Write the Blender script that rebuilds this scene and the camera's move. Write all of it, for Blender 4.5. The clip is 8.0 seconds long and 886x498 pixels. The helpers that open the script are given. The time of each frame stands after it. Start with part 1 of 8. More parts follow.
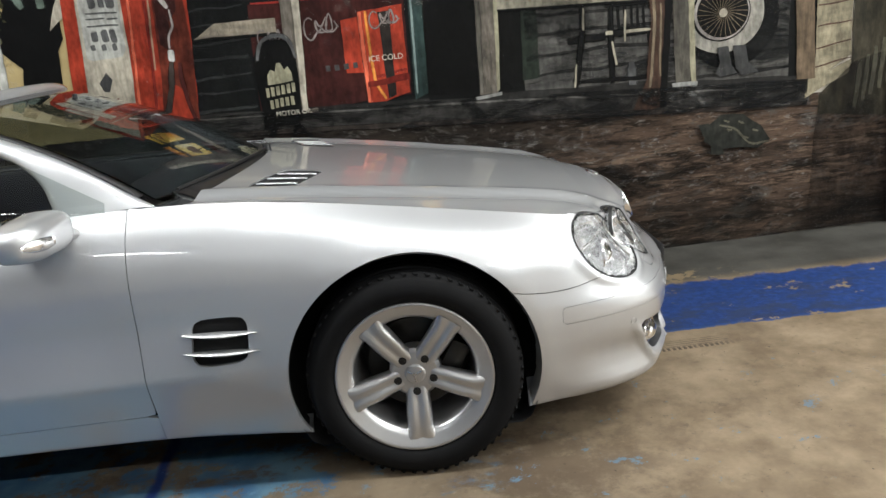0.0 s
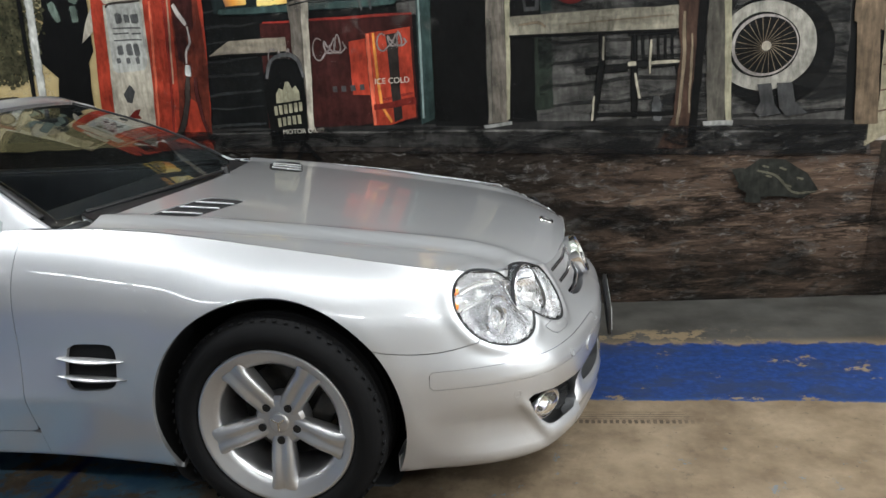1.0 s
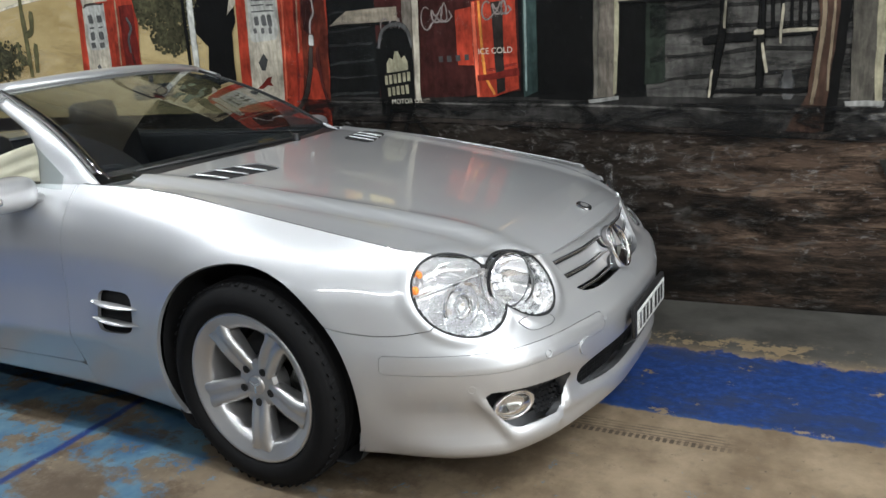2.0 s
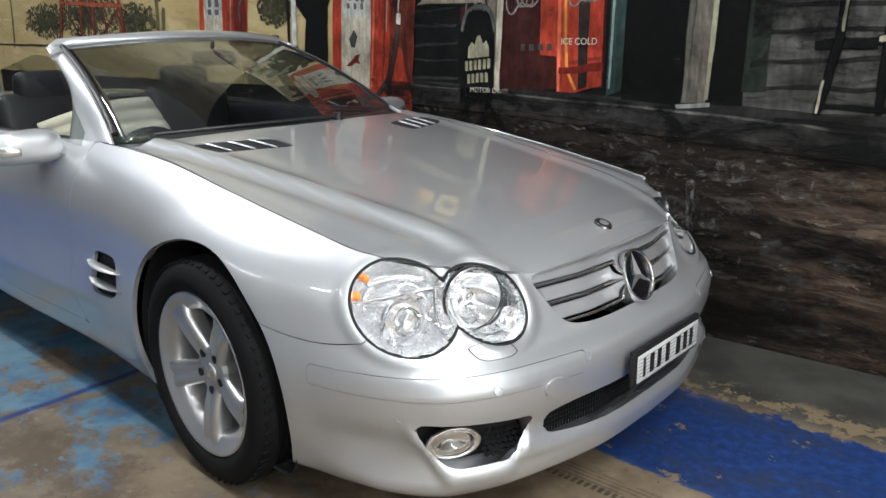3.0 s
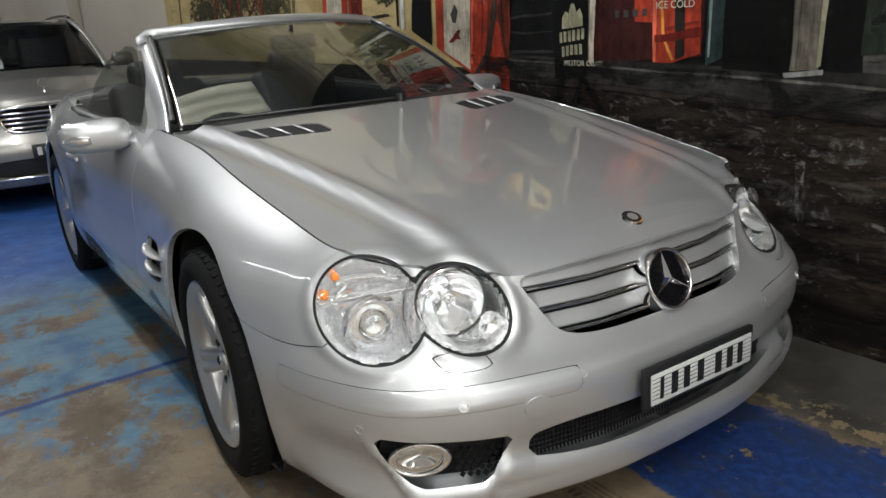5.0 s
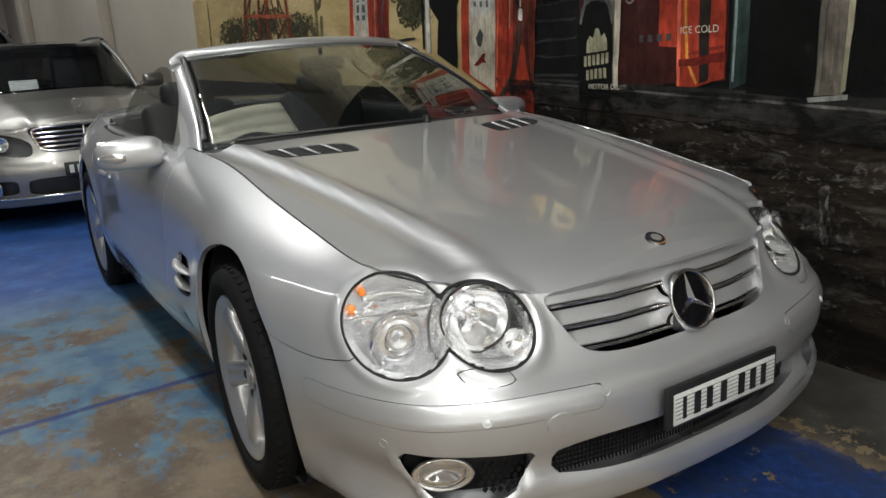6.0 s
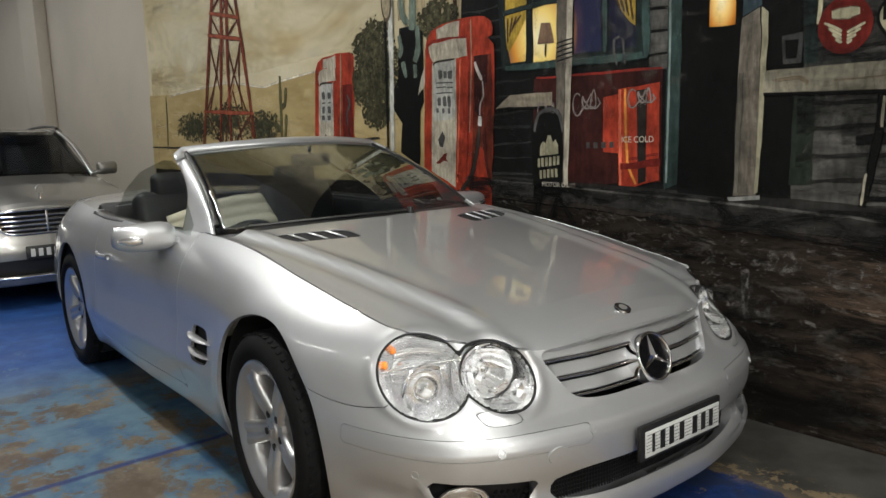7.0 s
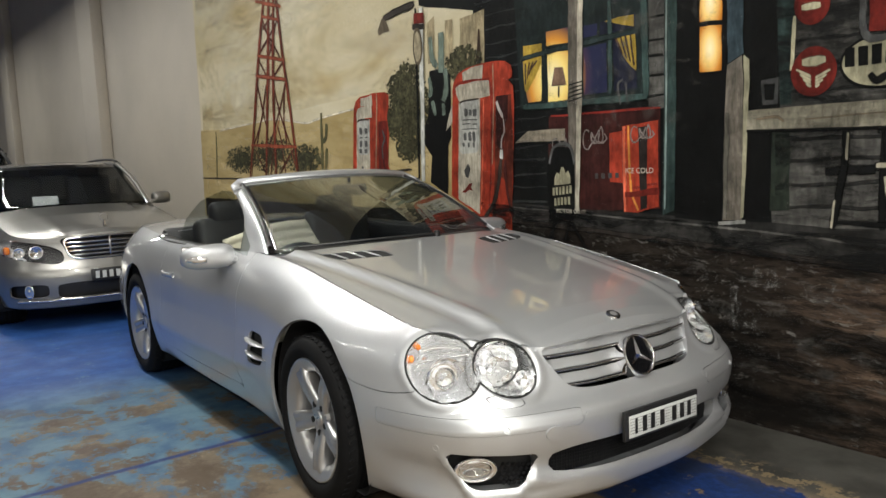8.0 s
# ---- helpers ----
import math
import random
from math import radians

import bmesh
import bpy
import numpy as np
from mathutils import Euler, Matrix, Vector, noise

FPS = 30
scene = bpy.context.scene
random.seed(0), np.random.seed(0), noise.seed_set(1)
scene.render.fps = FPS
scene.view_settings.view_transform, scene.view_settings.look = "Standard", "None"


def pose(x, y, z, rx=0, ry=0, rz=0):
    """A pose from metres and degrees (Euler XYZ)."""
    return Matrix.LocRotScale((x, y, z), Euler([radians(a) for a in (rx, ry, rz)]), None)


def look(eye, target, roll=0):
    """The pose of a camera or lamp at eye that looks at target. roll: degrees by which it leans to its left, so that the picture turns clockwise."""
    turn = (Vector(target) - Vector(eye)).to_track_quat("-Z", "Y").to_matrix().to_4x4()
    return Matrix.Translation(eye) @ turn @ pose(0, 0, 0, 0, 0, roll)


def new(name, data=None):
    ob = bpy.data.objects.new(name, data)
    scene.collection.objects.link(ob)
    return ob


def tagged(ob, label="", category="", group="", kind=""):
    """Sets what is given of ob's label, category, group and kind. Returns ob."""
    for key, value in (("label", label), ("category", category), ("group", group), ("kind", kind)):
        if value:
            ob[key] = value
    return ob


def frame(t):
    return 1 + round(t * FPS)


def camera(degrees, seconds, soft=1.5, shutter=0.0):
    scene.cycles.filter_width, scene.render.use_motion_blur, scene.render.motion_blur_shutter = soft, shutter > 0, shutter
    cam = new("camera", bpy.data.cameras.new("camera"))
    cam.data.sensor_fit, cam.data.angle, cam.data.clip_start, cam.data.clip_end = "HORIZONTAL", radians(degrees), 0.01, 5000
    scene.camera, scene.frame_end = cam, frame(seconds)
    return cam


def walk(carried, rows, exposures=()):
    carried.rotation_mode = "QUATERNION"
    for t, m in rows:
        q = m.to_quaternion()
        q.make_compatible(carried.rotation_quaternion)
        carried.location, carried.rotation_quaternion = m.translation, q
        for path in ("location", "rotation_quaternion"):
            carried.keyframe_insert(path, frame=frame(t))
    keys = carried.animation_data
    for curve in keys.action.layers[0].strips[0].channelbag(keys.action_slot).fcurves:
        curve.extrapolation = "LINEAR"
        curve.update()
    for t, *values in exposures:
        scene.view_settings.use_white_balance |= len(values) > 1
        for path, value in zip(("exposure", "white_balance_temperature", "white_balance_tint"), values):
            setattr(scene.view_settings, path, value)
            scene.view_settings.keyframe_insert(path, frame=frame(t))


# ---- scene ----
cam = camera(59.6, 8.0)
EXPOSURES = [(0, 0.36, 6500, 10), (0.5, 0.28, 6250, 10), (1, 0.24, 6300, 10), (2.5, 0.20, 6200, 10), (4, -0.02, 6420, 10), (5.5, -0.36, 6650, 10), (6.5, -0.34, 6740, 10), (7.2, -0.18, 6820, 10), (8, 0.04, 6880, 10)]
PATH = [
    (0, (0.048, -3.017, 1.346), (0.111, -1.096, 0.793), -5.8),
    (0.5, (0.41, -2.883, 1.364), (0.529, -0.963, 0.817), -7.6),
    (1, (0.867, -2.803, 1.379), (0.535, -0.899, 0.867), -4.0),
    (2.5, (1.777, -2.178, 1.284), (0.662, -0.608, 0.744), -3.7),
    (3, (1.866, -1.908, 1.259), (0.579, -0.474, 0.721), -0.7),
    (3.5, (1.904, -1.689, 1.253), (0.565, -0.316, 0.686), -4.9),
    (4, (2.015, -1.49, 1.259), (0.411, -0.448, 0.676), -3.3),
    (5.5, (2.062, -1.403, 1.236), (0.46, -0.355, 0.656), -4.1),
    (6, (2.08, -1.434, 1.241), (0.438, -0.42, 0.717), -3.5),
    (6.5, (2.148, -1.664, 1.256), (0.533, -0.556, 0.852), -2.7),
    (7, (2.276, -1.881, 1.297), (0.721, -0.661, 0.99), -2.0),
    (7.5, (2.524, -1.983, 1.296), (0.914, -0.829, 1.023), -0.6),
    (8, (2.682, -2.124, 1.32), (1.066, -0.967, 1.088), -2.3),
]
walk(cam, [(t, look(eye, target, roll)) for t, eye, target, roll in PATH], EXPOSURES)

# unseen ceiling battens, most added to brighten the car or the wall: x, y, watts
LAMPS = [(0.3, -1.35, 58), (0.4, -5.0, 34), (-3.0, -1.35, 100), (-3.2, -5.0, 20), (-6.8, -1.35, 66), (3.65, -1.6, 190), (3.8, -5.0, 85),
         (8.2, -1.6, 330), (7.2, -5.0, 250), (-10.4, -1.6, 65), (-15.0, -2.0, 80)]

# ---------------------------------------------------------------- light
world = bpy.data.worlds.new("world")
scene.world = world
world.use_nodes = True
world.node_tree.nodes["Background"].inputs[0].default_value = (0.9, 0.95, 1.0, 1)
world.node_tree.nodes["Background"].inputs[1].default_value = 0.004
scene.view_settings.exposure = 0.0
CEIL = 5.8
LAMP_Z = 4.2
SKEW = Matrix.Translation((0, 1.11, 0)) @ Matrix.Rotation(math.atan(0.045), 4, "Z") @ Matrix.Translation((0, -1.14, 0))


# ---------------------------------------------------------------- materials
def material(name, color=(0.5, 0.5, 0.5), rough=0.5, metal=0.0, var=0.12, scale=6.0, fine=60.0, bump=0.0, coat=0.0,
             color2=None, stretch=(1, 1, 1), rvar=0.1, detail=6.0, spec=0.5):
    """Two scales of noise vary the colour and gloss of one real surface."""
    m = bpy.data.materials.new(name)
    m.use_nodes = True
    n, l = m.node_tree.nodes, m.node_tree.links
    b = n["Principled BSDF"]
    tc = n.new("ShaderNodeTexCoord")
    mp = n.new("ShaderNodeMapping")
    mp.inputs["Scale"].default_value = stretch
    l.new(tc.outputs["Object"], mp.inputs["Vector"])
    big, small = n.new("ShaderNodeTexNoise"), n.new("ShaderNodeTexNoise")
    for node, s in ((big, scale), (small, fine)):
        node.inputs["Scale"].default_value = s
        node.inputs["Detail"].default_value = detail
        l.new(mp.outputs[0], node.inputs["Vector"])
    add = n.new("ShaderNodeMath")
    add.operation = "MULTIPLY_ADD"
    l.new(small.outputs["Fac"], add.inputs[0])
    add.inputs[1].default_value = 0.35
    l.new(big.outputs["Fac"], add.inputs[2])
    ramp = n.new("ShaderNodeMapRange")
    ramp.inputs["From Min"].default_value, ramp.inputs["From Max"].default_value = 0.42, 0.92
    l.new(add.outputs[0], ramp.inputs["Value"])
    mix = n.new("ShaderNodeMix")
    mix.data_type = "RGBA"
    lo = [c * (1 - var) for c in color]
    hi = [min(1, c * (1 + var)) for c in color] if color2 is None else color2
    mix.inputs["A"].default_value, mix.inputs["B"].default_value = (*lo, 1), (*hi, 1)
    l.new(ramp.outputs[0], mix.inputs["Factor"])
    l.new(mix.outputs["Result"], b.inputs["Base Color"])
    rr = n.new("ShaderNodeMapRange")
    rr.inputs["To Min"].default_value, rr.inputs["To Max"].default_value = max(0.01, rough * (1 - rvar)), min(1, rough * (1 + rvar))
    l.new(small.outputs["Fac"], rr.inputs["Value"])
    l.new(rr.outputs[0], b.inputs["Roughness"])
    b.inputs["Metallic"].default_value = metal
    b.inputs["Specular IOR Level"].default_value = spec
    b.inputs["Coat Weight"].default_value = coat
    b.inputs["Coat Roughness"].default_value = 0.03
    b.inputs["Coat IOR"].default_value = 1.6
    if bump:
        bp = n.new("ShaderNodeBump")
        bp.inputs["Strength"].default_value = bump
        bp.inputs["Distance"].default_value = 0.002
        l.new(small.outputs["Fac"], bp.inputs["Height"])
        l.new(bp.outputs[0], b.inputs["Normal"])
    return m


def glass(name, tint=(1, 1, 1), rough=0.0, ior=1.45):
    m = bpy.data.materials.new(name)
    m.use_nodes = True
    b = m.node_tree.nodes["Principled BSDF"]
    b.inputs["Base Color"].default_value = (*tint, 1)
    b.inputs["Roughness"].default_value = rough
    b.inputs["Transmission Weight"].default_value = 1.0
    b.inputs["IOR"].default_value = ior
    return m


SILVER = material("silver_paint", (0.50, 0.506, 0.522), 0.40, 0.62, 0.03, 3, 900, 0.02, coat=1.0, rvar=0.15)
SILVER.node_tree.nodes["Principled BSDF"].inputs["Coat IOR"].default_value = 1.85
SILVER_TRIM = material("silver_plastic", (0.50, 0.50, 0.51), 0.32, 0.7, 0.04, 5, 300, coat=0.6)
CHROME = material("chrome", (0.82, 0.82, 0.84), 0.06, 1.0, 0.03, 10, 200)
ALLOY = material("alloy", (0.56, 0.56, 0.57), 0.33, 0.85, 0.06, 8, 200, 0.02, coat=0.5)
TYRE = material("tyre_rubber", (0.0055, 0.0055, 0.006), 0.8, 0, 0.3, 12, 150, 0.15, spec=0.15)
BLACK = material("black_plastic", (0.012, 0.012, 0.013), 0.45, 0, 0.3, 12, 120, 0.1)
GLOSS_BLACK = material("gloss_black", (0.004, 0.004, 0.005), 0.10, 0, 0.2, 12, 120)
# near-black for cavities and liners: their shade is put into the colour
DARK = material("dark_cavity", (0.006, 0.006, 0.007), 0.8, 0, 0.3, 10, 60)
LEATHER = material("dark_leather", (0.012, 0.012, 0.014), 0.5, 0, 0.25, 10, 180, 0.3)
CREAM = material("cream_fabric", (0.92, 0.83, 0.66), 0.85, 0, 0.08, 9, 220, 0.3)
DISC = material("brake_steel", (0.045, 0.043, 0.04), 0.4, 0.8, 0.2, 20, 100)
ORANGE = material("orange_lens", (0.60, 0.16, 0.02), 0.15, 0, 0.1, 20, 90, coat=0.8)
WHITE = material("white_plastic", (0.78, 0.78, 0.75), 0.5, 0, 0.06, 10, 100)
PLATE = material("plate_white", (0.55, 0.56, 0.55), 0.45, 0, 0.06, 20, 150)
WINDSCREEN = glass("windscreen_glass", (0.40, 0.445, 0.46), ior=1.85)


def thin_glass(name, tint):
    """A pane without refraction: what is behind it, tinted, under a mirror gloss."""
    m = bpy.data.materials.new(name)
    m.use_nodes = True
    n, l = m.node_tree.nodes, m.node_tree.links
    n.remove(n["Principled BSDF"])
    see, gloss, fr, mx = (n.new("ShaderNode" + k) for k in ("BsdfTransparent", "BsdfGlossy", "Fresnel", "MixShader"))
    see.inputs[0].default_value = (*tint, 1)
    gloss.inputs["Roughness"].default_value = 0.01
    fr.inputs["IOR"].default_value = 1.6
    l.new(fr.outputs[0], mx.inputs[0])
    l.new(see.outputs[0], mx.inputs[1])
    l.new(gloss.outputs[0], mx.inputs[2])
    l.new(mx.outputs[0], n["Material Output"].inputs["Surface"])
    return m


SIDE_GLASS = thin_glass("side_glass", (0.62, 0.66, 0.64))
DARK_GLASS = glass("dark_glass", (0.27, 0.29, 0.30))
LENS = glass("clear_lens", (0.97, 0.98, 0.98), 0.0, 1.4)
REFLECTOR = material("reflector", (0.92, 0.92, 0.94), 0.09, 0.90, 0.04, 30, 160, 0.03)


def fluted(name):
    """Bright lamp reflector pressed into small flutes."""
    m = material(name, (0.93, 0.93, 0.95), 0.13, 0.86, 0.08, 25, 120)
    n, l = m.node_tree.nodes, m.node_tree.links
    tc, vo, bp = n.new("ShaderNodeTexCoord"), n.new("ShaderNodeTexVoronoi"), n.new("ShaderNodeBump")
    mp = n.new("ShaderNodeMapping")
    mp.inputs["Scale"].default_value = (0.6, 0.6, 1.5)
    l.new(tc.outputs["Object"], mp.inputs[0])
    l.new(mp.outputs[0], vo.inputs["Vector"])
    vo.inputs["Scale"].default_value = 62
    bp.inputs["Strength"].default_value, bp.inputs["Distance"].default_value = 0.3, 0.005
    l.new(vo.outputs["Distance"], bp.inputs["Height"])
    l.new(bp.outputs[0], n["Principled BSDF"].inputs["Normal"])
    return m


FLUTED = fluted("fluted_reflector")


# ---------------------------------------------------------------- mesh helpers
def obj(name, verts, faces, mat, parent=None, label="", smooth=True, sharp=None):
    me = bpy.data.meshes.new(name)
    me.from_pydata([tuple(map(float, v)) for v in verts], [], faces)
    if smooth:
        me.shade_smooth()
        if sharp:
            me.set_sharp_from_angle(angle=radians(sharp))
    if mat:
        me.materials.append(mat)
    ob = new(name, me)
    if parent:
        ob.parent = parent
    return tagged(ob, label)


def part(name, bm, mat, parent, label="", smooth=True, sharp=40):
    bmesh.ops.recalc_face_normals(bm, faces=bm.faces)
    me = bpy.data.meshes.new(name)
    bm.to_mesh(me)
    bm.free()
    if smooth:
        me.shade_smooth()
        me.set_sharp_from_angle(angle=radians(sharp))
    me.materials.append(mat)
    ob = new(name, me)
    ob.parent = parent
    return tagged(ob, label)


def box_bm(cx, cy, cz, sx, sy, sz, bevel=0.0, m=None, segments=2):
    bm = bmesh.new()
    bmesh.ops.create_cube(bm, size=1, matrix=Matrix.Translation((cx, cy, cz)) @ Matrix.Diagonal((sx, sy, sz, 1)))
    if bevel:
        bmesh.ops.bevel(bm, geom=bm.edges[:], offset=bevel, segments=segments, affect="EDGES", profile=0.5)
    if m:
        bm.transform(m)
    return bm


def join(*bms):
    out = bms[0]
    for b in bms[1:]:
        me = bpy.data.meshes.new("tmp")
        b.to_mesh(me)
        b.free()
        out.from_mesh(me)
        bpy.data.meshes.remove(me)
    return out


def cyl_bm(r1, r2, h, n=32, m=None):
    bm = bmesh.new()
    bmesh.ops.create_cone(bm, cap_ends=True, segments=n, radius1=r1, radius2=r2, depth=h, matrix=m or Matrix())
    return bm


def lathe(profile, n=64, axis="y"):
    """Turns (radius, along) pairs round an axis."""
    V, F = [], []
    k = len(profile)
    for i in range(n):
        a = 2 * math.pi * i / n
        for r, h in profile:
            V.append((r * math.cos(a), h, r * math.sin(a)) if axis == "y" else (r * math.cos(a), r * math.sin(a), h))
    for i in range(n):
        for j in range(k - 1):
            F.append((i * k + j, i * k + j + 1, ((i + 1) % n) * k + j + 1, ((i + 1) % n) * k + j))
    return V, F


def tube_bm(points, r, n=8):
    """A round bar along points."""
    bm = bmesh.new()
    rings = []
    P = [Vector(p) for p in points]
    for i, p in enumerate(P):
        d = (P[min(i + 1, len(P) - 1)] - P[max(i - 1, 0)]).normalized()
        s = d.cross(Vector((0, 0, 1)) if abs(d.z) < 0.9 else Vector((1, 0, 0))).normalized()
        u = s.cross(d)
        rings.append([bm.verts.new(p + r * (math.cos(a) * s + math.sin(a) * u)) for a in (2 * math.pi * k / n for k in range(n))])
    for a, b in zip(rings, rings[1:]):
        for k in range(n):
            bm.faces.new((a[k], a[(k + 1) % n], b[(k + 1) % n], b[k]))
    bm.faces.new(rings[0])
    bm.faces.new(rings[-1])
    return bm


def curve(keys, ts):
    """A smooth curve through keys (k, d), sampled at ts in 0..k-1."""
    K = np.array(keys, float)
    n = len(K)
    out = []
    for t in ts:
        i = min(int(t), n - 2)
        u = t - i
        p0, p1, p2, p3 = K[max(i - 1, 0)], K[i], K[i + 1], K[min(i + 2, n - 1)]
        if i == 0:
            p0 = 2 * p1 - p2
        if i == n - 2:
            p3 = 2 * p2 - p1
        m1, m2 = (p2 - p0) / 2, (p3 - p1) / 2
        out.append((2 * u**3 - 3 * u**2 + 1) * p1 + (u**3 - 2 * u**2 + u) * m1 + (-2 * u**3 + 3 * u**2) * p2 + (u**3 - u**2) * m2)
    return np.array(out)


def grid(P):
    """Verts and faces of an array of points (a, b, 3)."""
    a, b = P.shape[:2]
    V = [tuple(p) for p in P.reshape(-1, 3)]
    F = [(i * b + j, i * b + j + 1, (i + 1) * b + j + 1, (i + 1) * b + j) for i in range(a - 1) for j in range(b - 1)]
    return V, F


def clip(V, F, fun):
    """What is left of a surface where fun is above 0; the cut runs through the faces."""
    val = [fun(*v) for v in V]
    out, num, cut, faces = [], {}, {}, []

    def keep(i):
        if i not in num:
            num[i] = len(out)
            out.append(V[i])
        return num[i]

    def edge(i, j):
        k = (min(i, j), max(i, j))
        if k not in cut:
            t = val[i] / (val[i] - val[j])
            cut[k] = len(out)
            out.append(tuple(a + t * (b - a) for a, b in zip(V[i], V[j])))
        return cut[k]

    for f in F:
        poly = []
        for i, j in zip(f, f[1:] + f[:1]):
            if val[i] > 0:
                poly.append(keep(i))
            if (val[i] > 0) != (val[j] > 0):
                poly.append(edge(i, j))
        if len(poly) > 2:
            faces.append(tuple(poly))
    return out, faces


def normals(V, F):
    N = np.zeros((len(V), 3))
    A = np.array(V, float)
    for f in F:
        for k in range(1, len(f) - 1):
            n = np.cross(A[f[k]] - A[f[0]], A[f[k + 1]] - A[f[0]])
            for i in (f[0], f[k], f[k + 1]):
                N[i] += n
    return N / np.maximum(np.linalg.norm(N, axis=1, keepdims=True), 1e-12)


def rim(V, F, depth, lip=0.0015):
    """Folds the free edges of a surface inwards, so that the sheet shows thickness."""
    N = normals(V, F)
    count = {}
    for f in F:
        for i, j in zip(f, f[1:] + f[:1]):
            k = (min(i, j), max(i, j))
            count[k] = None if k in count else (i, j)
    V, F = list(V), list(F)
    made = {}

    def low(i):
        if i not in made:
            p = np.array(V[i])
            made[i] = len(V)
            V.append(tuple(p))
            V.append(tuple(p - depth * N[i]))
        return made[i]

    for e in [e for e in count.values() if e]:
        a, b = low(e[0]), low(e[1])
        F.append((b, a, a + 1, b + 1))
    return V, F


def offset(V, F, d):
    N = normals(V, F)
    return [tuple(np.array(v) + d * n) for v, n in zip(V, N)], F


def mirrored(V, F):
    return [(x, -y, z) for x, y, z in V], [f[::-1] for f in F]


# ---------------------------------------------------------------- the room
def floor_material():
    m = bpy.data.materials.new("painted_concrete_floor")
    m.use_nodes = True
    n, l = m.node_tree.nodes, m.node_tree.links
    b = n["Principled BSDF"]
    tc = n.new("ShaderNodeTexCoord")
    sep = n.new("ShaderNodeSeparateXYZ")
    l.new(tc.outputs["Object"], sep.inputs[0])

    def noise_at(s, detail=8, rough=0.6, offset=0.0, stretch=(1, 1, 1)):
        mp = n.new("ShaderNodeMapping")
        mp.inputs["Location"].default_value = (offset, offset, 0)
        mp.inputs["Scale"].default_value = stretch
        l.new(tc.outputs["Object"], mp.inputs[0])
        t = n.new("ShaderNodeTexNoise")
        t.inputs["Scale"].default_value, t.inputs["Detail"].default_value, t.inputs["Roughness"].default_value = s, detail, rough
        l.new(mp.outputs[0], t.inputs["Vector"])
        return t.outputs["Fac"]

    def op(kind, a, c=None, d=None):
        t = n.new("ShaderNodeMath")
        t.operation = kind
        for i, v in enumerate((a, c, d)):
            if v is None:
                continue
            if isinstance(v, (int, float)):
                t.inputs[i].default_value = v
            else:
                l.new(v, t.inputs[i])
        return t.outputs[0]

    def ramp(v, a, c, lo=0.0, hi=1.0):
        t = n.new("ShaderNodeMapRange")
        t.interpolation_type = "SMOOTHSTEP"
        for key, x in (("From Min", a), ("From Max", c), ("To Min", lo), ("To Max", hi)):
            t.inputs[key].default_value = x
        l.new(v, t.inputs["Value"])
        return t.outputs[0]

    def mix(f, a, c):
        t = n.new("ShaderNodeMix")
        t.data_type = "RGBA"
        l.new(f, t.inputs["Factor"])
        for key, v in (("A", a), ("B", c)):
            if isinstance(v, tuple):
                t.inputs[key].default_value = (*v, 1)
            else:
                l.new(v, t.inputs[key])
        return t.outputs["Result"]

    x, y = sep.outputs["X"], sep.outputs["Y"]
    big, mid, fine = noise_at(1.3), noise_at(4.5, offset=3), noise_at(30, offset=7)
    wear = noise_at(2.4, 10, 0.68, 11, (0.6, 1.0, 1))
    # bare concrete, tan with stains, darker towards -x; greyer along the wall
    tan = mix(ramp(mid, 0.3, 0.7), (0.138, 0.100, 0.063), (0.262, 0.202, 0.136))
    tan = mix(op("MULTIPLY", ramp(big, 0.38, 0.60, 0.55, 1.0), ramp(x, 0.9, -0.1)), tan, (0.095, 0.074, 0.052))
    tan = mix(ramp(fine, 0.55, 0.75), tan, (0.20, 0.155, 0.11))
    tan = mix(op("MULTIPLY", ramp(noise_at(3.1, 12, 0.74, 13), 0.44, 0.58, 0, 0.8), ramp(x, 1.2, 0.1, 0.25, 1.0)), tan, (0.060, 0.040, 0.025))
    tan = mix(ramp(noise_at(18, 10, 0.75, 29), 0.56, 0.66, 0, 0.5), tan, (0.085, 0.065, 0.046))
    # this grey also carries the shade that falls along the wall
    grey = mix(ramp(mid, 0.3, 0.7), (0.036, 0.034, 0.030), (0.068, 0.065, 0.058))
    base = mix(ramp(op("ADD", y, op("MULTIPLY", mid, 0.10)), 0.58, 0.72), tan, grey)
    # the painted blue strip before the wall, chipped at its edges
    edge = op("MULTIPLY_ADD", mid, 0.08, op("MULTIPLY_ADD", fine, 0.04, -0.06))
    yy = op("ADD", y, edge)
    strip = op("MULTIPLY", ramp(yy, -0.005, 0.012), ramp(op("ADD", yy, op("MULTIPLY", wear, 0.55)), 1.00, 0.80, 0, 1))
    strip = op("MULTIPLY", strip, ramp(x, -0.9, -0.4))
    row = op("MULTIPLY", ramp(op("ABSOLUTE", op("ADD", y, -0.68)), 0.04, 0.16, 1, 0), ramp(x, 0.5, 0.8))
    chips = ramp(op("ADD", op("MULTIPLY_ADD", row, 0.25, noise_at(5.5, 10, 0.72, 17)), op("MULTIPLY", fine, 0.12)), 0.655, 0.68, 1, 0)
    strip = op("MULTIPLY", strip, chips)
    blue = mix(ramp(fine, 0.35, 0.7), (0.008, 0.026, 0.105), (0.015, 0.047, 0.180))
    blue = mix(ramp(noise_at(3.7, 12, 0.76, 47, (0.7, 1.3, 1)), 0.49, 0.58, 0, 0.75), blue, (0.022, 0.032, 0.068))
    blue = mix(ramp(noise_at(9, 10, 0.7, 5, (0.5, 1.6, 1)), 0.50, 0.70, 0, 0.45), blue, (0.013, 0.030, 0.11))
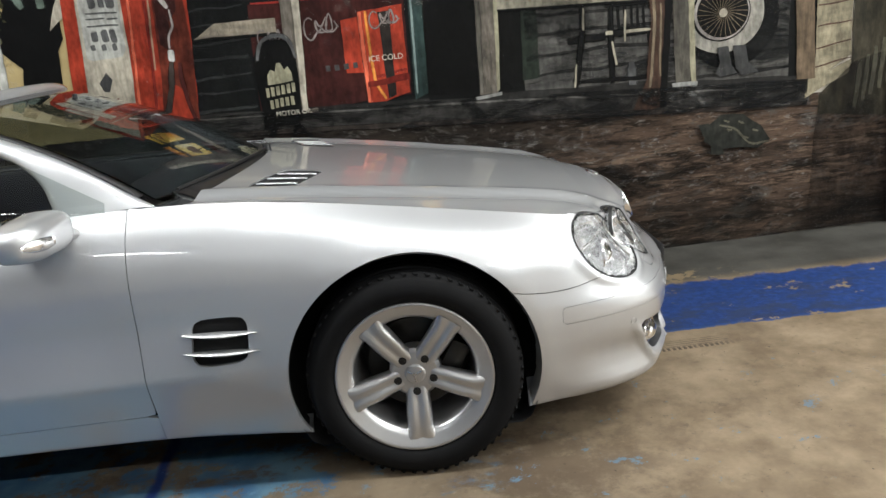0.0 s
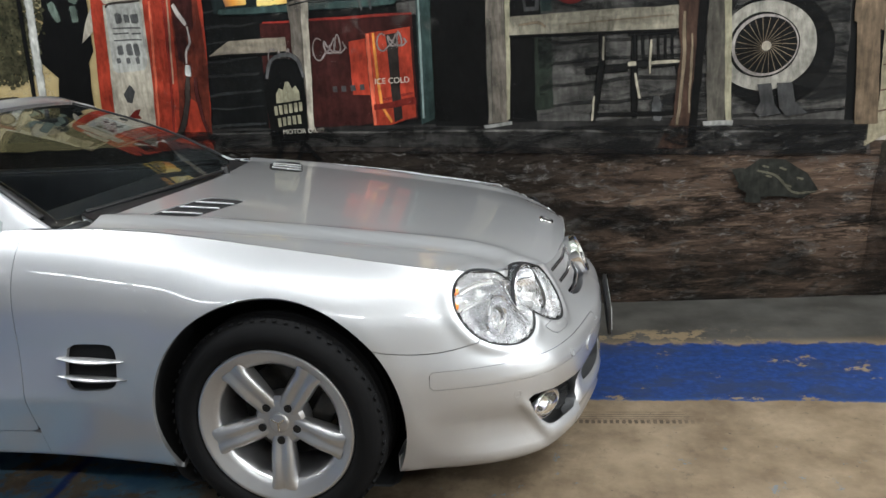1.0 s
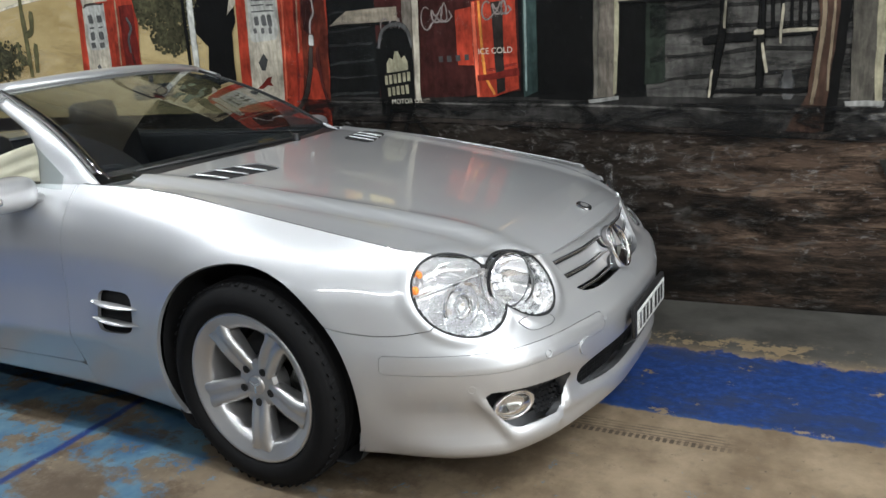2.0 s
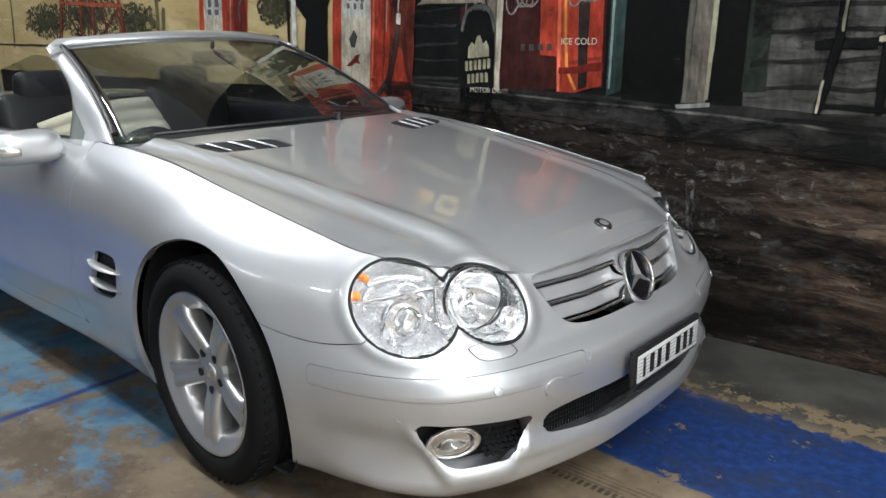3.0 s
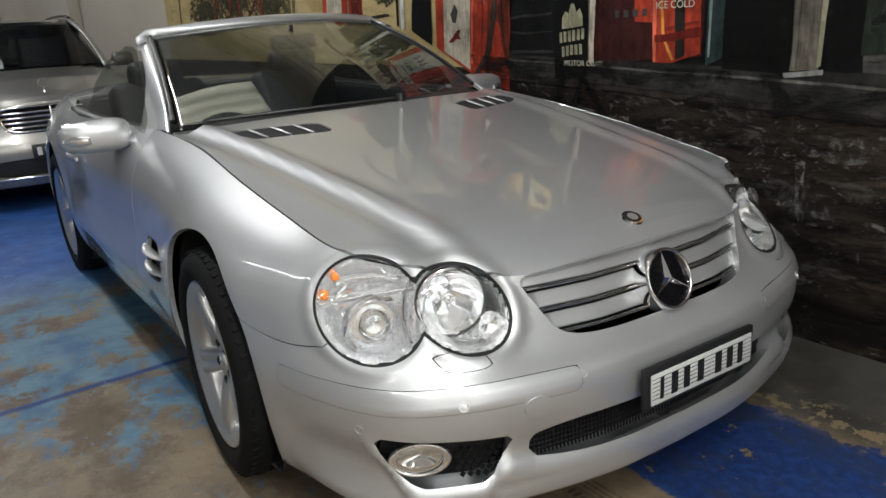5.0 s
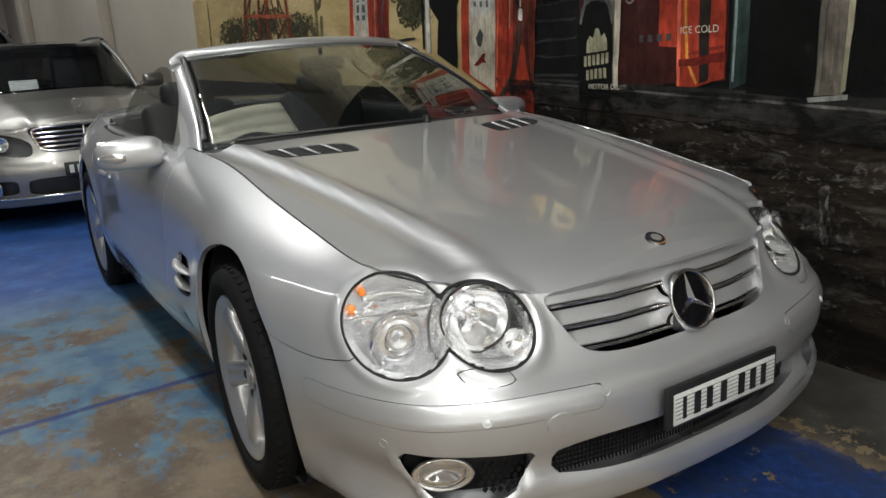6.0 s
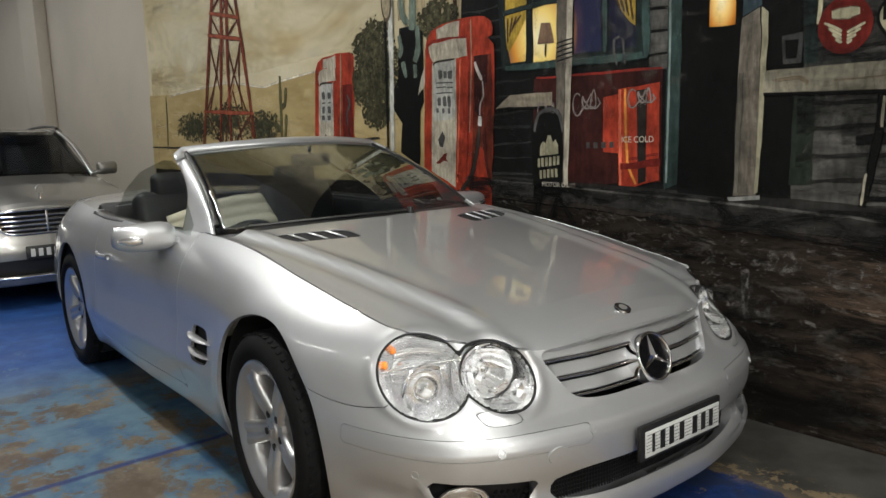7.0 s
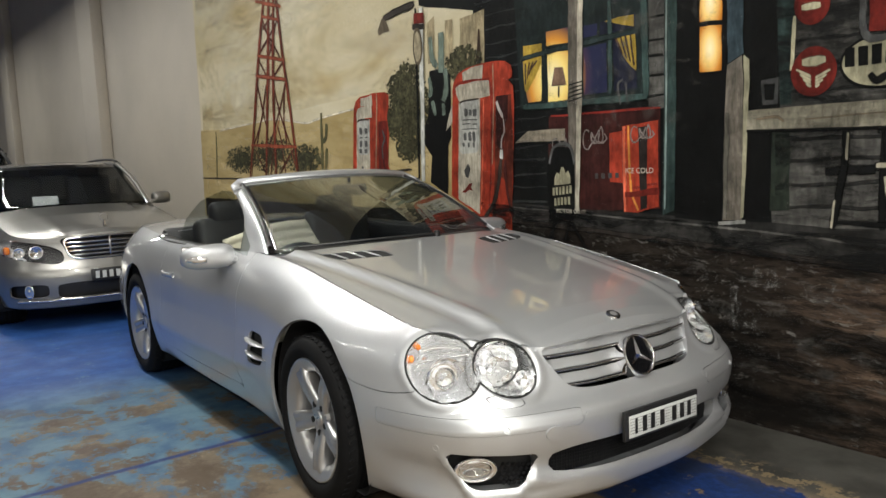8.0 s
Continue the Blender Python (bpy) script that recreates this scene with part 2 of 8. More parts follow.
    blue = mix(ramp(op("MULTIPLY_ADD", noise_at(14, 8, 0.7, 23), 0.06, yy), 0.02, 0.07, 0.35, 0.0), blue, (0.045, 0.10, 0.20))
    blue = mix(ramp(noise_at(26, 9, 0.78, 53, (0.5, 1.4, 1)), 0.55, 0.62, 0, 0.55), blue, (0.030, 0.042, 0.075))
    blue = mix(ramp(noise_at(17, 9, 0.8, 59, (0.6, 1.2, 1)), 0.62, 0.67, 0, 0.6), blue, (0.085, 0.080, 0.070))
    # the older blue paint under and behind the car, worn through to concrete
    fade = op("ADD", ramp(x, -2.6, 0.6, 0.30, -0.10), ramp(x, 0.30, 0.9, 0.085, -0.06))
    fade2 = op("ADD", fade, ramp(y, -3.4, -1.8, 0.08, 0.0))
    old = ramp(op("ADD", wear, op("ADD", fade2, op("MULTIPLY", fine, 0.10))), 0.60, 0.68)
    old = op("MULTIPLY", op("MULTIPLY", old, op("MAXIMUM", ramp(noise_at(3.4, 11, 0.75, 21), 0.45, 0.50, 0.0, 1.0), ramp(x, -1.7, -2.6))), ramp(y, -0.10, -0.25))
    pale = mix(ramp(x, -2.9, -1.9), mix(ramp(mid, 0.4, 0.7), (0.012, 0.055, 0.21), (0.022, 0.088, 0.30)),
               mix(ramp(mid, 0.35, 0.65), (0.028, 0.080, 0.155), (0.080, 0.150, 0.200)))
    # the line of fresh blue along the floor joint
    joint = ramp(op("ABSOLUTE", op("ADD", op("MULTIPLY_ADD", y, 0.045, x), op("MULTIPLY_ADD", mid, 0.05, 0.895))), 0.006, 0.030, 1, 0)
    joint = op("MULTIPLY", joint, ramp(y, 0.2, 0.0))
    c = mix(old, base, pale)
    c = mix(op("MULTIPLY", joint, ramp(noise_at(12, 8, 0.7, 9), 0.30, 0.48, 0.45, 1.0)), c, (0.008, 0.024, 0.11))
    c = mix(strip, c, blue)
    # a row of bare chipped patches along the wall side of the strip
    bare = op("MULTIPLY", op("MULTIPLY", ramp(op("ABSOLUTE", op("ADD", y, -0.66)), 0.04, 0.13, 1, 0), op("MULTIPLY", ramp(x, 0.45, 0.75), ramp(x, 1.9, 1.5))), ramp(op("ADD", noise_at(8, 11, 0.74, 17), op("MULTIPLY", fine, 0.08)), 0.56, 0.585, 0, 0.9))
    c = mix(bare, c, (0.20, 0.150, 0.090))
    # stray flecks of old blue paint, dark specks and pale scuffs
    fleck = op("MULTIPLY", ramp(noise_at(8, 11, 0.76, 31), 0.60, 0.63, 0, 0.75), op("MULTIPLY", ramp(x, 2.6, 0.9), ramp(y, -0.1, -0.5)))
    c = mix(fleck, c, (0.085, 0.16, 0.235))
    c = mix(ramp(noise_at(55, 3, 0.5, 37), 0.70, 0.74, 0, 0.75), c, (0.035, 0.028, 0.022))
    c = mix(ramp(noise_at(6, 12, 0.8, 41, (1.0, 0.35, 1)), 0.60, 0.72, 0, 0.35), c, (0.36, 0.31, 0.24))
    # tyre scrub marks before the nose
    along = op("MULTIPLY", ramp(x, 0.66, 0.74), ramp(x, 1.32, 1.20))
    slant = op("ADD", y, op("MULTIPLY", x, -0.02))
    dash = ramp(op("PINGPONG", op("MULTIPLY_ADD", mid, 0.02, x), 0.011), 0.003, 0.006, 0, 1)
    edge_row = op("MULTIPLY", ramp(op("ABSOLUTE", op("ADD", slant, 0.192)), 0.010, 0.018, 1, 0), dash)
    lines = op("MULTIPLY", ramp(op("PINGPONG", slant, 0.009), 0.003, 0.006, 0, 0.55), op("MULTIPLY", ramp(slant, -0.195, -0.185), ramp(slant, -0.105, -0.120)))
    scrub = op("MULTIPLY", op("MULTIPLY", op("MAXIMUM", edge_row, lines), along), ramp(noise_at(14, 6, 0.7, 2), 0.34, 0.52, 0.1, 0.85))
    c = mix(scrub, c, (0.030, 0.022, 0.015))
    l.new(c, b.inputs["Base Color"])
    l.new(ramp(big, 0.3, 0.7, 0.50, 0.72), b.inputs["Roughness"])
    b.inputs["Coat Weight"].default_value = 0.04
    b.inputs["Coat Roughness"].default_value = 0.2
    b.inputs["Specular IOR Level"].default_value = 0.32
    bp = n.new("ShaderNodeBump")
    bp.inputs["Strength"].default_value, bp.inputs["Distance"].default_value = 0.25, 0.002
    l.new(op("ADD", fine, op("MULTIPLY", old, 0.4)), bp.inputs["Height"])
    l.new(bp.outputs[0], b.inputs["Normal"])
    return m


PLASTER = material("grey_white_plaster", (0.45, 0.405, 0.345), 0.75, 0, 0.07, 1.2, 30, 0.1)
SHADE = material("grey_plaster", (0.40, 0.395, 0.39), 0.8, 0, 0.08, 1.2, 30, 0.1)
CEILING = material("ceiling_paint", (0.70, 0.695, 0.68), 0.85, 0, 0.05, 1.0, 20)
WALL_Y = 1.14


def slab(name, x0, x1, y0, y1, z0, z1, mat, label, category, bevel=0.0, parent=None):
    bm = box_bm((x0 + x1) / 2, (y0 + y1) / 2, (z0 + z1) / 2, x1 - x0, y1 - y0, z1 - z0, bevel)
    ob = part(name, bm, mat, parent)
    if not parent:
        tagged(ob, label, category, kind="structure")
    return ob


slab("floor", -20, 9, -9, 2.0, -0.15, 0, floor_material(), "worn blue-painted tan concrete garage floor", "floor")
# ceiling, east and south walls are unseen; their tones steer the car's reflections
slab("ceiling", -20, 9, -9, 2.0, CEIL, CEIL + 0.15, CEILING, "plain off-white garage ceiling, out of view", "ceiling")
wall_a = slab("wall_north", -20, 2.79, WALL_Y, WALL_Y + 0.2, 0, CEIL, PLASTER, "long garage wall carrying a painted mural", "wall")
wall_b = slab("wall_north_2", 2.79, 9, WALL_Y - 0.09, WALL_Y + 0.2, 0, CEIL, PLASTER, "proud end of the garage wall with painted mural", "wall")
slab("wall_west", -20.2, -20, -9, 2.0, 0, CEIL, PLASTER, "plain grey-white plastered end wall", "wall")
# whitened to throw light onto the car's nose
slab("wall_east", 9, 9.2, -9, 2.0, 0, CEIL, material("bounce_white_wall", (0.76, 0.76, 0.75), 0.7, 0, 0.04, 1.2, 30, 0.1), "plain wall out of view, closing the room", "wall")
slab("wall_south", -20, 9, -9.2, -9, 0, CEIL, SHADE, "plain wall out of view, closing the room", "wall")
for wall in (wall_a, wall_b):
    wall.matrix_basis = SKEW
for px in (-10.3, -16.9):
    pilaster = slab("pilaster", px, px + 0.8, WALL_Y - 0.16, WALL_Y, 0, CEIL, PLASTER, "shallow grey-white plastered pilaster", "pilaster", 0.02)
    pilaster.matrix_basis = SKEW


def strip_light(x, y, length, power, along_x=True):
    """An unseen batten added below the ceiling: housing, diffuser and the lamp in it."""
    e = tagged(new("fluorescent_light"), "white fluorescent batten light added out of view below the ceiling", "ceiling light", "ceiling battens")
    e.location = (x, y, LAMP_Z - 0.06)
    if not along_x:
        e.rotation_euler.z = radians(90)
    part("housing", box_bm(0, 0, 0.02, length + 0.06, 0.16, 0.07, 0.01), WHITE, e)
    for rx in (-length * 0.4, length * 0.4):
        part("hanger", cyl_bm(0.006, 0.006, CEIL - LAMP_Z, 8, Matrix.Translation((rx, 0, 0.055 + (CEIL - LAMP_Z) / 2))), WHITE, e)
    lamp = bpy.data.lights.new("tube_lamp", "AREA")
    lamp.shape, lamp.size, lamp.size_y = "RECTANGLE", length, 0.07
    lamp.energy, lamp.color = power, (0.955, 0.985, 0.965)
    ob = new("tube_lamp", lamp)
    ob.parent = e
    ob.location = (0, 0, -0.03)
    return e


for lx, ly, pw in LAMPS:
    strip_light(lx, ly, 2.4, pw)


# ---------------------------------------------------------------- car bodies
R_KEYS = [0, 0.15, 0.3, 0.45, 0.62, 0.8, 0.93, 1]
Q_SIDE = [0, 0.0, 0.01, 0.03, 0.085, 0.24, 0.53, 1]
Q_NOSE = [0.0, 0.1, 0.42, 0.63, 0.762, 0.871, 0.953, 1.0]
Q_CORNER = [0.0, 0.08, 0.25, 0.4, 0.549, 0.728, 0.895, 1.0]


def body_side(base, top, low, z0, kind, arches, cols=16, rows=36, flare=0.008, tuck=0.05):
    """The left flank from the nose round to the tail. base: plan line (x, y); top: upper edge (x, y, z); low: sill heights;
    kind: for each station 0 nose, 1 corner, 2 side."""
    n = len(base)
    ts = np.linspace(0, n - 1, cols * (n - 1) + 1)
    B, T = curve(base, ts), curve(top, ts)
    L = curve([[v] for v in low], ts)[:, 0]
    K = np.clip(curve([[v] for v in kind], ts)[:, 0], 0, 2)
    tan = np.gradient(B, axis=0)
    nor = np.stack([-tan[:, 1], tan[:, 0]], 1)
    nor /= np.linalg.norm(nor, axis=1, keepdims=True)
    nor *= -1
    nor[0] = (1, 0)
    rr = np.linspace(0, 1, rows)
    look_up = [np.interp(rr, np.linspace(0, 1, 57), curve([[R_KEYS[i], q[i]] for i in range(8)], np.linspace(0, 7, 57))[:, 1]) for q in (Q_NOSE, Q_CORNER, Q_SIDE)]
    out = []
    for i in range(len(ts)):
        k = K[i]
        q = look_up[0] * (1 - k) + look_up[1] * k if k < 1 else look_up[1] * (2 - k) + look_up[2] * (k - 1)
        col = []
        b = Vector((B[i][0], B[i][1], z0))
        nv = Vector((nor[i][0], nor[i][1], 0))
        foot = b - nv * (tuck + 0.09)
        col.append((foot.x, foot.y, L[i] + 0.012))
        for u in [0.0, 0.03] + [0.07 * k for k in range(1, 14)]:
            p = b - nv * tuck * (1 - u) ** 2.2 - nv * (0.012 if u == 0 else 0)
            col.append((p.x, p.y, L[i] + (z0 - L[i]) * u))
        for j in range(rows):
            p = b + (Vector((T[i][0], T[i][1], 0)) - Vector((b.x, b.y, 0))) * q[j]
            col.append((p.x, p.y, z0 + (T[i][2] - z0) * rr[j]))
        if flare:
            for j, (x, y, z) in enumerate(col):
                for ax, az, ar in arches:
                    d = math.hypot(x - ax, z - az) - ar
                    g = flare * math.exp(-(d / 0.06) ** 2)
                    x, y = x, y + g
                col[j] = (x, max(0.0, y), z)
        out.append(col)
    V, F = grid(np.array(out))
    return V, [f[::-1] for f in F]


def lid(top, s0, s1, crown, cols=13, across=41, ridge=None, power=2.4):
    """A bonnet or boot lid spanning the two upper edges between stations s0 and s1."""
    ts = np.linspace(s0, s1, int(cols * (s1 - s0)) + 1)
    T = curve(top, ts)
    ks = np.linspace(-1, 1, across)
    P = []
    for x, y, z in T:
        zc = crown(x)
        row = []
        for k in ks:
            w = k * y
            h = zc + (z - zc) * abs(k) ** power
            if ridge:
                h += ridge(x, abs(w))
            row.append((x, w, h))
        P.append(row)
    return grid(np.array(P))


def panel(name, V, F, mat, parent, depth=0.014, label=""):
    V, F = rim(V, F, depth)
    return obj(name, V, F, mat, parent, label)


def both(V, F):
    """A half and its mirror image, in one mesh."""
    V2, F2 = mirrored(V, F)
    n = len(V)
    return list(V) + V2, list(F) + [tuple(i + n for i in f) for f in F2]


def merge(a, b):
    n = len(a[0])
    return list(a[0]) + list(b[0]), list(a[1]) + [tuple(i + n for i in f) for f in b[1]]


def sweep(points, ups, a, b, n=14, power=2.0):
    """A bar of rounded section along points; a across, b along ups."""
    P = [Vector(p) for p in points]
    out = []
    for i, p in enumerate(P):
        d = (P[min(i + 1, len(P) - 1)] - P[max(i - 1, 0)]).normalized()
        u = (Vector(ups[i]) - d * Vector(ups[i]).dot(d)).normalized()
        s = d.cross(u)
        aa, bb = (a[i] if isinstance(a, list) else a), (b[i] if isinstance(b, list) else b)
        ring = []
        for k in range(n):
            c, q = math.cos(2 * math.pi * k / n), math.sin(2 * math.pi * k / n)
            ring.append(tuple(p + s * aa * math.copysign(abs(c) ** (2 / power), c) + u * bb * math.copysign(abs(q) ** (2 / power), q)))
        out.append(ring + [ring[0]])
    V, F = grid(np.array(out))
    k = n + 1
    F.append(tuple(range(n)))
    F.append(tuple((len(P) - 1) * k + j for j in range(n))[::-1])
    return V, F


# the five-spoke wheel, its outer face towards -y
def build_wheel(parent, x, y, z, side, lock=0.0):
    e = new("wheel")
    e.parent = parent
    e.location = (x, y, z)
    e.rotation_euler.z = lock if side < 0 else math.pi + lock
    prof = [(0.238, 0.10), (0.239, -0.10), (0.246, -0.113), (0.264, -0.124), (0.290, -0.125), (0.312, -0.116), (0.327, -0.100), (0.332, -0.080)]
    for k in range(4):  # tread ribs and grooves
        c = -0.066 + k * 0.038
        prof += [(0.335, c - 0.010), (0.335, c + 0.010), (0.323, c + 0.012), (0.323, c + 0.017)]
    prof += [(0.332, 0.085), (0.322, 0.102), (0.29, 0.125), (0.255, 0.122), (0.238, 0.10)]
    tyre = obj("tyre", *lathe(prof, 96), TYRE, e, "black rubber tyre with grooved tread", sharp=35)
    # sipes across the shoulder of the tread
    bm = bmesh.new()
    for k in range(60):
        a = 2 * math.pi * k / 60
        for off in (-0.094, 0.090):
            r = 0.3285
            m = Matrix.Rotation(-a, 4, "Y") @ Matrix.Translation((r, off, 0)) @ Matrix.Rotation(radians(20), 4, "X")
            bmesh.ops.create_cube(bm, size=1, matrix=m @ Matrix.Diagonal((0.005, 0.026, 0.012, 1)))
    tagged(part("tread_block", bm, TYRE, tyre, smooth=False), kind="stuff")
    lip = [(0.176, 0.09), (0.182, -0.04), (0.187, -0.080), (0.193, -0.090), (0.206, -0.098), (0.222, -0.106), (0.232, -0.112), (0.240, -0.116), (0.244, -0.112), (0.243, -0.098)]
    rimo = obj("rim", *lathe(lip, 96), ALLOY, e, "silver five-spoke alloy rim")
    obj("barrel", *lathe([(0.19, 0.09), (0.06, 0.092), (0.0, 0.092)], 48), DARK, rimo)
    obj("brake_disc", *lathe([(0.05, 0.03), (0.05, 0.012), (0.150, 0.012), (0.150, 0.034)], 48), DISC, rimo, sharp=30)
    # caliper
    part("brake_caliper", box_bm(0.10, 0.0, 0.085, 0.07, 0.06, 0.10, 0.015, Matrix.Rotation(radians(30), 4, "Y")), DISC, rimo)
    for k in range(5):
        a = radians(-90 + 72 * k)
        rows = []
        for i in range(13):
            t = i / 12
            r = 0.035 + t * 0.176
            half = 0.0335 + 0.004 * math.sin(math.pi * min(1, t * 1.2)) + 0.010 * t ** 2 + 0.012 * max(0, t - 0.85) / 0.15 + 0.004 * max(0, 1 - t * 4)
            face = -0.076 - 0.034 * math.sin(0.5 * math.pi * t) + 0.006 * t ** 4
            sec = []
            for q in np.linspace(-1, 1, 13):
                dip = 0.010 * max(0, 1 - (q / 0.36) ** 2) * min(1, t * 3) * (1 - 0.5 * t)
                edge = 0.020 * abs(q) ** 6
                sec.append((r, face + dip + edge, q * half))
            sec = [(r, -0.045, -half * 0.8)] + sec + [(r, -0.045, half * 0.8)]
            rows.append(sec)
        V, F = grid(np.array(rows))
        R = Matrix.Rotation(-a, 4, "Y")
        V = [tuple(R @ Vector(v)) for v in V]
        obj("spoke", V, F, ALLOY, rimo)
        m = R @ Matrix.Translation((0.058, -0.0775, 0)) @ Matrix.Rotation(radians(90), 4, "X")
        part("wheel_bolt", join(cyl_bm(0.0125, 0.0125, 0.012, 20, m), ), BLACK, rimo)
        part("bolt_head", cyl_bm(0.007, 0.007, 0.016, 6, m), DISC, rimo)
    obj("hub", *lathe([(0.0, -0.080), (0.030, -0.080), (0.070, -0.077), (0.080, -0.066), (0.082, -0.02)], 48), ALLOY, rimo, sharp=30)
    cap = obj("hub_cap", *lathe([(0.0, -0.0865), (0.026, -0.0865), (0.031, -0.085), (0.033, -0.078)], 40), ALLOY, rimo, "silver hub cap with raised emblem")
    for k in range(3):
        mm = Matrix.Rotation(radians(90 + 120 * k), 4, "Y") @ Matrix.Translation((0.012, -0.0875, 0))
        part("emblem", box_bm(0, 0, 0, 0.024, 0.002, 0.005, 0, mm), CHROME, cap)
    return e


def star_bm(r, depth):
    """Three tapering ridged arms."""
    bm = bmesh.new()
    for k in range(3):
        a = radians(90 + 120 * k)
        d = Vector((0, math.cos(a), math.sin(a)))
        s = Vector((0, -math.sin(a), math.cos(a)))
        tip, c = bm.verts.new(d * r + Vector((depth * 0.3, 0, 0))), bm.verts.new((depth, 0, 0))
        for sign in (1, -1):
            w = bm.verts.new(sign * s * r * 0.115 + d * r * 0.07)
            bm.faces.new((c, tip, w))
    return bm


# ---------------------------------------------------------------- the silver roadster
CAR_BASE = [(0.965, 0), (0.956, 0.22), (0.915, 0.42), (0.855, 0.60), (0.755, 0.735), (0.55, 0.825), (0.28, 0.868), (0, 0.885), (-0.40, 0.856),
            (-0.80, 0.846), (-1.4, 0.862), (-2.0, 0.858), (-2.56, 0.856), (-3.1, 0.822), (-3.46, 0.715), (-3.62, 0.39), (-3.65, 0)]
CAR_TOP = [(0.838, 0, 0.690), (0.828, 0.20, 0.686), (0.79, 0.375, 0.674), (0.705, 0.50, 0.692), (0.62, 0.615, 0.716), (0.50, 0.690, 0.746),
           (0.28, 0.705, 0.785), (0, 0.71, 0.832), (-0.40, 0.70, 0.888), (-0.80, 0.72, 0.912), (-1.4, 0.755, 0.902), (-2.0, 0.752, 0.905),
           (-2.56, 0.715, 0.925), (-3.1, 0.64, 0.925), (-3.42, 0.53, 0.90), (-3.57, 0.31, 0.885), (-3.60, 0, 0.88)]
CAR_LOW = [0.165, 0.165, 0.165, 0.165, 0.166, 0.164, 0.160, 0.156, 0.160, 0.182, 0.196, 0.198, 0.196, 0.2, 0.22, 0.22, 0.22]
CAR_KIND = [0, 0, 0.15, 1, 1, 1.45, 2, 2, 2, 2, 2, 2, 2, 1.8, 1.6, 1.4, 1.4]
ARCHES = [(0, 0.338, 0.386), (-2.56, 0.338, 0.386)]
HL_N = Vector((0.72, 0.52, 0.46)).normalized()
HL_U = Vector((-HL_N.y, HL_N.x, 0)).normalized()
HL_V = HL_N.cross(HL_U)
HL_C = Vector((0.625, 0.668, 0.625))


def lamp_uv(x, y, z):
    d = Vector((x, abs(y), z)) - HL_C
    return d.dot(HL_U), d.dot(HL_V)


def lobe(u, v, cu, cv, a, b, tilt):
    u, v = u - cu, v - cv
    c, s = math.cos(tilt), math.sin(tilt)
    p, q = (u * c + v * s) / a, (-u * s + v * c) / b
    return (1 - math.sqrt(p * p + q * q)) * min(a, b)


def lamp_fun(x, y, z):
    """Above 0 inside the twin-oval headlamp, in metres from its edge."""
    if x < 0.3:
        return -1
    u, v = lamp_uv(x, y, z)
    return max(lobe(u, v, 0.003, -0.002, 0.139, 0.117, radians(42)), lobe(u, v, -0.198, -0.008, 0.122, 0.097, radians(40)))


def super_fun(a, b, ca, cb, ra, rb, n):
    return (1 - (abs((a - ca) / ra) ** n + abs((b - cb) / rb) ** n) ** (1 / n)) * min(ra, rb)


def grille_fun(x, y, z):
    if x < 0.6:
        return -1
    half = 0.315 + (z - 0.525) * 0.52
    return super_fun(y / half, z, 0, 0.605, 1, 0.076, 7) * (0.3 if abs(y) > half * 0.8 else 1)


def intake_fun(x, y, z):
    return super_fun(y, z, 0, 0.318, 0.445, 0.050, 4.2) if x > 0.6 else -1


def fog_fun(x, y, z):
    y = abs(y)
    low = 0.254 + 5.0 * max(0.0, abs(y - 0.612) - 0.060) ** 1.5
    a, b, c, d = 0.356 + (y - 0.46) * 0.09 - z, z - low, y - 0.478, 0.752 - y
    if min(a, b, c, d) <= 0 or x <= 0.5:
        return min(a, b, c, d) if x > 0.5 else -1
    r = 0.03
    return min(min(a, b, c, d), r - math.sqrt(max(0, r - min(a, b)) ** 2 + max(0, r - min(c, d)) ** 2))


def rub_fun(x, y, z):
    """The long inlaid rubbing strip round the corner of the bumper."""
    y = abs(y)
    zz = 0.463 + 0.010 * (y - 0.5)
    return min(0.027 - abs(z - zz), y - 0.33, x - 0.46)


def washer_fun(x, y, z):
    y = abs(y)
    return min(super_fun(y - (z - 0.532) * 0.5, z, 0.560, 0.532, 0.052, 0.020, 4), x - 0.5)


def side_vent_fun(x, y, z):
    return super_fun(x - (z - 0.515) * 0.10, z, -0.565, 0.515, 0.083, 0.072, 5)


VENT_A, VENT_B = Vector((-0.446, 0.565)), Vector((-0.351, 0.29))


def hood_vent_fun(x, y, z):
    """A slanted strip whose ends run along the car."""
    y = abs(y)
    xc = VENT_A.x + (VENT_B.x - VENT_A.x) * (y - VENT_A.y) / (VENT_B.y - VENT_A.y)
    return super_fun(x - xc - 0.034, y, 0, 0.428, 0.074, 0.142, 6)


def seam(x):
    return 0.545 + 0.9 * (x - 0.47) ** 2


def bumper_fun(x, y, z):
    return max(x - 0.60, min(seam(x) - z, x - 0.05))


def arch_fun(x, y, z):
    return min(math.hypot(x - ax, z - az) - ar for ax, az, ar in ARCHES)


def hood_crown(x):
    return float(np.interp(x, [-0.8, -0.52, -0.3, 0.0, 0.4, 0.65, 0.745, 0.80, 0.838], [0.962, 0.936, 0.908, 0.866, 0.805, 0.760, 0.737, 0.716, 0.690]))


def hood_ridge(x, w):
    c = 0.44 + (0.75 - x) * 0.125
    h = 0.014 * math.exp(-((w - c) / 0.028) ** 2) - 0.007 * math.exp(-((w - c - 0.058) / 0.028) ** 2) + 0.004 * math.exp(-((w - c - 0.112) / 0.028) ** 2)
    return h * min(1, max(0, (0.80 - x) / 0.25))


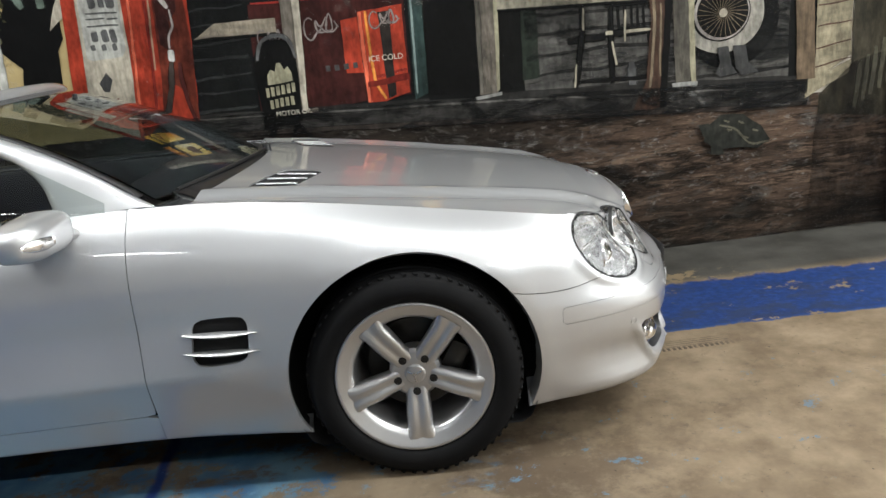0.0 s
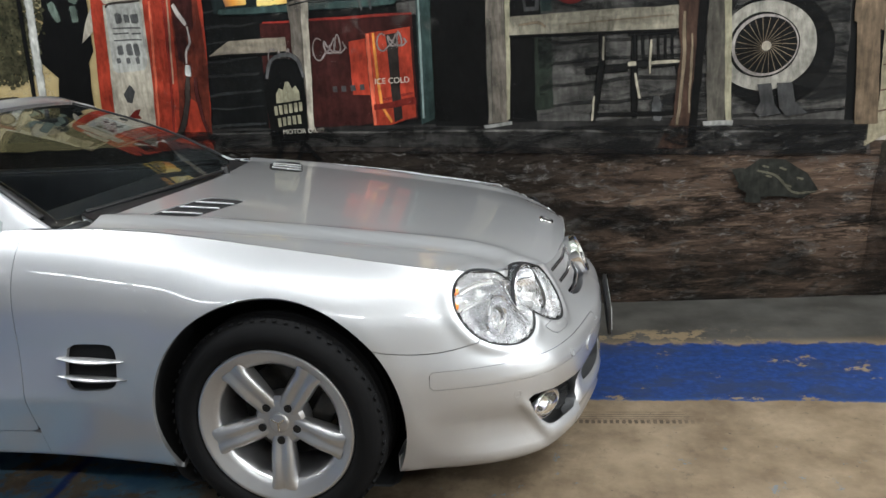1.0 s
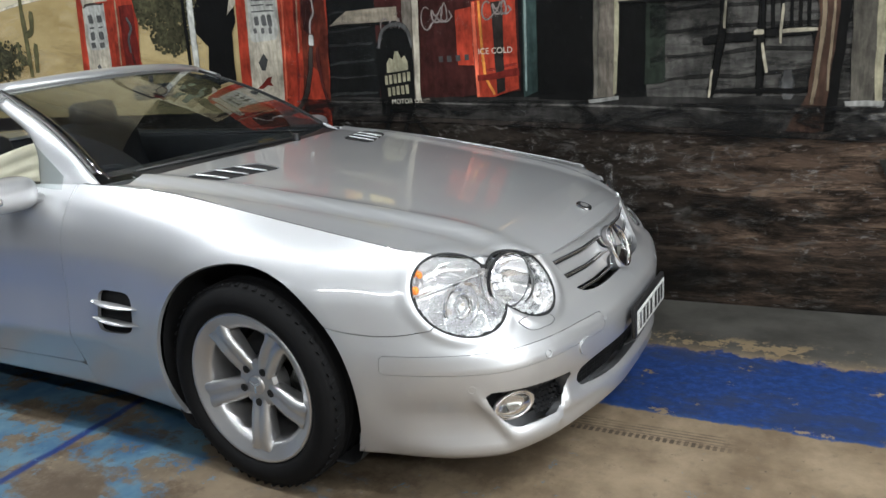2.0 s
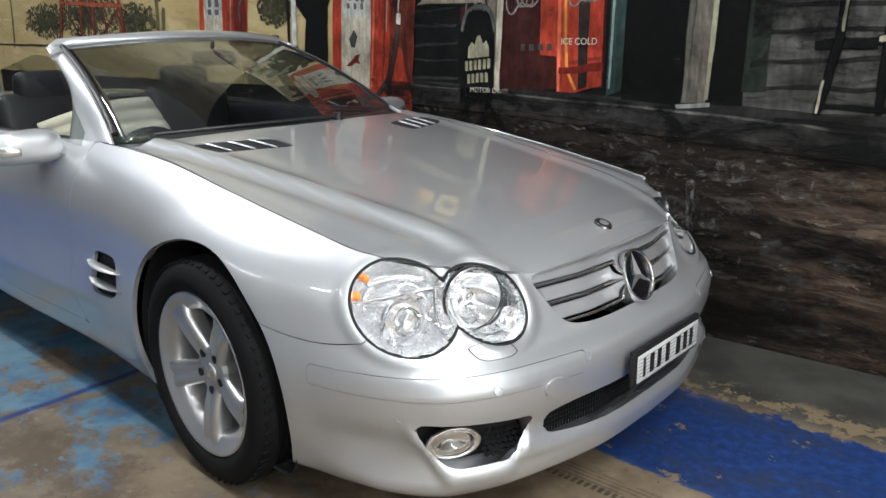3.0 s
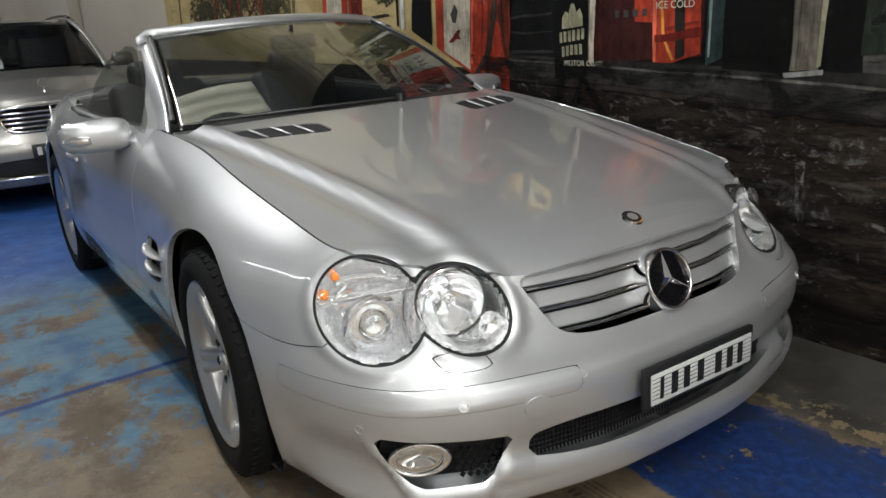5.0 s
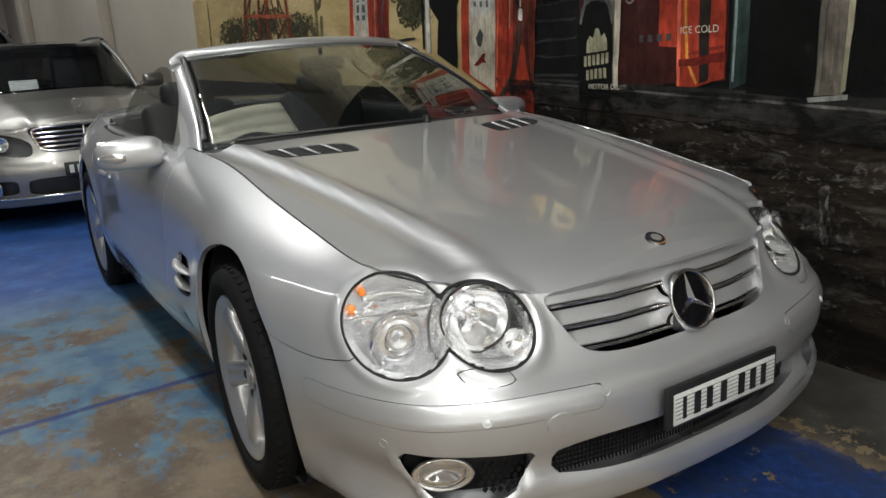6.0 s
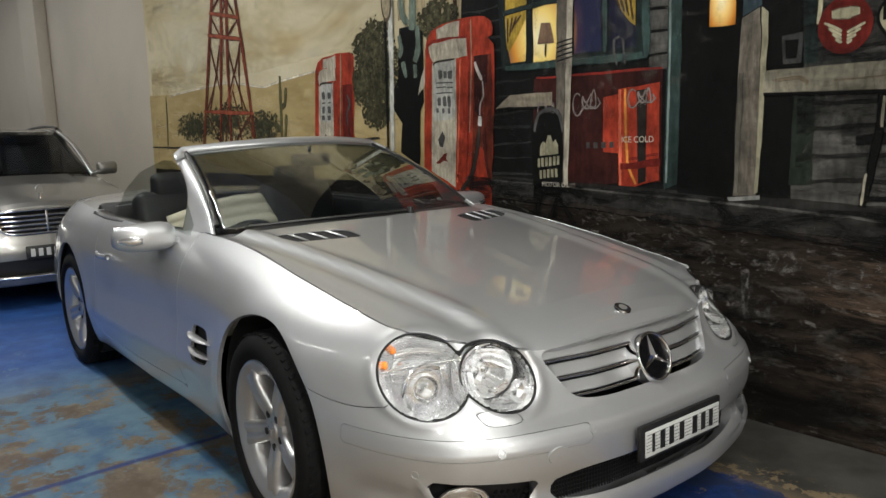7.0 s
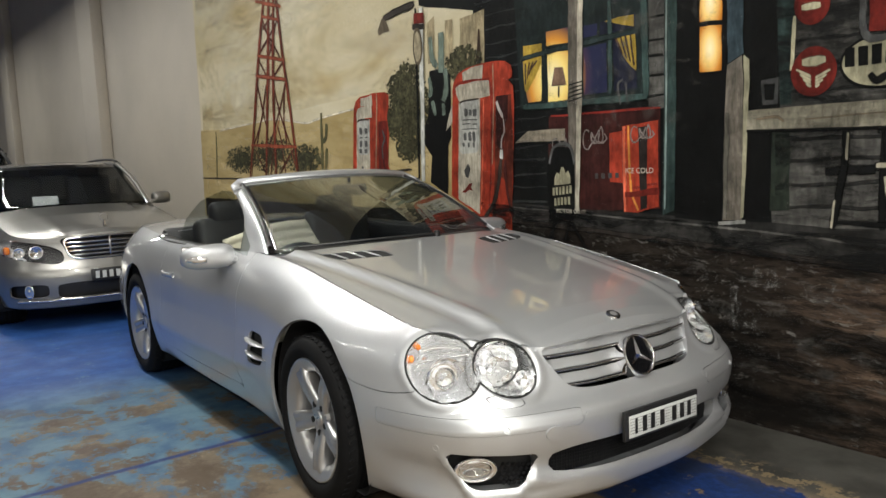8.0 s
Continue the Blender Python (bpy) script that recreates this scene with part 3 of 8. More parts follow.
def relief(V, F):
    """Pressed shapes of the flank and bumper: the lower lip, the hollow above it and the swage along the doors."""
    N = normals(V, F)
    out = []
    for (x, y, z), n in zip(V, N):
        front = min(1.0, max(0.0, (x - 0.42) / 0.2))
        d = front * (0.024 * math.exp(-((z - 0.205) / 0.030) ** 2) - 0.020 * math.exp(-((z - 0.305) / 0.050) ** 2))
        edge = max(intake_fun(x, y, z), fog_fun(x, y, z))
        below = min(1.0, max(0.0, (0.335 - z) / 0.05)) if y < 0.66 else min(1.0, max(0.0, (0.38 - z) / 0.04))
        d += front * below * 0.026 * math.exp(-((edge + 0.015) / 0.014) ** 2)
        d += 0.007 * math.exp(-((lamp_fun(x, y, z) + 0.010) / 0.013) ** 2)
        flank = min(1.0, max(0.0, (-0.44 - x) / 0.15)) * min(1.0, max(0.0, (x + 2.25) / 0.3))
        d += flank * 0.022 * max(0.0, 1 - abs(z - 0.413) / (0.16 if z > 0.413 else 0.12)) ** 1.3
        out.append((x + n[0] * d, max(0.0, y + n[1] * d) if y > 1e-6 else 0.0, z + n[2] * d))
    return out, F


def build_roadster():
    car = tagged(new("car"), "silver two-seat roadster with its roof down on five-spoke alloy wheels", "car")
    side = relief(*body_side(CAR_BASE, CAR_TOP, CAR_LOW, 0.45, CAR_KIND, ARCHES))
    hood = lid(CAR_TOP, 0.02, 9.0, hood_crown, cols=18, across=61, ridge=hood_ridge)
    hood = [(x, y, z + 0.006 * math.exp(-((lamp_fun(x, y, z) + 0.010) / 0.014) ** 2)) for x, y, z in hood[0]], hood[1]
    g = 0.0012
    # openings shared by all panels
    side = clip(*side, arch_fun)
    lens = clip(*side, lamp_fun)
    side = clip(*side, lambda x, y, z: -lamp_fun(x, y, z))
    for mirror_it in (False, True):
        flip = mirrored if mirror_it else (lambda V, F: (V, F))
        door_f = lambda x, y, z: min(-0.800 - x, x + 1.98, z - 0.288)
        V, F = clip(*side, lambda x, y, z: min(-bumper_fun(x, y, z) - g, x + 0.800 - g))
        V, F = clip(V, F, lambda x, y, z: -side_vent_fun(x, y, z))
        panel("fender", *flip(V, F), SILVER, car)
        V, F = clip(*side, lambda x, y, z: door_f(x, y, z) - g)
        panel("door", *flip(V, F), SILVER, car, 0.03)
        V, F = clip(*side, lambda x, y, z: min(-0.800 - x + 0, -door_f(x, y, z) - g) if x > -1.98 else min(-1.98 - x - g, x + 3.0))
        panel("rear_quarter", *flip(V, F), SILVER, car)
        V, F = clip(*side, lambda x, y, z: -3.0 - x - g)
        panel("rear_bumper", *flip(V, F), SILVER, car)
        # side gill: dark well and two bright fins
        V, F = clip(*offset(*clip(*side, lambda x, y, z: 0.02 + side_vent_fun(x, y, z)), -0.03), lambda x, y, z: 1)
        gill = obj("side_gill", *flip(V, F), DARK, car)
        for z, x0, x1 in ((0.545, -0.672, -0.455), (0.487, -0.678, -0.452)):
            pts = [(x0 + (x1 - x0) * t, 0.0, z - 0.012 * t) for t in np.linspace(0, 1, 9)]
            wmap = [0.846 + 0.012 * math.sin(math.pi * t) + 0.004 for t in np.linspace(0, 1, 9)]
            pts = [(p[0], wm * (-1 if mirror_it else 1), p[2]) for p, wm in zip(pts, wmap)]
            thick = [0.002 + 0.006 * math.sin(math.pi * t) for t in np.linspace(0, 1, 9)]
            obj("fin", *sweep(pts, [(0, 0, 1)] * 9, [0.003 + 2.2 * t for t in thick], thick, 10), SILVER_TRIM, gill)
    bumper = clip(*side, lambda x, y, z: bumper_fun(x, y, z) - g)
    uncut_bumper = list(bumper[0])
    for fun in (grille_fun, intake_fun, fog_fun):
        cut_out = (lambda h: lambda x, y, z: -h(x, y, z))(fun)
        bumper = clip(*bumper, cut_out)
    for name, fun in (("rubbing_strip", rub_fun), ("washer_flap", washer_fun)):
        V, F = clip(*bumper, (lambda h: lambda x, y, z: h(x, y, z) - 0.0012)(fun))
        for fl in (lambda V, F: (V, F)), mirrored:
            panel(name, *fl(V, F), SILVER, car, 0.006)
        bumper = clip(*bumper, (lambda h: lambda x, y, z: -h(x, y, z))(fun))
    panel("front_bumper", *both(*bumper), SILVER, car, 0.055)
    # bonnet
    hood = clip(*hood, lambda x, y, z: min(-lamp_fun(x, y, z), x + 0.50 + 0.27 * y * y))
    hood_lens = clip(*lid(CAR_TOP, 0.02, 9.0, hood_crown, ridge=hood_ridge), lamp_fun)
    V, F = clip(*hood, lambda x, y, z: -hood_vent_fun(x, y, z))
    hv = clip(*hood, lambda x, y, z: 0.012 + hood_vent_fun(x, y, z))
    # leave the shut line at the wings open by narrowing the lid a little
    V = [(x - 0.003, y * 0.9895, z - 0.001) for x, y, z in V]
    bonnet = panel("bonnet", V, F, SILVER, car, 0.02)
    for sign in (1, -1):
        W = offset(*clip(*hv, lambda x, y, z: y * sign), -0.006)
        well = obj("bonnet_vent", *W, DARK, bonnet, "black slotted bonnet vent")
        d = (VENT_B - VENT_A).normalized()
        for t in (-0.5, 0.02, 0.52):
            c = (VENT_A + VENT_B) / 2 + d * t * (VENT_B - VENT_A).length / 2 + Vector((0.034, 0))
            ax = Vector((1.0, -0.10)).normalized()
            pts = []
            for k in np.linspace(-1, 1, 7):
                p = c + ax * k * 0.066
                edge_y, edge_z = (float(np.interp(-p.x, [-q[0] for q in CAR_TOP], [q[i] for q in CAR_TOP])) for i in (1, 2))
                zz = hood_crown(p.x) + (edge_z - hood_crown(p.x)) * (p.y / edge_y) ** 2.4 + hood_ridge(p.x, p.y)
                pts.append((p.x, p.y * sign, zz - 0.001))
            obj("fin", *sweep(pts, [(0, 0, 1)] * 7, [0.0065, 0.0068, 0.0068, 0.006, 0.005, 0.004, 0.003], 0.004, 8), SILVER, well)
    # black strips in the shut lines beside the bonnet, standing in for shade
    for sign in (1, -1):
        line = curve(CAR_TOP, np.linspace(4.6, 8.75, 50))
        obj("shut_line_shade", *sweep([(x, y * 0.9945 * sign, z - 0.0042) for x, y, z in line], [(0, 0, 1)] * 50, 0.0055, 0.003, 6), DARK, car)
    # headlamps
    for sign in (1, -1):
        fl = (lambda V, F: (V, F)) if sign > 0 else mirrored
        hl = new("headlamp")
        hl.parent = car
        tagged(hl, "clear twin-oval headlamp with chrome reflectors")
        whole = merge(lens, clip(*hood_lens, lambda x, y, z: y))
        V, F = clip(*whole, lambda x, y, z: 0.006 - lamp_fun(x, y, z))
        panel("seal", *fl(*offset(V, F, -0.001)), DARK, hl, 0.008)
        V, F = clip(*whole, lambda x, y, z: lamp_fun(x, y, z) - 0.006)
        cover = obj("lens", *fl(V, F), LENS, hl)
        cover.visible_shadow = False
        cover.modifiers.new("thickness", "SOLIDIFY").thickness = 0.003
        V, F = clip(*whole, lambda x, y, z: lamp_fun(x, y, z) - 0.0055)
        V2 = []
        for p in V:
            f = min(1, max(0, lamp_fun(*p) - 0.0055) / 0.030)
            V2.append(tuple(Vector(p) - HL_N * (0.006 + 0.068 * f * f * (3 - 2 * f))))
        bowl = obj("reflector", *fl(V2, F), FLUTED, hl)
        LV = np.array([[*lamp_uv(*p), (Vector(p) - HL_C).dot(HL_N)] for p in whole[0]])

        def skin(u, v):
            d2 = (LV[:, 0] - u) ** 2 + (LV[:, 1] - v) ** 2
            return float(LV[np.argsort(d2)[:5], 2].mean())

        def at(u, v, d):
            p = HL_C + HL_U * u + HL_V * v + HL_N * (d + skin(u, v))
            return Vector((p.x, p.y * sign, p.z))

        def ring(name, u, v, d, prof, mat, parent, tilt=0.0):
            V, F = lathe(prof, 40, "z")
            z = (at(u, v, d + 0.1) - at(u, v, d)).normalized()
            z = (z + Vector((0.7, 0, -0.35))).normalized()
            M = Matrix.Translation(at(u, v, d)) @ z.to_track_quat("Z", "Y").to_matrix().to_4x4()
            return obj(name, [tuple(M @ Vector(p)) for p in V], F, mat, parent, sharp=35)

        bowl2 = ring("projector", -0.005, -0.035, -0.030, [(0.072, 0.0), (0.070, 0.008), (0.060, 0.004), (0.050, -0.012), (0.040, -0.012), (0.040, 0.004), (0.036, 0.004)], REFLECTOR, hl)
        ring("projector_lens", -0.005, -0.035, -0.030, [(0.036, 0.0), (0.030, 0.012), (0.020, 0.019), (0.010, 0.022), (0.0, 0.023)], LENS, hl)
        ring("bulb_backing", -0.005, -0.035, -0.030, [(0.036, -0.004), (0.0, -0.02)], REFLECTOR, hl)
        ring("high_beam", -0.172, 0.016, -0.034, [(0.078, 0.016), (0.075, 0.018), (0.066, 0.0), (0.045, -0.022), (0.02, -0.035), (0.012, -0.036), (0.012, -0.006), (0.0, -0.004)], REFLECTOR, hl)
        # black ring stands in for the shade round the bowl
        ring("shadow_ring", -0.172, 0.016, -0.034, [(0.081, 0.004), (0.081, 0.0165), (0.079, 0.0165), (0.078, 0.004)], BLACK, hl)
        ring("bulb", -0.172, 0.016, -0.034, [(0.009, -0.03), (0.009, 0.0), (0.0, 0.006)], LENS, hl)
        for (u, v, s) in ((0.084, 0.080, 0.009), (0.108, 0.040, 0.010)):
            bm = bmesh.new()
            bmesh.ops.create_icosphere(bm, subdivisions=2, radius=s, matrix=Matrix.Translation(at(u, v, -0.022)) @ Matrix.Diagonal((1, 1, 1.3, 1)))
            part("indicator_bulb", bm, ORANGE, hl, "orange indicator bulb")
        # pressed square flutes round the projector, a bright sill above them and the turn signal's pod
        out_n = HL_N if sign > 0 else Vector((HL_N.x, -HL_N.y, HL_N.z))
        turn = out_n.to_track_quat("Z", "Y").to_matrix().to_4x4()
        bm = bmesh.new()
        for i in range(22):
            for j in range(16):
                u, v = 0.118 - i * 0.0098 + (j % 2) * 0.0049, 0.026 - j * 0.0092
                p = HL_C + HL_U * u + HL_V * v
                if lobe(u, v, 0.003, -0.002, 0.139, 0.117, radians(42)) < 0.018 or math.hypot(u + 0.005, v + 0.035) < 0.052 or v > 0.020 - 0.10 * u:
                    continue
                m = Matrix.Translation(at(u, v, -0.030)) @ turn @ Matrix.Rotation(radians(45), 4, "Z")
                bmesh.ops.create_cone(bm, cap_ends=False, segments=4, radius1=0.0058, radius2=0.0012, depth=0.006, matrix=m)
        part("fluting", bm, REFLECTOR, hl, smooth=False)
        sill = [at(0.112 - 0.205 * t, 0.018 + 0.026 * t, -0.020) for t in np.linspace(0, 1, 15)]
        obj("lamp_sill", *sweep([tuple(p) for p in sill], [tuple(out_n)] * 15, 0.006, 0.012, 10), REFLECTOR, hl)
        brow = [at(0.085 - 0.15 * t, 0.066 + 0.012 * math.sin(math.pi * t), -0.030) for t in np.linspace(0, 1, 13)]
        obj("lamp_brow", *sweep([tuple(p) for p in brow], [tuple(out_n)] * 13, 0.011, 0.006, 10), REFLECTOR, hl)
        arc = [at(-0.100 + 0.030 * math.cos(a), -0.010 + 0.075 * math.sin(a), -0.016) for a in np.linspace(-1.2, 1.2, 15)]
        obj("lamp_divider", *sweep([tuple(p) for p in arc], [tuple(out_n)] * 15, 0.004, 0.014, 8), CHROME, hl)
        # black arc that stands in for shade beside the bowl
        arc = [at(-0.172 - 0.080 * math.cos(a), 0.016 + 0.080 * math.sin(a), -0.014) for a in np.linspace(-1.3, 1.0, 17)]
        obj("lamp_shadow_gap", *sweep([tuple(p) for p in arc], [tuple(out_n)] * 17, 0.0035, 0.006, 8), BLACK, hl)
        ring("side_lamp", -0.262, -0.045, -0.026, [(0.034, 0.006), (0.031, 0.008), (0.020, -0.010), (0.0, -0.016)], REFLECTOR, hl)
    # radiator grille: dark well, three broad louvres with chrome edges, ring with three-armed emblem
    gr = new("grille")
    gr.parent = car
    tagged(gr, "silver louvred radiator grille with round emblem")
    whole = body_side(CAR_BASE, CAR_TOP, CAR_LOW, 0.45, CAR_KIND, [], cols=10, rows=30, flare=0)
    front = both(*whole)
    V, F = clip(*front, lambda x, y, z: grille_fun(x, y, z) + 0.005)
    obj("grille_well", [(x - 0.07, y, z) for x, y, z in V], F, DARK, gr)
    for k, z in enumerate((0.653, 0.604, 0.555)):
        half = 0.335 + (z - 0.535) * 0.50
        for name, dz, dx, a, b, mat in (("louvre", 0.005, -0.024, 0.0190, 0.0050, SILVER), ("louvre_edge", -0.014, -0.013, 0.0035, 0.003, CHROME)):
            pts, ups = [], []
            for t in np.linspace(-1, 1, 25):
                y = t * half
                q = np.interp((z + dz - 0.45) / 0.235, R_KEYS, Q_NOSE)
                xb = np.interp(abs(y), [0, 0.22, 0.42], [0.965, 0.956, 0.915])
                xt = np.interp(abs(y), [0, 0.20, 0.375, 0.42], [0.838, 0.828, 0.79, 0.765])
                pts.append((xb + (xt - xb) * q + dx, y, z + dz))
                ups.append((0.85, 0, 0.5) if name == "louvre" else (1, 0, 0.2))
            obj(name, *sweep(pts, ups, a, b, 16, 4.5 if name == "louvre" else 2.6), mat, gr)
    tilt = Matrix.Translation((0.888, 0, 0.598)) @ Matrix.Rotation(radians(-22), 4, "Y")
    V, F = lathe([(0.064, -0.030), (0.067, 0.004), (0.069, 0.008), (0.072, 0.009), (0.075, 0.006), (0.076, 0.0), (0.076, -0.045)], 56, "z")
    up = Matrix.Rotation(radians(90), 4, "Y")
    ringo = obj("emblem_ring", [tuple(tilt @ up @ Vector(p)) for p in V], F, CHROME, gr, "round chrome ring with three-armed emblem")
    part("emblem_backing", cyl_bm(0.068, 0.068, 0.01, 40, tilt @ up @ Matrix.Translation((0, 0, -0.008))), GLOSS_BLACK, ringo)
    bm = star_bm(0.068, 0.016)
    bm.transform(tilt @ Matrix.Translation((-0.004, 0, 0)))
    part("emblem", bm, CHROME, ringo, smooth=False)
    # little round badge on the bonnet
    bt = Matrix.Translation((0.772, 0, 0.7285)) @ Matrix.Rotation(radians(22), 4, "Y")
    bd = part("bonnet_badge", join(cyl_bm(0.028, 0.026, 0.005, 32, bt)), CHROME, car, "small round chrome bonnet badge")
    part("badge_face", cyl_bm(0.022, 0.022, 0.003, 32, bt @ Matrix.Translation((0, 0, 0.0020))), BLACK, bd)
    part("badge_centre", cyl_bm(0.014, 0.014, 0.003, 32, bt @ Matrix.Translation((0, 0, 0.0030))), SILVER_TRIM, bd)
    # lower intake and fog lamps
    V, F = clip(*front, lambda x, y, z: intake_fun(x, y, z) + 0.03)
    well = obj("lower_intake", [(x - 0.085, y, z) for x, y, z in V], F, DARK, car, "black mesh lower air intake")
    bm = bmesh.new()
    for k in range(-44, 45):
        y = k * 0.01
        xx = np.interp(abs(y), [0, 0.22, 0.42, 0.6], [0.965, 0.956, 0.915, 0.855]) - 0.062
        bmesh.ops.create_cube(bm, size=1, matrix=Matrix.Translation((xx, y, 0.332)) @ Matrix.Diagonal((0.006, 0.002, 0.14, 1)))
    for z in (0.278, 0.290, 0.302, 0.314, 0.326, 0.338, 0.350, 0.362, 0.374):
        bm = join(bm, tube_bm([(np.interp(abs(y), [0, 0.22, 0.42, 0.6], [0.965, 0.956, 0.915, 0.855]) - 0.062, y, z) for y in np.linspace(-0.47, 0.47, 15)], 0.0016, 4))
    part("mesh", bm, BLACK, well)
    for sign in (1, -1):
        V, F = clip(*front, lambda x, y, z: min(fog_fun(x, y, z) + 0.035, y * sign))
        V, F = offset(V, F, -0.066)
        fw = obj("fog_lamp_bay", V, F, BLACK, car, "black fog lamp recess with mesh")
        out_n = Vector((0.86, 0.50 * sign, 0.0)).normalized()
        side_n = Vector((0, 0, 1)).cross(out_n)
        sq = Matrix((side_n, Vector((0, 0, 1)), out_n)).transposed().to_4x4()
        sq = Matrix.Translation((0.772, 0.662 * sign, 0.316)) @ sq @ Matrix.Diagonal((1.12, 0.66, 1, 1))
        V, F = lathe([(0.058, -0.02), (0.064, 0.0), (0.062, 0.008), (0.056, 0.010), (0.050, 0.004), (0.030, -0.018), (0.0, -0.026)], 40, "z")
        lampo = obj("fog_lamp", [tuple(sq @ Vector(p)) for p in V], F, CHROME, fw, "oval chrome-ringed fog lamp")
        V, F = lathe([(0.052, 0.0), (0.046, 0.013), (0.034, 0.022), (0.018, 0.028), (0.0, 0.030)], 32, "z")
        obj("fog_lens", [tuple(sq @ Vector(p)) for p in V], F, LENS, lampo)
        bm = bmesh.new()
        for i in range(8):
            for j in range(5):
                y = 0.455 + i * 0.017 + (j % 2) * 0.008
                xx = np.interp(y, [0.22, 0.42, 0.6, 0.735], [0.956, 0.915, 0.855, 0.755]) - 0.058
                bmesh.ops.create_cube(bm, size=1, matrix=Matrix.Translation((xx, y * sign, 0.262 + j * 0.016 + (y - 0.6) * 0.15)) @ Matrix.Rotation(radians(45), 4, "X") @ Matrix.Diagonal((0.012, 0.012, 0.003, 1)))
        part("fog_mesh", bm, BLACK, fw, smooth=False)
    # number plate with unreadable bars
    pl = part("number_plate", box_bm(0.986, 0, 0.402, 0.014, 0.392, 0.104, 0.004), BLACK, car, "black-framed white number plate")
    part("plate_face", box_bm(0.994, 0.004, 0.398, 0.004, 0.362, 0.076, 0.001), PLATE, pl)
    for k, (y, w) in enumerate(((-0.155, 0.016), (-0.112, 0.030), (-0.070, 0.028), (-0.020, 0.030), (0.045, 0.032), (0.088, 0.030), (0.128, 0.026))):
        part("plate_bar", box_bm(0.9965, y + 0.012, 0.398, 0.002, w * 0.72, 0.054), BLACK, pl, smooth=False)
    for z in (0.375, 0.385, 0.395, 0.405, 0.415, 0.425):
        part("plate_line", box_bm(0.9962, 0.004, z, 0.001, 0.356, 0.0012), DISC, pl, smooth=False)
    BV = np.array(uncut_bumper)

    def skin_at(y, z):
        """The bumper's face at a height and breadth, and its outward direction."""
        outer = BV[BV[:, 0] > 0.55]
        k = np.argsort((outer[:, 1] - y) ** 2 + (outer[:, 2] - z) ** 2)[:16]
        q = outer[k]
        a, b, c = np.linalg.lstsq(np.stack([np.ones(len(q)), q[:, 1] - y, q[:, 2] - z], 1), q[:, 0], rcond=None)[0]
        return float(a), Vector((1, -float(b), -float(c))).normalized()

    # bumper details: rubbing strips, parking sensors, towing cap
    for sign in (1, -1):
        for y, z in ((0.595, 0.452), (0.325, 0.470), (0.765, 0.395)):
            xx, dirn = skin_at(y, z)
            m = Matrix.Translation((xx, y * sign, z)) @ Vector((dirn.x, dirn.y * sign, dirn.z)).to_track_quat("Z", "Y").to_matrix().to_4x4()
            V, F = lathe([(0.0125, -0.006), (0.0115, 0.002), (0.0095, 0.002), (0.009, 0.000), (0.0, 0.001)], 24, "z")
            obj("parking_sensor", [tuple(m @ Vector(p)) for p in V], F, SILVER, car, sharp=30)
    xx, dirn = skin_at(0.436, 0.420)
    m = Matrix.Translation((xx + 0.0045, -0.436, 0.420)) @ Vector((dirn.x, -dirn.y, dirn.z)).to_track_quat("Z", "Y").to_matrix().to_4x4() @ Matrix.Diagonal((1.0, 0.72, 1, 1))
    V, F = lathe([(0.036, -0.010), (0.035, 0.0005), (0.0, 0.002)], 36, "z")
    obj("towing_cap", [tuple(m @ Vector(p)) for p in V], F, SILVER, car, sharp=25)
    # boot lid
    boot_crown = lambda x: float(np.interp(x, [-3.62, -3.45, -3.1, -2.6, -2.3], [0.90, 0.935, 0.965, 0.975, 0.965]))
    V, F = lid(CAR_TOP, 11.5, 15.95, boot_crown)
    panel("boot_lid", V, F, SILVER, car)
    # cockpit tub, seats, dashboard
    tub = part("cockpit", box_bm(-1.6, 0, 0.45, 1.75, 1.46, 0.06), LEATHER, car, "dark interior tub")
    for sign in (1, -1):
        pts = [(x, (np.interp(x, [-2.3, -2.0, -1.4, -0.8], [0.75, 0.765, 0.755, 0.72]) - 0.03) * sign, np.interp(x, [-2.3, -2.0, -1.4, -0.8], [0.912, 0.905, 0.902, 0.912]) - 0.012) for x in np.linspace(-2.3, -0.8, 12)]
        obj("door_sill_trim", *sweep(pts, [(0, 0, 1)] * 12, 0.035, 0.016, 10), BLACK, car)
        part("door_card", box_bm(-1.5, 0.70 * sign, 0.68, 1.45, 0.05, 0.42, 0.02), LEATHER, car)
    part("bulkhead", box_bm(-2.32, 0, 0.70, 0.08, 1.44, 0.50, 0.03), LEATHER, car)
    dash = part("dashboard", join(box_bm(-0.86, 0, 0.80, 0.34, 1.34, 0.20, 0.07, segments=4), box_bm(-0.66, 0, 0.86, 0.36, 1.26, 0.04, 0.015)), LEATHER, car, "dark padded dashboard")
    for sign in (1, -1):
        s = new("seat")
        s.parent = car
        tagged(s, "dark leather bucket seat")
        s.location = (-1.62, 0.37 * sign, 0.41)
        part("cushion", box_bm(0.05, 0, 0.12, 0.52, 0.50, 0.16, 0.05, segments=3), LEATHER, s)
        part("backrest", box_bm(-0.30, 0, 0.38, 0.14, 0.48, 0.62, 0.06, Matrix.Rotation(radians(-14), 4, "Y"), 3), LEATHER, s)
        part("headrest", box_bm(-0.44, 0, 0.60, 0.10, 0.27, 0.20, 0.045, None, 3), LEATHER, s)
    V, F = lathe([(0.175, -0.014), (0.189, 0.0), (0.175, 0.014), (0.161, 0.0), (0.175, -0.014)], 40, "z")
    wm = Matrix.Translation((-1.16, -0.37, 0.74)) @ Matrix.Rotation(radians(-65), 4, "Y")
    sw = obj("steering_wheel", [tuple(wm @ Vector(p)) for p in V], F, LEATHER, car, "dark leather steering wheel")
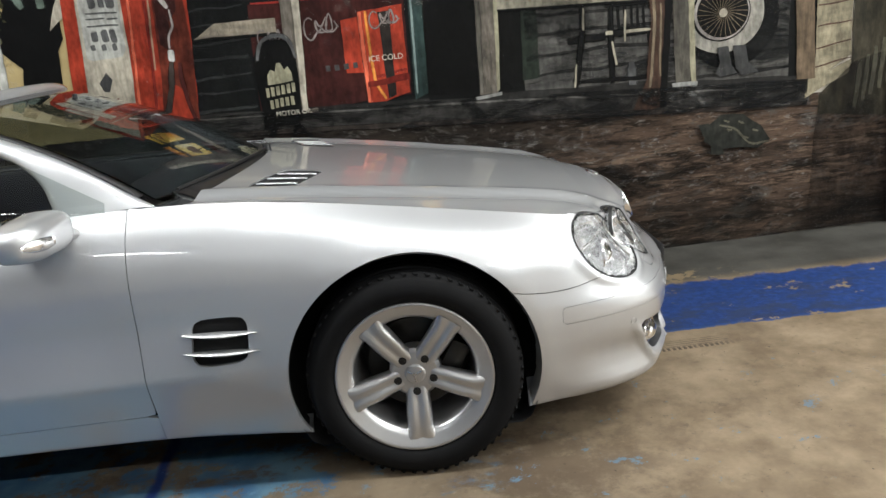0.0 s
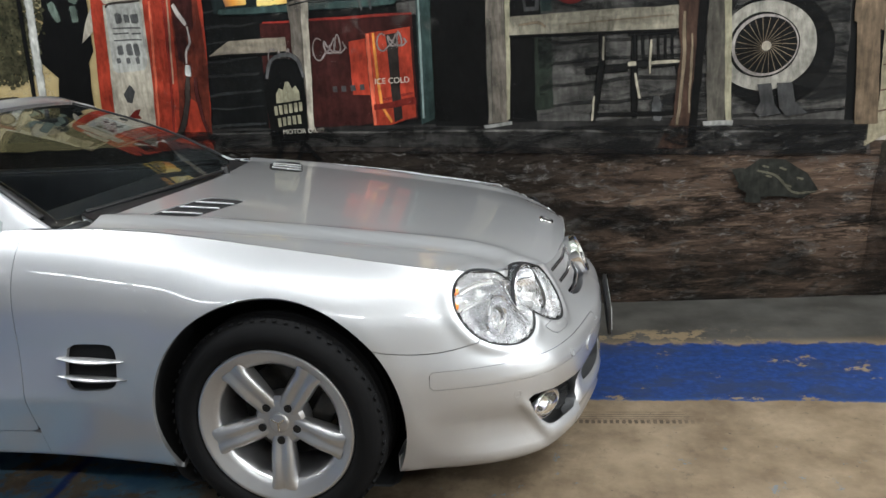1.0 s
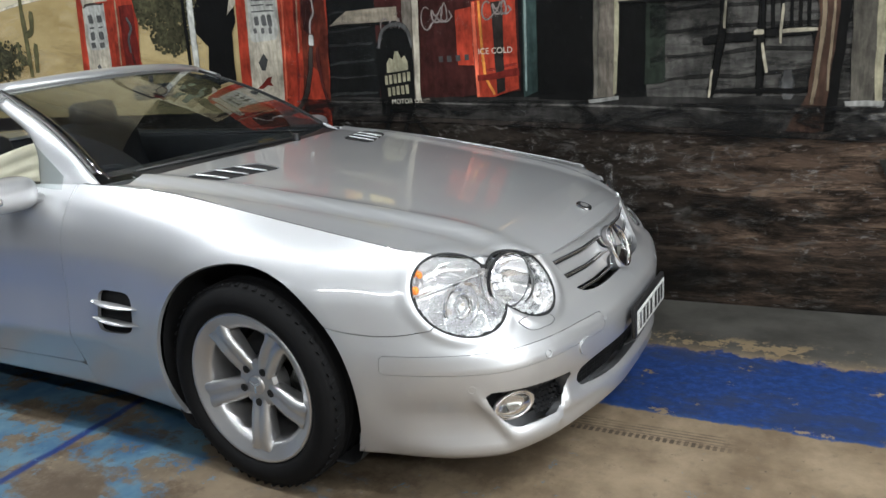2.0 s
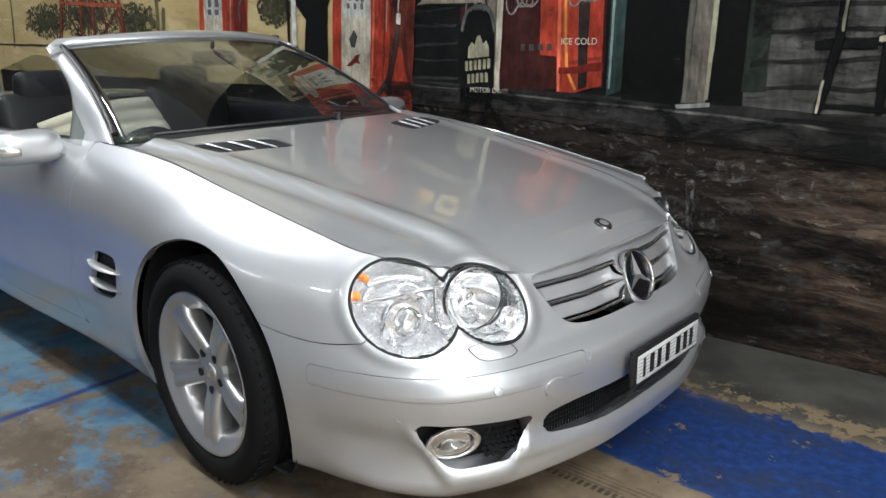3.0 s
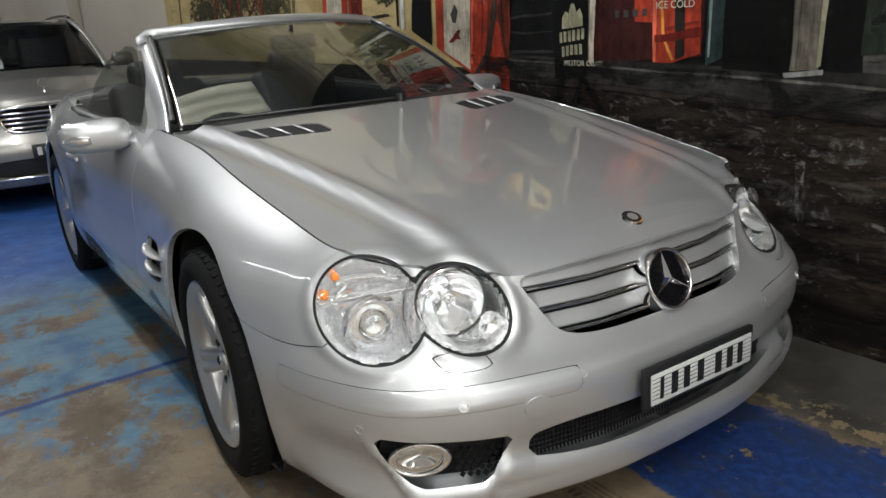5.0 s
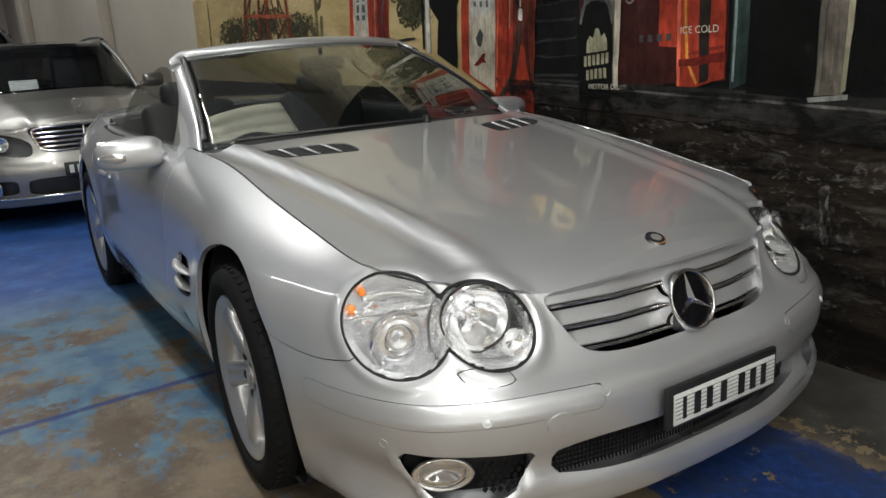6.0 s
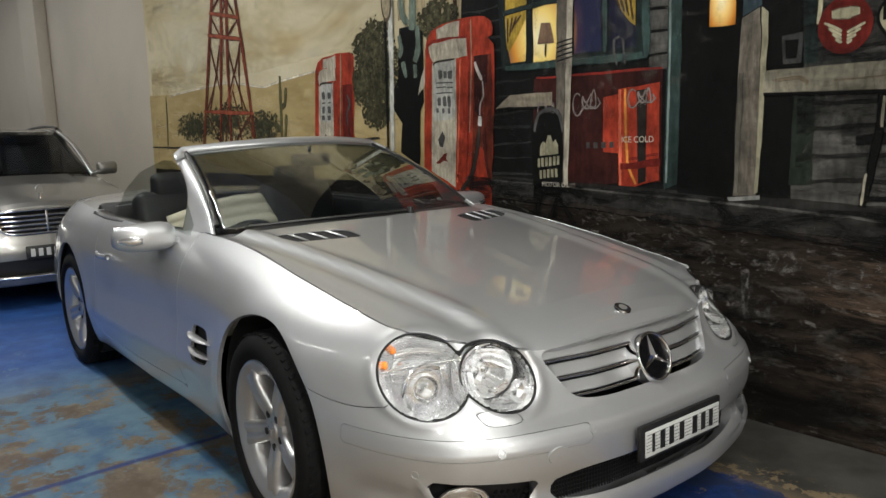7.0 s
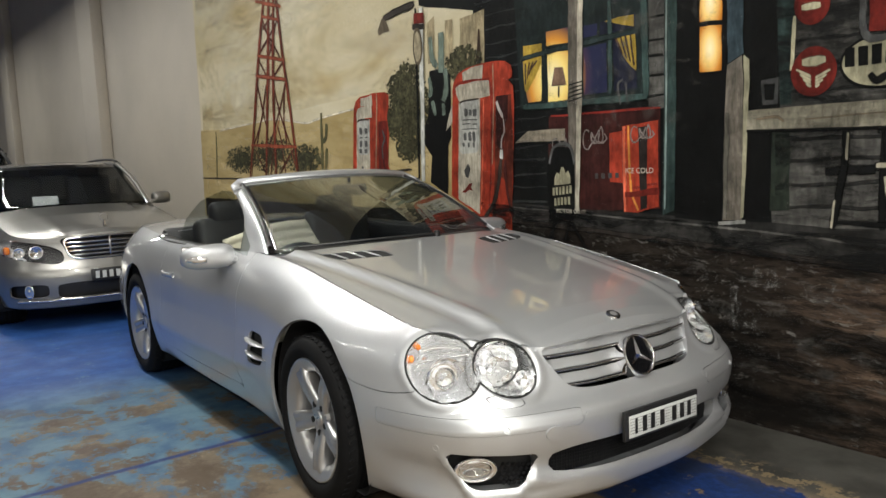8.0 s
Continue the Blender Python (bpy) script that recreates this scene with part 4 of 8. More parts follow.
    part("steering_hub", join(cyl_bm(0.07, 0.055, 0.05, 24, wm), box_bm(0, 0, 0, 0.03, 0.34, 0.015, 0.004, wm), box_bm(0.09, 0, 0, 0.16, 0.03, 0.015, 0.004, wm)), LEATHER, sw)
    # windscreen, its frame and the side glass
    def ws(a, t):
        w = a * (0.688 * (1 - t) + 0.545 * t)
        x = (-0.535 - 0.47 * w * w) * (1 - t) + (-1.280 - 0.52 * w * w) * t + 0.035 * math.sin(math.pi * t)
        z = (0.930 - 0.03 * w * w) * (1 - t) + (1.258 - 0.10 * w * w) * t + 0.020 * math.sin(math.pi * t)
        return Vector((x, w, z))

    P = np.array([[ws(a, t) for a in np.linspace(-0.99, 0.99, 33)] for t in np.linspace(-0.03, 0.985, 22)])
    V, F = grid(P)
    scr = obj("windscreen", V, F, WINDSCREEN, car, "clear raked windscreen glass")
    sol = scr.modifiers.new("thickness", "SOLIDIFY")
    sol.thickness = 0.004
    scr.visible_shadow = False
    # header rail, then one broad flat pillar on either side that flows down into the wing
    path = [ws(1.03, t) for t in (0.86, 0.91, 0.96)] + [ws(a, 1.0) + Vector((-0.012, 0, 0.006)) for a in np.linspace(0.97, -0.97, 27)] + [ws(-1.03, t) for t in (0.96, 0.91, 0.86)]
    frame_ups = [Vector((0.45, 0.45 * (1 if i < 3 else (-1 if i > 29 else 0)), 0.8)).normalized() for i in range(len(path))]
    screen_frame = obj("windscreen_frame", *sweep(path, frame_ups, 0.026, 0.015, 16, 2.6), SILVER, car, "silver windscreen pillars and header")
    for s in (1, -1):
        rings = []
        for t in np.linspace(-0.06, 0.95, 26):
            k = max(0.0, 1 - max(0.0, t) * 1.0)
            low = max(0.0, 1 - max(0.0, t) / 0.16) ** 2
            wide = max(0.0, 1 - max(0.0, t) / 0.55) ** 1.6
            i_edge = ws(0.985, t) + Vector((0.022 * low, 0.012 * low, -0.004 * low))
            o_edge = i_edge + Vector((-0.052 - 0.085 * k ** 2.2 - 0.135 * wide, 0.028 + 0.012 * k - 0.006 * low, -0.020 * (1 - k) - 0.010 * k - 0.004 * low))
            c, h = (i_edge + o_edge) / 2, (o_edge - i_edge) / 2
            up = (ws(0.985, min(1, t + 0.05)) - ws(0.985, t - 0.05)).cross(h).normalized()
            up = up if up.z > 0 else -up
            ring_pts = []
            for q in range(20):
                cc, ss = math.cos(2 * math.pi * q / 20), math.sin(2 * math.pi * q / 20)
                p = c + h * math.copysign(abs(cc) ** 0.8, cc) + up * (0.013 + 0.003 * (1 - k)) * math.copysign(abs(ss) ** 0.8, ss)
                ring_pts.append((p.x, p.y * s, p.z))
            rings.append(ring_pts + [ring_pts[0]])
        V, F = grid(np.array(rings))
        obj("pillar", V, F if s < 0 else [f[::-1] for f in F], SILVER, screen_frame)
        foot_line = [(-0.700 - 0.33 * t, (0.700 + 0.022 * t) * s, 0.9055 + 0.006 * math.sin(math.pi * t)) for t in np.linspace(0, 1, 9)]
        obj("pillar_joint", *sweep(foot_line, [(0, 0, 1)] * 9, 0.003, 0.004, 6), DARK, car)
    inner = [ws(a, 0.985) + Vector((-0.006, 0, -0.014)) for a in np.linspace(-0.97, 0.97, 20)]
    obj("header_seal", *sweep(inner, [(0.4, 0, 0.8)] * 20, 0.020, 0.008, 8), BLACK, car)
    for s in (1, -1):
        edge = [ws(s * 0.975, t) + Vector((0.002, 0, 0.003)) for t in np.linspace(0.05, 0.98, 16)]
        obj("pillar_seal", *sweep(edge, [(0.45, 0.5 * s, 0.8)] * 16, 0.012, 0.005, 8), BLACK, car)
    cow = [Vector((-0.520 - 0.41 * y * y, y, 0.921 - 0.03 * y * y)) for y in np.linspace(-0.59, 0.59, 25)]
    obj("cowl", *sweep(cow, [(0.3, 0, 1)] * 25, 0.055, 0.008, 10), BLACK, car, "black cowl below the windscreen")
    rv = part("rear_view_mirror", join(box_bm(-1.16, 0, 1.165, 0.035, 0.21, 0.062, 0.018, None, 3), cyl_bm(0.009, 0.009, 0.06, 12, Matrix.Translation((-1.165, 0, 1.205)))), BLACK, car, "dark rear-view mirror")
    part("mirror_face", box_bm(-1.179, 0, 1.165, 0.004, 0.19, 0.046, 0.001), CHROME, rv)
    wip = [(-0.52, 0.12, 0.942), (-0.545, -0.10, 0.944), (-0.600, -0.32, 0.940), (-0.690, -0.56, 0.930)]
    wiper = part("wiper", tube_bm(curve(wip, np.linspace(0, 3, 16)), 0.007, 8), BLACK, car, "black wiper arm at rest")
    part("wiper_pivot", cyl_bm(0.018, 0.014, 0.03, 20, Matrix.Translation((-0.515, 0.13, 0.945))), BLACK, wiper)
    for sign in (1, -1):
        P = []
        for x in np.linspace(-0.86, -1.93, 16):
            zt = np.interp(x, [-1.93, -1.80, -1.5, -1.32, -0.86], [1.03, 1.13, 1.195, 1.19, 0.94])
            zb = 0.895
            P.append([(x, (0.742 - (0.742 - 0.60) * max(0, (z - 0.9) / 0.32)) * sign, z) for z in np.linspace(zb, zt, 9)])
        V, F = grid(np.array(P))
        sg = obj("side_window", V, F, SIDE_GLASS, car, "raised clear side window")
        sg.visible_shadow = False
        # door mirror
        mi = new("door_mirror")
        mi.parent = car
        tagged(mi, "silver door mirror with clear indicator strip")
        mi.location = (-1.035, 0.885 * sign, 0.893)
        bm = bmesh.new()
        bmesh.ops.create_uvsphere(bm, u_segments=40, v_segments=24, radius=1)
        for v in bm.verts:
            x, y, z = v.co
            pw = lambda c, e: math.copysign(abs(c) ** e, c)
            y2 = y * sign
            v.co = (pw(x, 0.7) * 0.072 * (1 - 0.15 * y2) + 0.02 * (1 - y2), pw(y, 0.62) * 0.122, pw(z, 0.60) * (0.059 - 0.008 * y2) - 0.004 * y2)
        part("mirror_cap", bm, SILVER, mi)
        strip = [(0.02 * (1 - q) + 0.075 * (1 - 0.15 * q) * (1 - q * q) ** 0.375 + 0.002, 0.115 * q ** 0.7 * sign, -0.006) for q in np.linspace(0.12, 0.90, 12)]
        obj("indicator_strip", *sweep(strip, [(0, 0, 1)] * 12, 0.007, [0.010 + 0.009 * math.sin(math.pi * min(1, 0.1 + t)) for t in np.linspace(0, 0.9, 12)], 10), REFLECTOR, mi)
        foot = [(0.055, -0.095 * sign, -0.018), (0.07, -0.135 * sign, -0.030), (0.085, -0.175 * sign, -0.042)]
        obj("mirror_foot", *sweep(foot, [(0, 0, 1)] * 3, [0.035, 0.04, 0.05], [0.020, 0.022, 0.028], 12), SILVER, mi)
        part("mirror_glass", box_bm(-0.062, 0.01 * sign, 0, 0.01, 0.17, 0.095, 0.004), CHROME, mi)
        # door handle
        hb = [(-1.86 + 0.2 * t, (0.868 + 0.016 * math.sin(math.pi * t)) * sign, 0.735) for t in np.linspace(0, 1, 9)]
        obj("door_handle", *sweep(hb, [(0, 0, 1)] * 9, 0.009, 0.014, 10), SILVER, car)
    # wheels and dark arch liners
    for ax, track in ((0, 0.752), (-2.56, 0.728)):
        for sign in (1, -1):
            build_wheel(car, ax, track * sign, 0.33, sign, radians(-3.0) if ax == 0 else 0.0)
            V, F = lathe([(0.40, 0.0), (0.40, -0.30), (0.1, -0.30)], 48)
            V = [(x + ax, (y + track + 0.073) * sign, max(0.12, z + 0.338)) for x, y, z in V]
            obj("arch_liner", V, F, DARK, car)
    part("underbody", join(box_bm(-1.28, 0, 0.25, 1.74, 1.60, 0.10, 0.02), box_bm(-1.3, 0, 0.24, 4.0, 0.9, 0.10, 0.02)), DARK, car)
    part("engine_bay", box_bm(0.02, 0, 0.55, 1.06, 0.86, 0.26, 0.05), DARK, car)
    return car


build_roadster()
# cream ribbed shape, placed and slanted to fit the camera's view through the windscreen
cover = tagged(new("cream_panel"), "cream ribbed panel placed before the car seats", "seat cover")
P = []
for i in range(45):
    t = i / 44
    row = []
    for k in np.linspace(0, 1, 17):
        y = -0.50 + 0.55 * k + 0.15 * (1 - t) * k
        top = 0.885 + 0.085 * math.sin(0.5 * math.pi * min(1, k * 1.15))
        z = 0.625 + (top - 0.625) * t
        row.append((-1.765 - 0.10 * t + 0.014 * abs(math.sin(t * math.pi * 6)), y, z))
    P.append(row)
V, F = grid(np.array(P))
o = obj("panel", V, F, CREAM, cover)
o.modifiers.new("thickness", "SOLIDIFY").thickness = 0.012


# ---------------------------------------------------------------- the mural, painted flat on the wall
def pigment(name, color, color2=None, var=0.22, scale=7.0, stretch=(1, 1, 1), rough=0.55, fine=45.0, contour=0.62, uneven=True):
    m = material("mural_" + name, color, rough, 0, var, scale, fine, 0.08, color2=color2, stretch=stretch, detail=8, spec=0.12)
    n, l = m.node_tree.nodes, m.node_tree.links
    # the brush runs dry towards the rim of each shape
    at, tc, no, mul, mr = (n.new("ShaderNode" + k) for k in ("Attribute", "TexCoord", "TexNoise", "Math", "MapRange"))
    at.attribute_name = "rim"
    no.inputs["Scale"].default_value, no.inputs["Detail"].default_value = 38, 5
    l.new(tc.outputs["Object"], no.inputs["Vector"])
    mul.operation = "MULTIPLY_ADD"
    mul.inputs[1].default_value = 0.9
    l.new(no.outputs["Fac"], mul.inputs[0])
    l.new(at.outputs["Fac"], mul.inputs[2])
    mr.inputs["From Min"].default_value, mr.inputs["From Max"].default_value = 0.50, 1.05
    l.new(mul.outputs[0], mr.inputs["Value"])
    b = n["Principled BSDF"]
    l.new(mr.outputs[0], b.inputs["Alpha"])
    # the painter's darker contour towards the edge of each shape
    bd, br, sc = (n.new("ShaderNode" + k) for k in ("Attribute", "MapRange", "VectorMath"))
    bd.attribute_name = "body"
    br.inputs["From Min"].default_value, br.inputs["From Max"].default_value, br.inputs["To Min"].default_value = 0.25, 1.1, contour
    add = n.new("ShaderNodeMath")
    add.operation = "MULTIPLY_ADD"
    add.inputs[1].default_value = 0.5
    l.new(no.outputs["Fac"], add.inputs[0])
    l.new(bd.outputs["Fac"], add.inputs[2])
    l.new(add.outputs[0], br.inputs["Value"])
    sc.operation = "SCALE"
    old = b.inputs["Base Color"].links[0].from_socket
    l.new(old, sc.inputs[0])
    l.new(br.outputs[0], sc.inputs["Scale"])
    # uneven load of the brush: patches laid on thick or thin, and the drag of the bristles
    patch, drag, mp, mr2, mr3, mul2, sc2 = (n.new("ShaderNode" + k) for k in ("TexNoise", "TexNoise", "Mapping", "MapRange", "MapRange", "Math", "VectorMath"))
    patch.inputs["Scale"].default_value, patch.inputs["Detail"].default_value, patch.inputs["Roughness"].default_value = 6.5, 9, 0.68
    drag.inputs["Scale"].default_value, drag.inputs["Detail"].default_value = 34, 4
    mp.inputs["Scale"].default_value = (1.6, 1, 0.45)
    l.new(tc.outputs["Object"], patch.inputs["Vector"])
    l.new(tc.outputs["Object"], mp.inputs[0])
    l.new(mp.outputs[0], drag.inputs["Vector"])
    for node, source, lo, hi in ((mr2, patch, 0.50, 1.25), (mr3, drag, 0.72, 1.22)):
        node.inputs["From Min"].default_value, node.inputs["From Max"].default_value = 0.32, 0.68
        node.inputs["To Min"].default_value, node.inputs["To Max"].default_value = lo, hi
        l.new(source.outputs["Fac"], node.inputs["Value"])
    mul2.operation, sc2.operation = "MULTIPLY", "SCALE"
    l.new(mr2.outputs[0], mul2.inputs[0])
    l.new(mr3.outputs[0], mul2.inputs[1])
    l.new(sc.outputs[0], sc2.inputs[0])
    if uneven:
        l.new(mul2.outputs[0], sc2.inputs["Scale"])
    l.new(sc2.outputs[0], b.inputs["Base Color"])
    return m


def glow_pigment(name, c, a, b, stops):
    """Paint that runs from a bright middle c to a dark edge, a wide and b high."""
    m = pigment(name, (0.5, 0.5, 0.5), contour=0.9)
    n, l = m.node_tree.nodes, m.node_tree.links
    tc, mp, ln, cr = (n.new("ShaderNode" + k) for k in ("TexCoord", "Mapping", "VectorMath", "ValToRGB"))
    mp.inputs["Location"].default_value, mp.inputs["Scale"].default_value = (-c[0] / a, 0, -c[1] / b), (1 / a, 0, 1 / b)
    ln.operation = "LENGTH"
    l.new(tc.outputs["Object"], mp.inputs[0])
    l.new(mp.outputs[0], ln.inputs[0])
    while len(cr.color_ramp.elements) < len(stops):
        cr.color_ramp.elements.new(0.5)
    for e, (p, col) in zip(cr.color_ramp.elements, stops):
        e.position, e.color = p, (*col, 1)
    l.new(ln.outputs["Value"], cr.inputs[0])
    l.new(cr.outputs[0], n["Principled BSDF"].inputs["Base Color"])
    return m


M_SKY = pigment("sky", (0.80, 0.645, 0.34), (0.97, 0.88, 0.66), scale=1.1, stretch=(0.5, 1, 1.4), fine=5, uneven=False)
M_SKYD = pigment("sky_dim", (0.55, 0.45, 0.28), var=0.15)
M_SAND = pigment("sand", (0.54, 0.39, 0.16), (0.76, 0.60, 0.31), scale=1.6, stretch=(0.6, 1, 2), fine=9, uneven=False)
M_CLOUD = pigment("cloud", (0.50, 0.42, 0.28), (0.66, 0.56, 0.38), scale=4, stretch=(0.6, 1, 2))
M_CREAM = pigment("cream", (0.64, 0.58, 0.47), var=0.2)
M_CREAMY = pigment("yellow_cream", (0.33, 0.29, 0.20), var=0.25, stretch=(1, 1, 4))
M_STRAW = pigment("straw", (0.45, 0.42, 0.29), var=0.25)
M_RED = pigment("red", (0.50, 0.060, 0.030), var=0.3, stretch=(1.5, 1, 0.6))
M_REDL = pigment("light_red", (0.62, 0.13, 0.07), var=0.2)
M_REDD = pigment("dark_red", (0.20, 0.022, 0.016), var=0.35)
M_MAROON = pigment("maroon", (0.055, 0.014, 0.012), var=0.4)
M_RUST = pigment("rust", (0.16, 0.032, 0.018), var=0.4, scale=14)
M_RUSTL = pigment("light_rust", (0.27, 0.065, 0.035), var=0.3, scale=14)
M_RUSTD = pigment("dark_rust", (0.085, 0.022, 0.015), var=0.4, scale=14)
M_GREENB = pigment("dry_green", (0.10, 0.095, 0.045), var=0.3, scale=15)
M_GREEND = pigment("dark_green", (0.030, 0.040, 0.030), var=0.3)
M_GREENG = pigment("grey_green", (0.030, 0.031, 0.026), var=0.45, scale=25)
M_LEAF = pigment("leaf", (0.026, 0.028, 0.014), (0.12, 0.11, 0.06), scale=25)
M_SAGE = pigment("sage", (0.14, 0.18, 0.15), var=0.4, scale=12, stretch=(3, 1, 0.5))
M_OLIVE = pigment("olive", (0.030, 0.027, 0.020), (0.085, 0.074, 0.050), scale=9, stretch=(2, 1, 0.6))
M_OLIVEL = pigment("light_olive", (0.085, 0.080, 0.058), var=0.3, scale=20)
M_BLACK = pigment("black", (0.0045, 0.0045, 0.0045), var=0.4)
M_DARKB = pigment("dark_brown", (0.035, 0.028, 0.024), var=0.4)
M_BROWN = pigment("brown", (0.075, 0.042, 0.030), var=0.4, stretch=(3, 1, 0.5))
M_BROWNG = pigment("grey_brown", (0.16, 0.125, 0.085), var=0.3)
M_HOUSE = pigment("house", (0.007, 0.0075, 0.0075), var=0.5, scale=4)
M_HOUSEL = pigment("house_joint", (0.022, 0.023, 0.023), var=0.4)
M_SIDING = pigment("siding", (0.055, 0.053, 0.050), (0.175, 0.168, 0.156), scale=7, stretch=(0.5, 1, 3))
M_GREY = pigment("grey", (0.42, 0.42, 0.40), var=0.2)
M_GREYL = pigment("light_grey", (0.40, 0.36, 0.34), var=0.2)
M_GREYD = pigment("dark_grey", (0.075, 0.075, 0.075), var=0.35)
M_GREYD2 = pigment("soot", (0.020, 0.019, 0.018), var=0.5, scale=16)
M_FADED = pigment("faded_script", (0.20, 0.17, 0.16), var=0.4, scale=20)
M_WHITEG = pigment("grey_white", (0.56, 0.56, 0.52), var=0.2)
M_TEAL = pigment("teal", (0.038, 0.066, 0.062), var=0.35, stretch=(4, 1, 0.5))
M_TEALL = pigment("light_teal", (0.16, 0.21, 0.20), var=0.3)
M_TEALD = pigment("dark_teal", (0.020, 0.031, 0.031), var=0.35)
M_TEALB = pigment("blue_teal", (0.055, 0.085, 0.105), var=0.3, stretch=(4, 1, 0.5))
M_DUSK = pigment("dusk_blue", (0.018, 0.020, 0.045), var=0.5)
M_YELL = pigment("yellow", (0.62, 0.42, 0.07), var=0.3, scale=14)
M_ORNG = pigment("orange", (0.62, 0.24, 0.05), var=0.3)
M_WOOD = pigment("pale_wood", (0.36, 0.31, 0.24), var=0.3, stretch=(0.5, 1, 4))
M_WOODG = pigment("grey_wood", (0.20, 0.175, 0.145), var=0.45, scale=9, stretch=(4, 1, 0.5))
M_WOODL = pigment("light_wood", (0.36, 0.33, 0.255), var=0.3, scale=9, stretch=(0.4, 1, 4))
M_WOODD = pigment("dark_wood", (0.13, 0.12, 0.10), var=0.4, stretch=(4, 1, 0.4))
M_WOODB = pigment("brown_wood", (0.20, 0.145, 0.095), var=0.3, stretch=(4, 1, 0.4))
M_PORCH = pigment("porch", (0.016, 0.015, 0.014), (0.048, 0.046, 0.044), scale=10, stretch=(0.6, 1, 2))
M_PORCHL = pigment("porch_edge", (0.020, 0.019, 0.018), (0.085, 0.08, 0.076), scale=14, stretch=(0.5, 1, 2))
M_TANK = pigment("tank", (0.022, 0.034, 0.042), (0.052, 0.070, 0.082), scale=5, stretch=(3, 1, 0.6))
M_TANKL = pigment("light_tank", (0.050, 0.080, 0.090), var=0.35, scale=6, stretch=(3, 1, 0.6))
M_PEACH = pigment("peach", (0.34, 0.21, 0.14), var=0.2)


def ground_pigment():
    """Dark painted earth: dragged brown strokes, chalky scuffs and near-black hollows, browner to the east and darker
    towards the floor.
    """
    m = pigment("earth", (0.010, 0.009, 0.008), (0.060, 0.047, 0.038), scale=4.6, stretch=(0.5, 1, 2.6), fine=30, uneven=False)
    n, l = m.node_tree.nodes, m.node_tree.links
    b = n["Principled BSDF"]
    old = b.inputs["Base Color"].links[0].from_socket
    tc, sep = n.new("ShaderNodeTexCoord"), n.new("ShaderNodeSeparateXYZ")
    l.new(tc.outputs["Object"], sep.inputs[0])
    east, low = n.new("ShaderNodeMapRange"), n.new("ShaderNodeMapRange")
    for node, socket, a, c in ((east, "X", 0.55, 1.35), (low, "Z", 0.34, 0.12)):
        node.interpolation_type = "SMOOTHSTEP"
        node.inputs["From Min"].default_value, node.inputs["From Max"].default_value = a, c
        l.new(sep.outputs[socket], node.inputs["Value"])
    coats_of_paint = (
        (3.3, (0.40, 1, 2.0), 0.40, 0.58, 0.8, (0.105, 0.070, 0.050), east),
        (9.0, (0.32, 1, 2.6), 0.50, 0.60, 0.8, (0.020, 0.015, 0.013), None),
        (13.0, (0.30, 1, 2.4), 0.52, 0.62, 0.8, (0.165, 0.115, 0.082), east),
        (8.0, (0.62, 1, 1.5), 0.53, 0.62, 0.75, (0.080, 0.076, 0.070), None),
        (19.0, (0.42, 1, 1.9), 0.52, 0.60, 0.65, (0.0045, 0.004, 0.004), None),
        (27.0, (0.60, 1, 1.4), 0.58, 0.66, 0.8, (0.19, 0.180, 0.168), None),
        (4.0, (0.35, 1, 1.6), 0.30, 0.55, 0.9, (0.007, 0.0065, 0.006), low),
    )
    for k, (scale, stretch, lo, hi, top, colour, where) in enumerate(coats_of_paint):
        mp = n.new("ShaderNodeMapping")
        mp.inputs["Scale"].default_value, mp.inputs["Location"].default_value = stretch, (1.7 * k, 0, 2.3 * k)
        l.new(tc.outputs["Object"], mp.inputs[0])
        t = n.new("ShaderNodeTexNoise")
        t.inputs["Scale"].default_value, t.inputs["Detail"].default_value, t.inputs["Roughness"].default_value = scale, 12, 0.74
        t.inputs["Distortion"].default_value = 0.5
        l.new(mp.outputs[0], t.inputs["Vector"])
        r = n.new("ShaderNodeMapRange")
        r.inputs["From Min"].default_value, r.inputs["From Max"].default_value, r.inputs["To Max"].default_value = lo, hi, top
        l.new(t.outputs["Fac"], r.inputs["Value"])
        fac = r.outputs[0]
        if where:
            mul = n.new("ShaderNodeMath")
            mul.operation = "MULTIPLY"
            l.new(fac, mul.inputs[0])
            l.new(where.outputs[0], mul.inputs[1])
            fac = mul.outputs[0]
        mx = n.new("ShaderNodeMix")
        mx.data_type = "RGBA"
        mx.inputs["B"].default_value = (*colour, 1)
        l.new(fac, mx.inputs["Factor"])
        l.new(old, mx.inputs["A"])
        old = mx.outputs["Result"]
    l.new(old, b.inputs["Base Color"])
    b.inputs["Specular IOR Level"].default_value = 0.02
    return m


LAMP_AT, PANE_A, PANE_B = (-0.626, 1.753), (0.392, 2.0), (0.392, 1.788)
M_CROWN = pigment("crown", (0.022, 0.026, 0.014), (0.075, 0.075, 0.045), scale=18, fine=60)
M_WALLTYRE = pigment("chalky_white", (0.40, 0.38, 0.33), var=0.3, scale=12)
M_LAMPGLOW = glow_pigment("lamp_glow", LAMP_AT, 0.30, 0.36, ((0.0, (0.92, 0.84, 0.55)), (0.35, (0.90, 0.68, 0.22)), (0.62, (0.62, 0.26, 0.04)), (0.85, (0.05, 0.03, 0.06)), (1.0, (0.016, 0.018, 0.05))))
M_PANE_A = glow_pigment("pane_glow", PANE_A, 0.085, 0.17, ((0.0, (0.95, 0.85, 0.58)), (0.4, (0.90, 0.62, 0.22)), (0.75, (0.60, 0.22, 0.03)), (1.0, (0.16, 0.05, 0.01))))
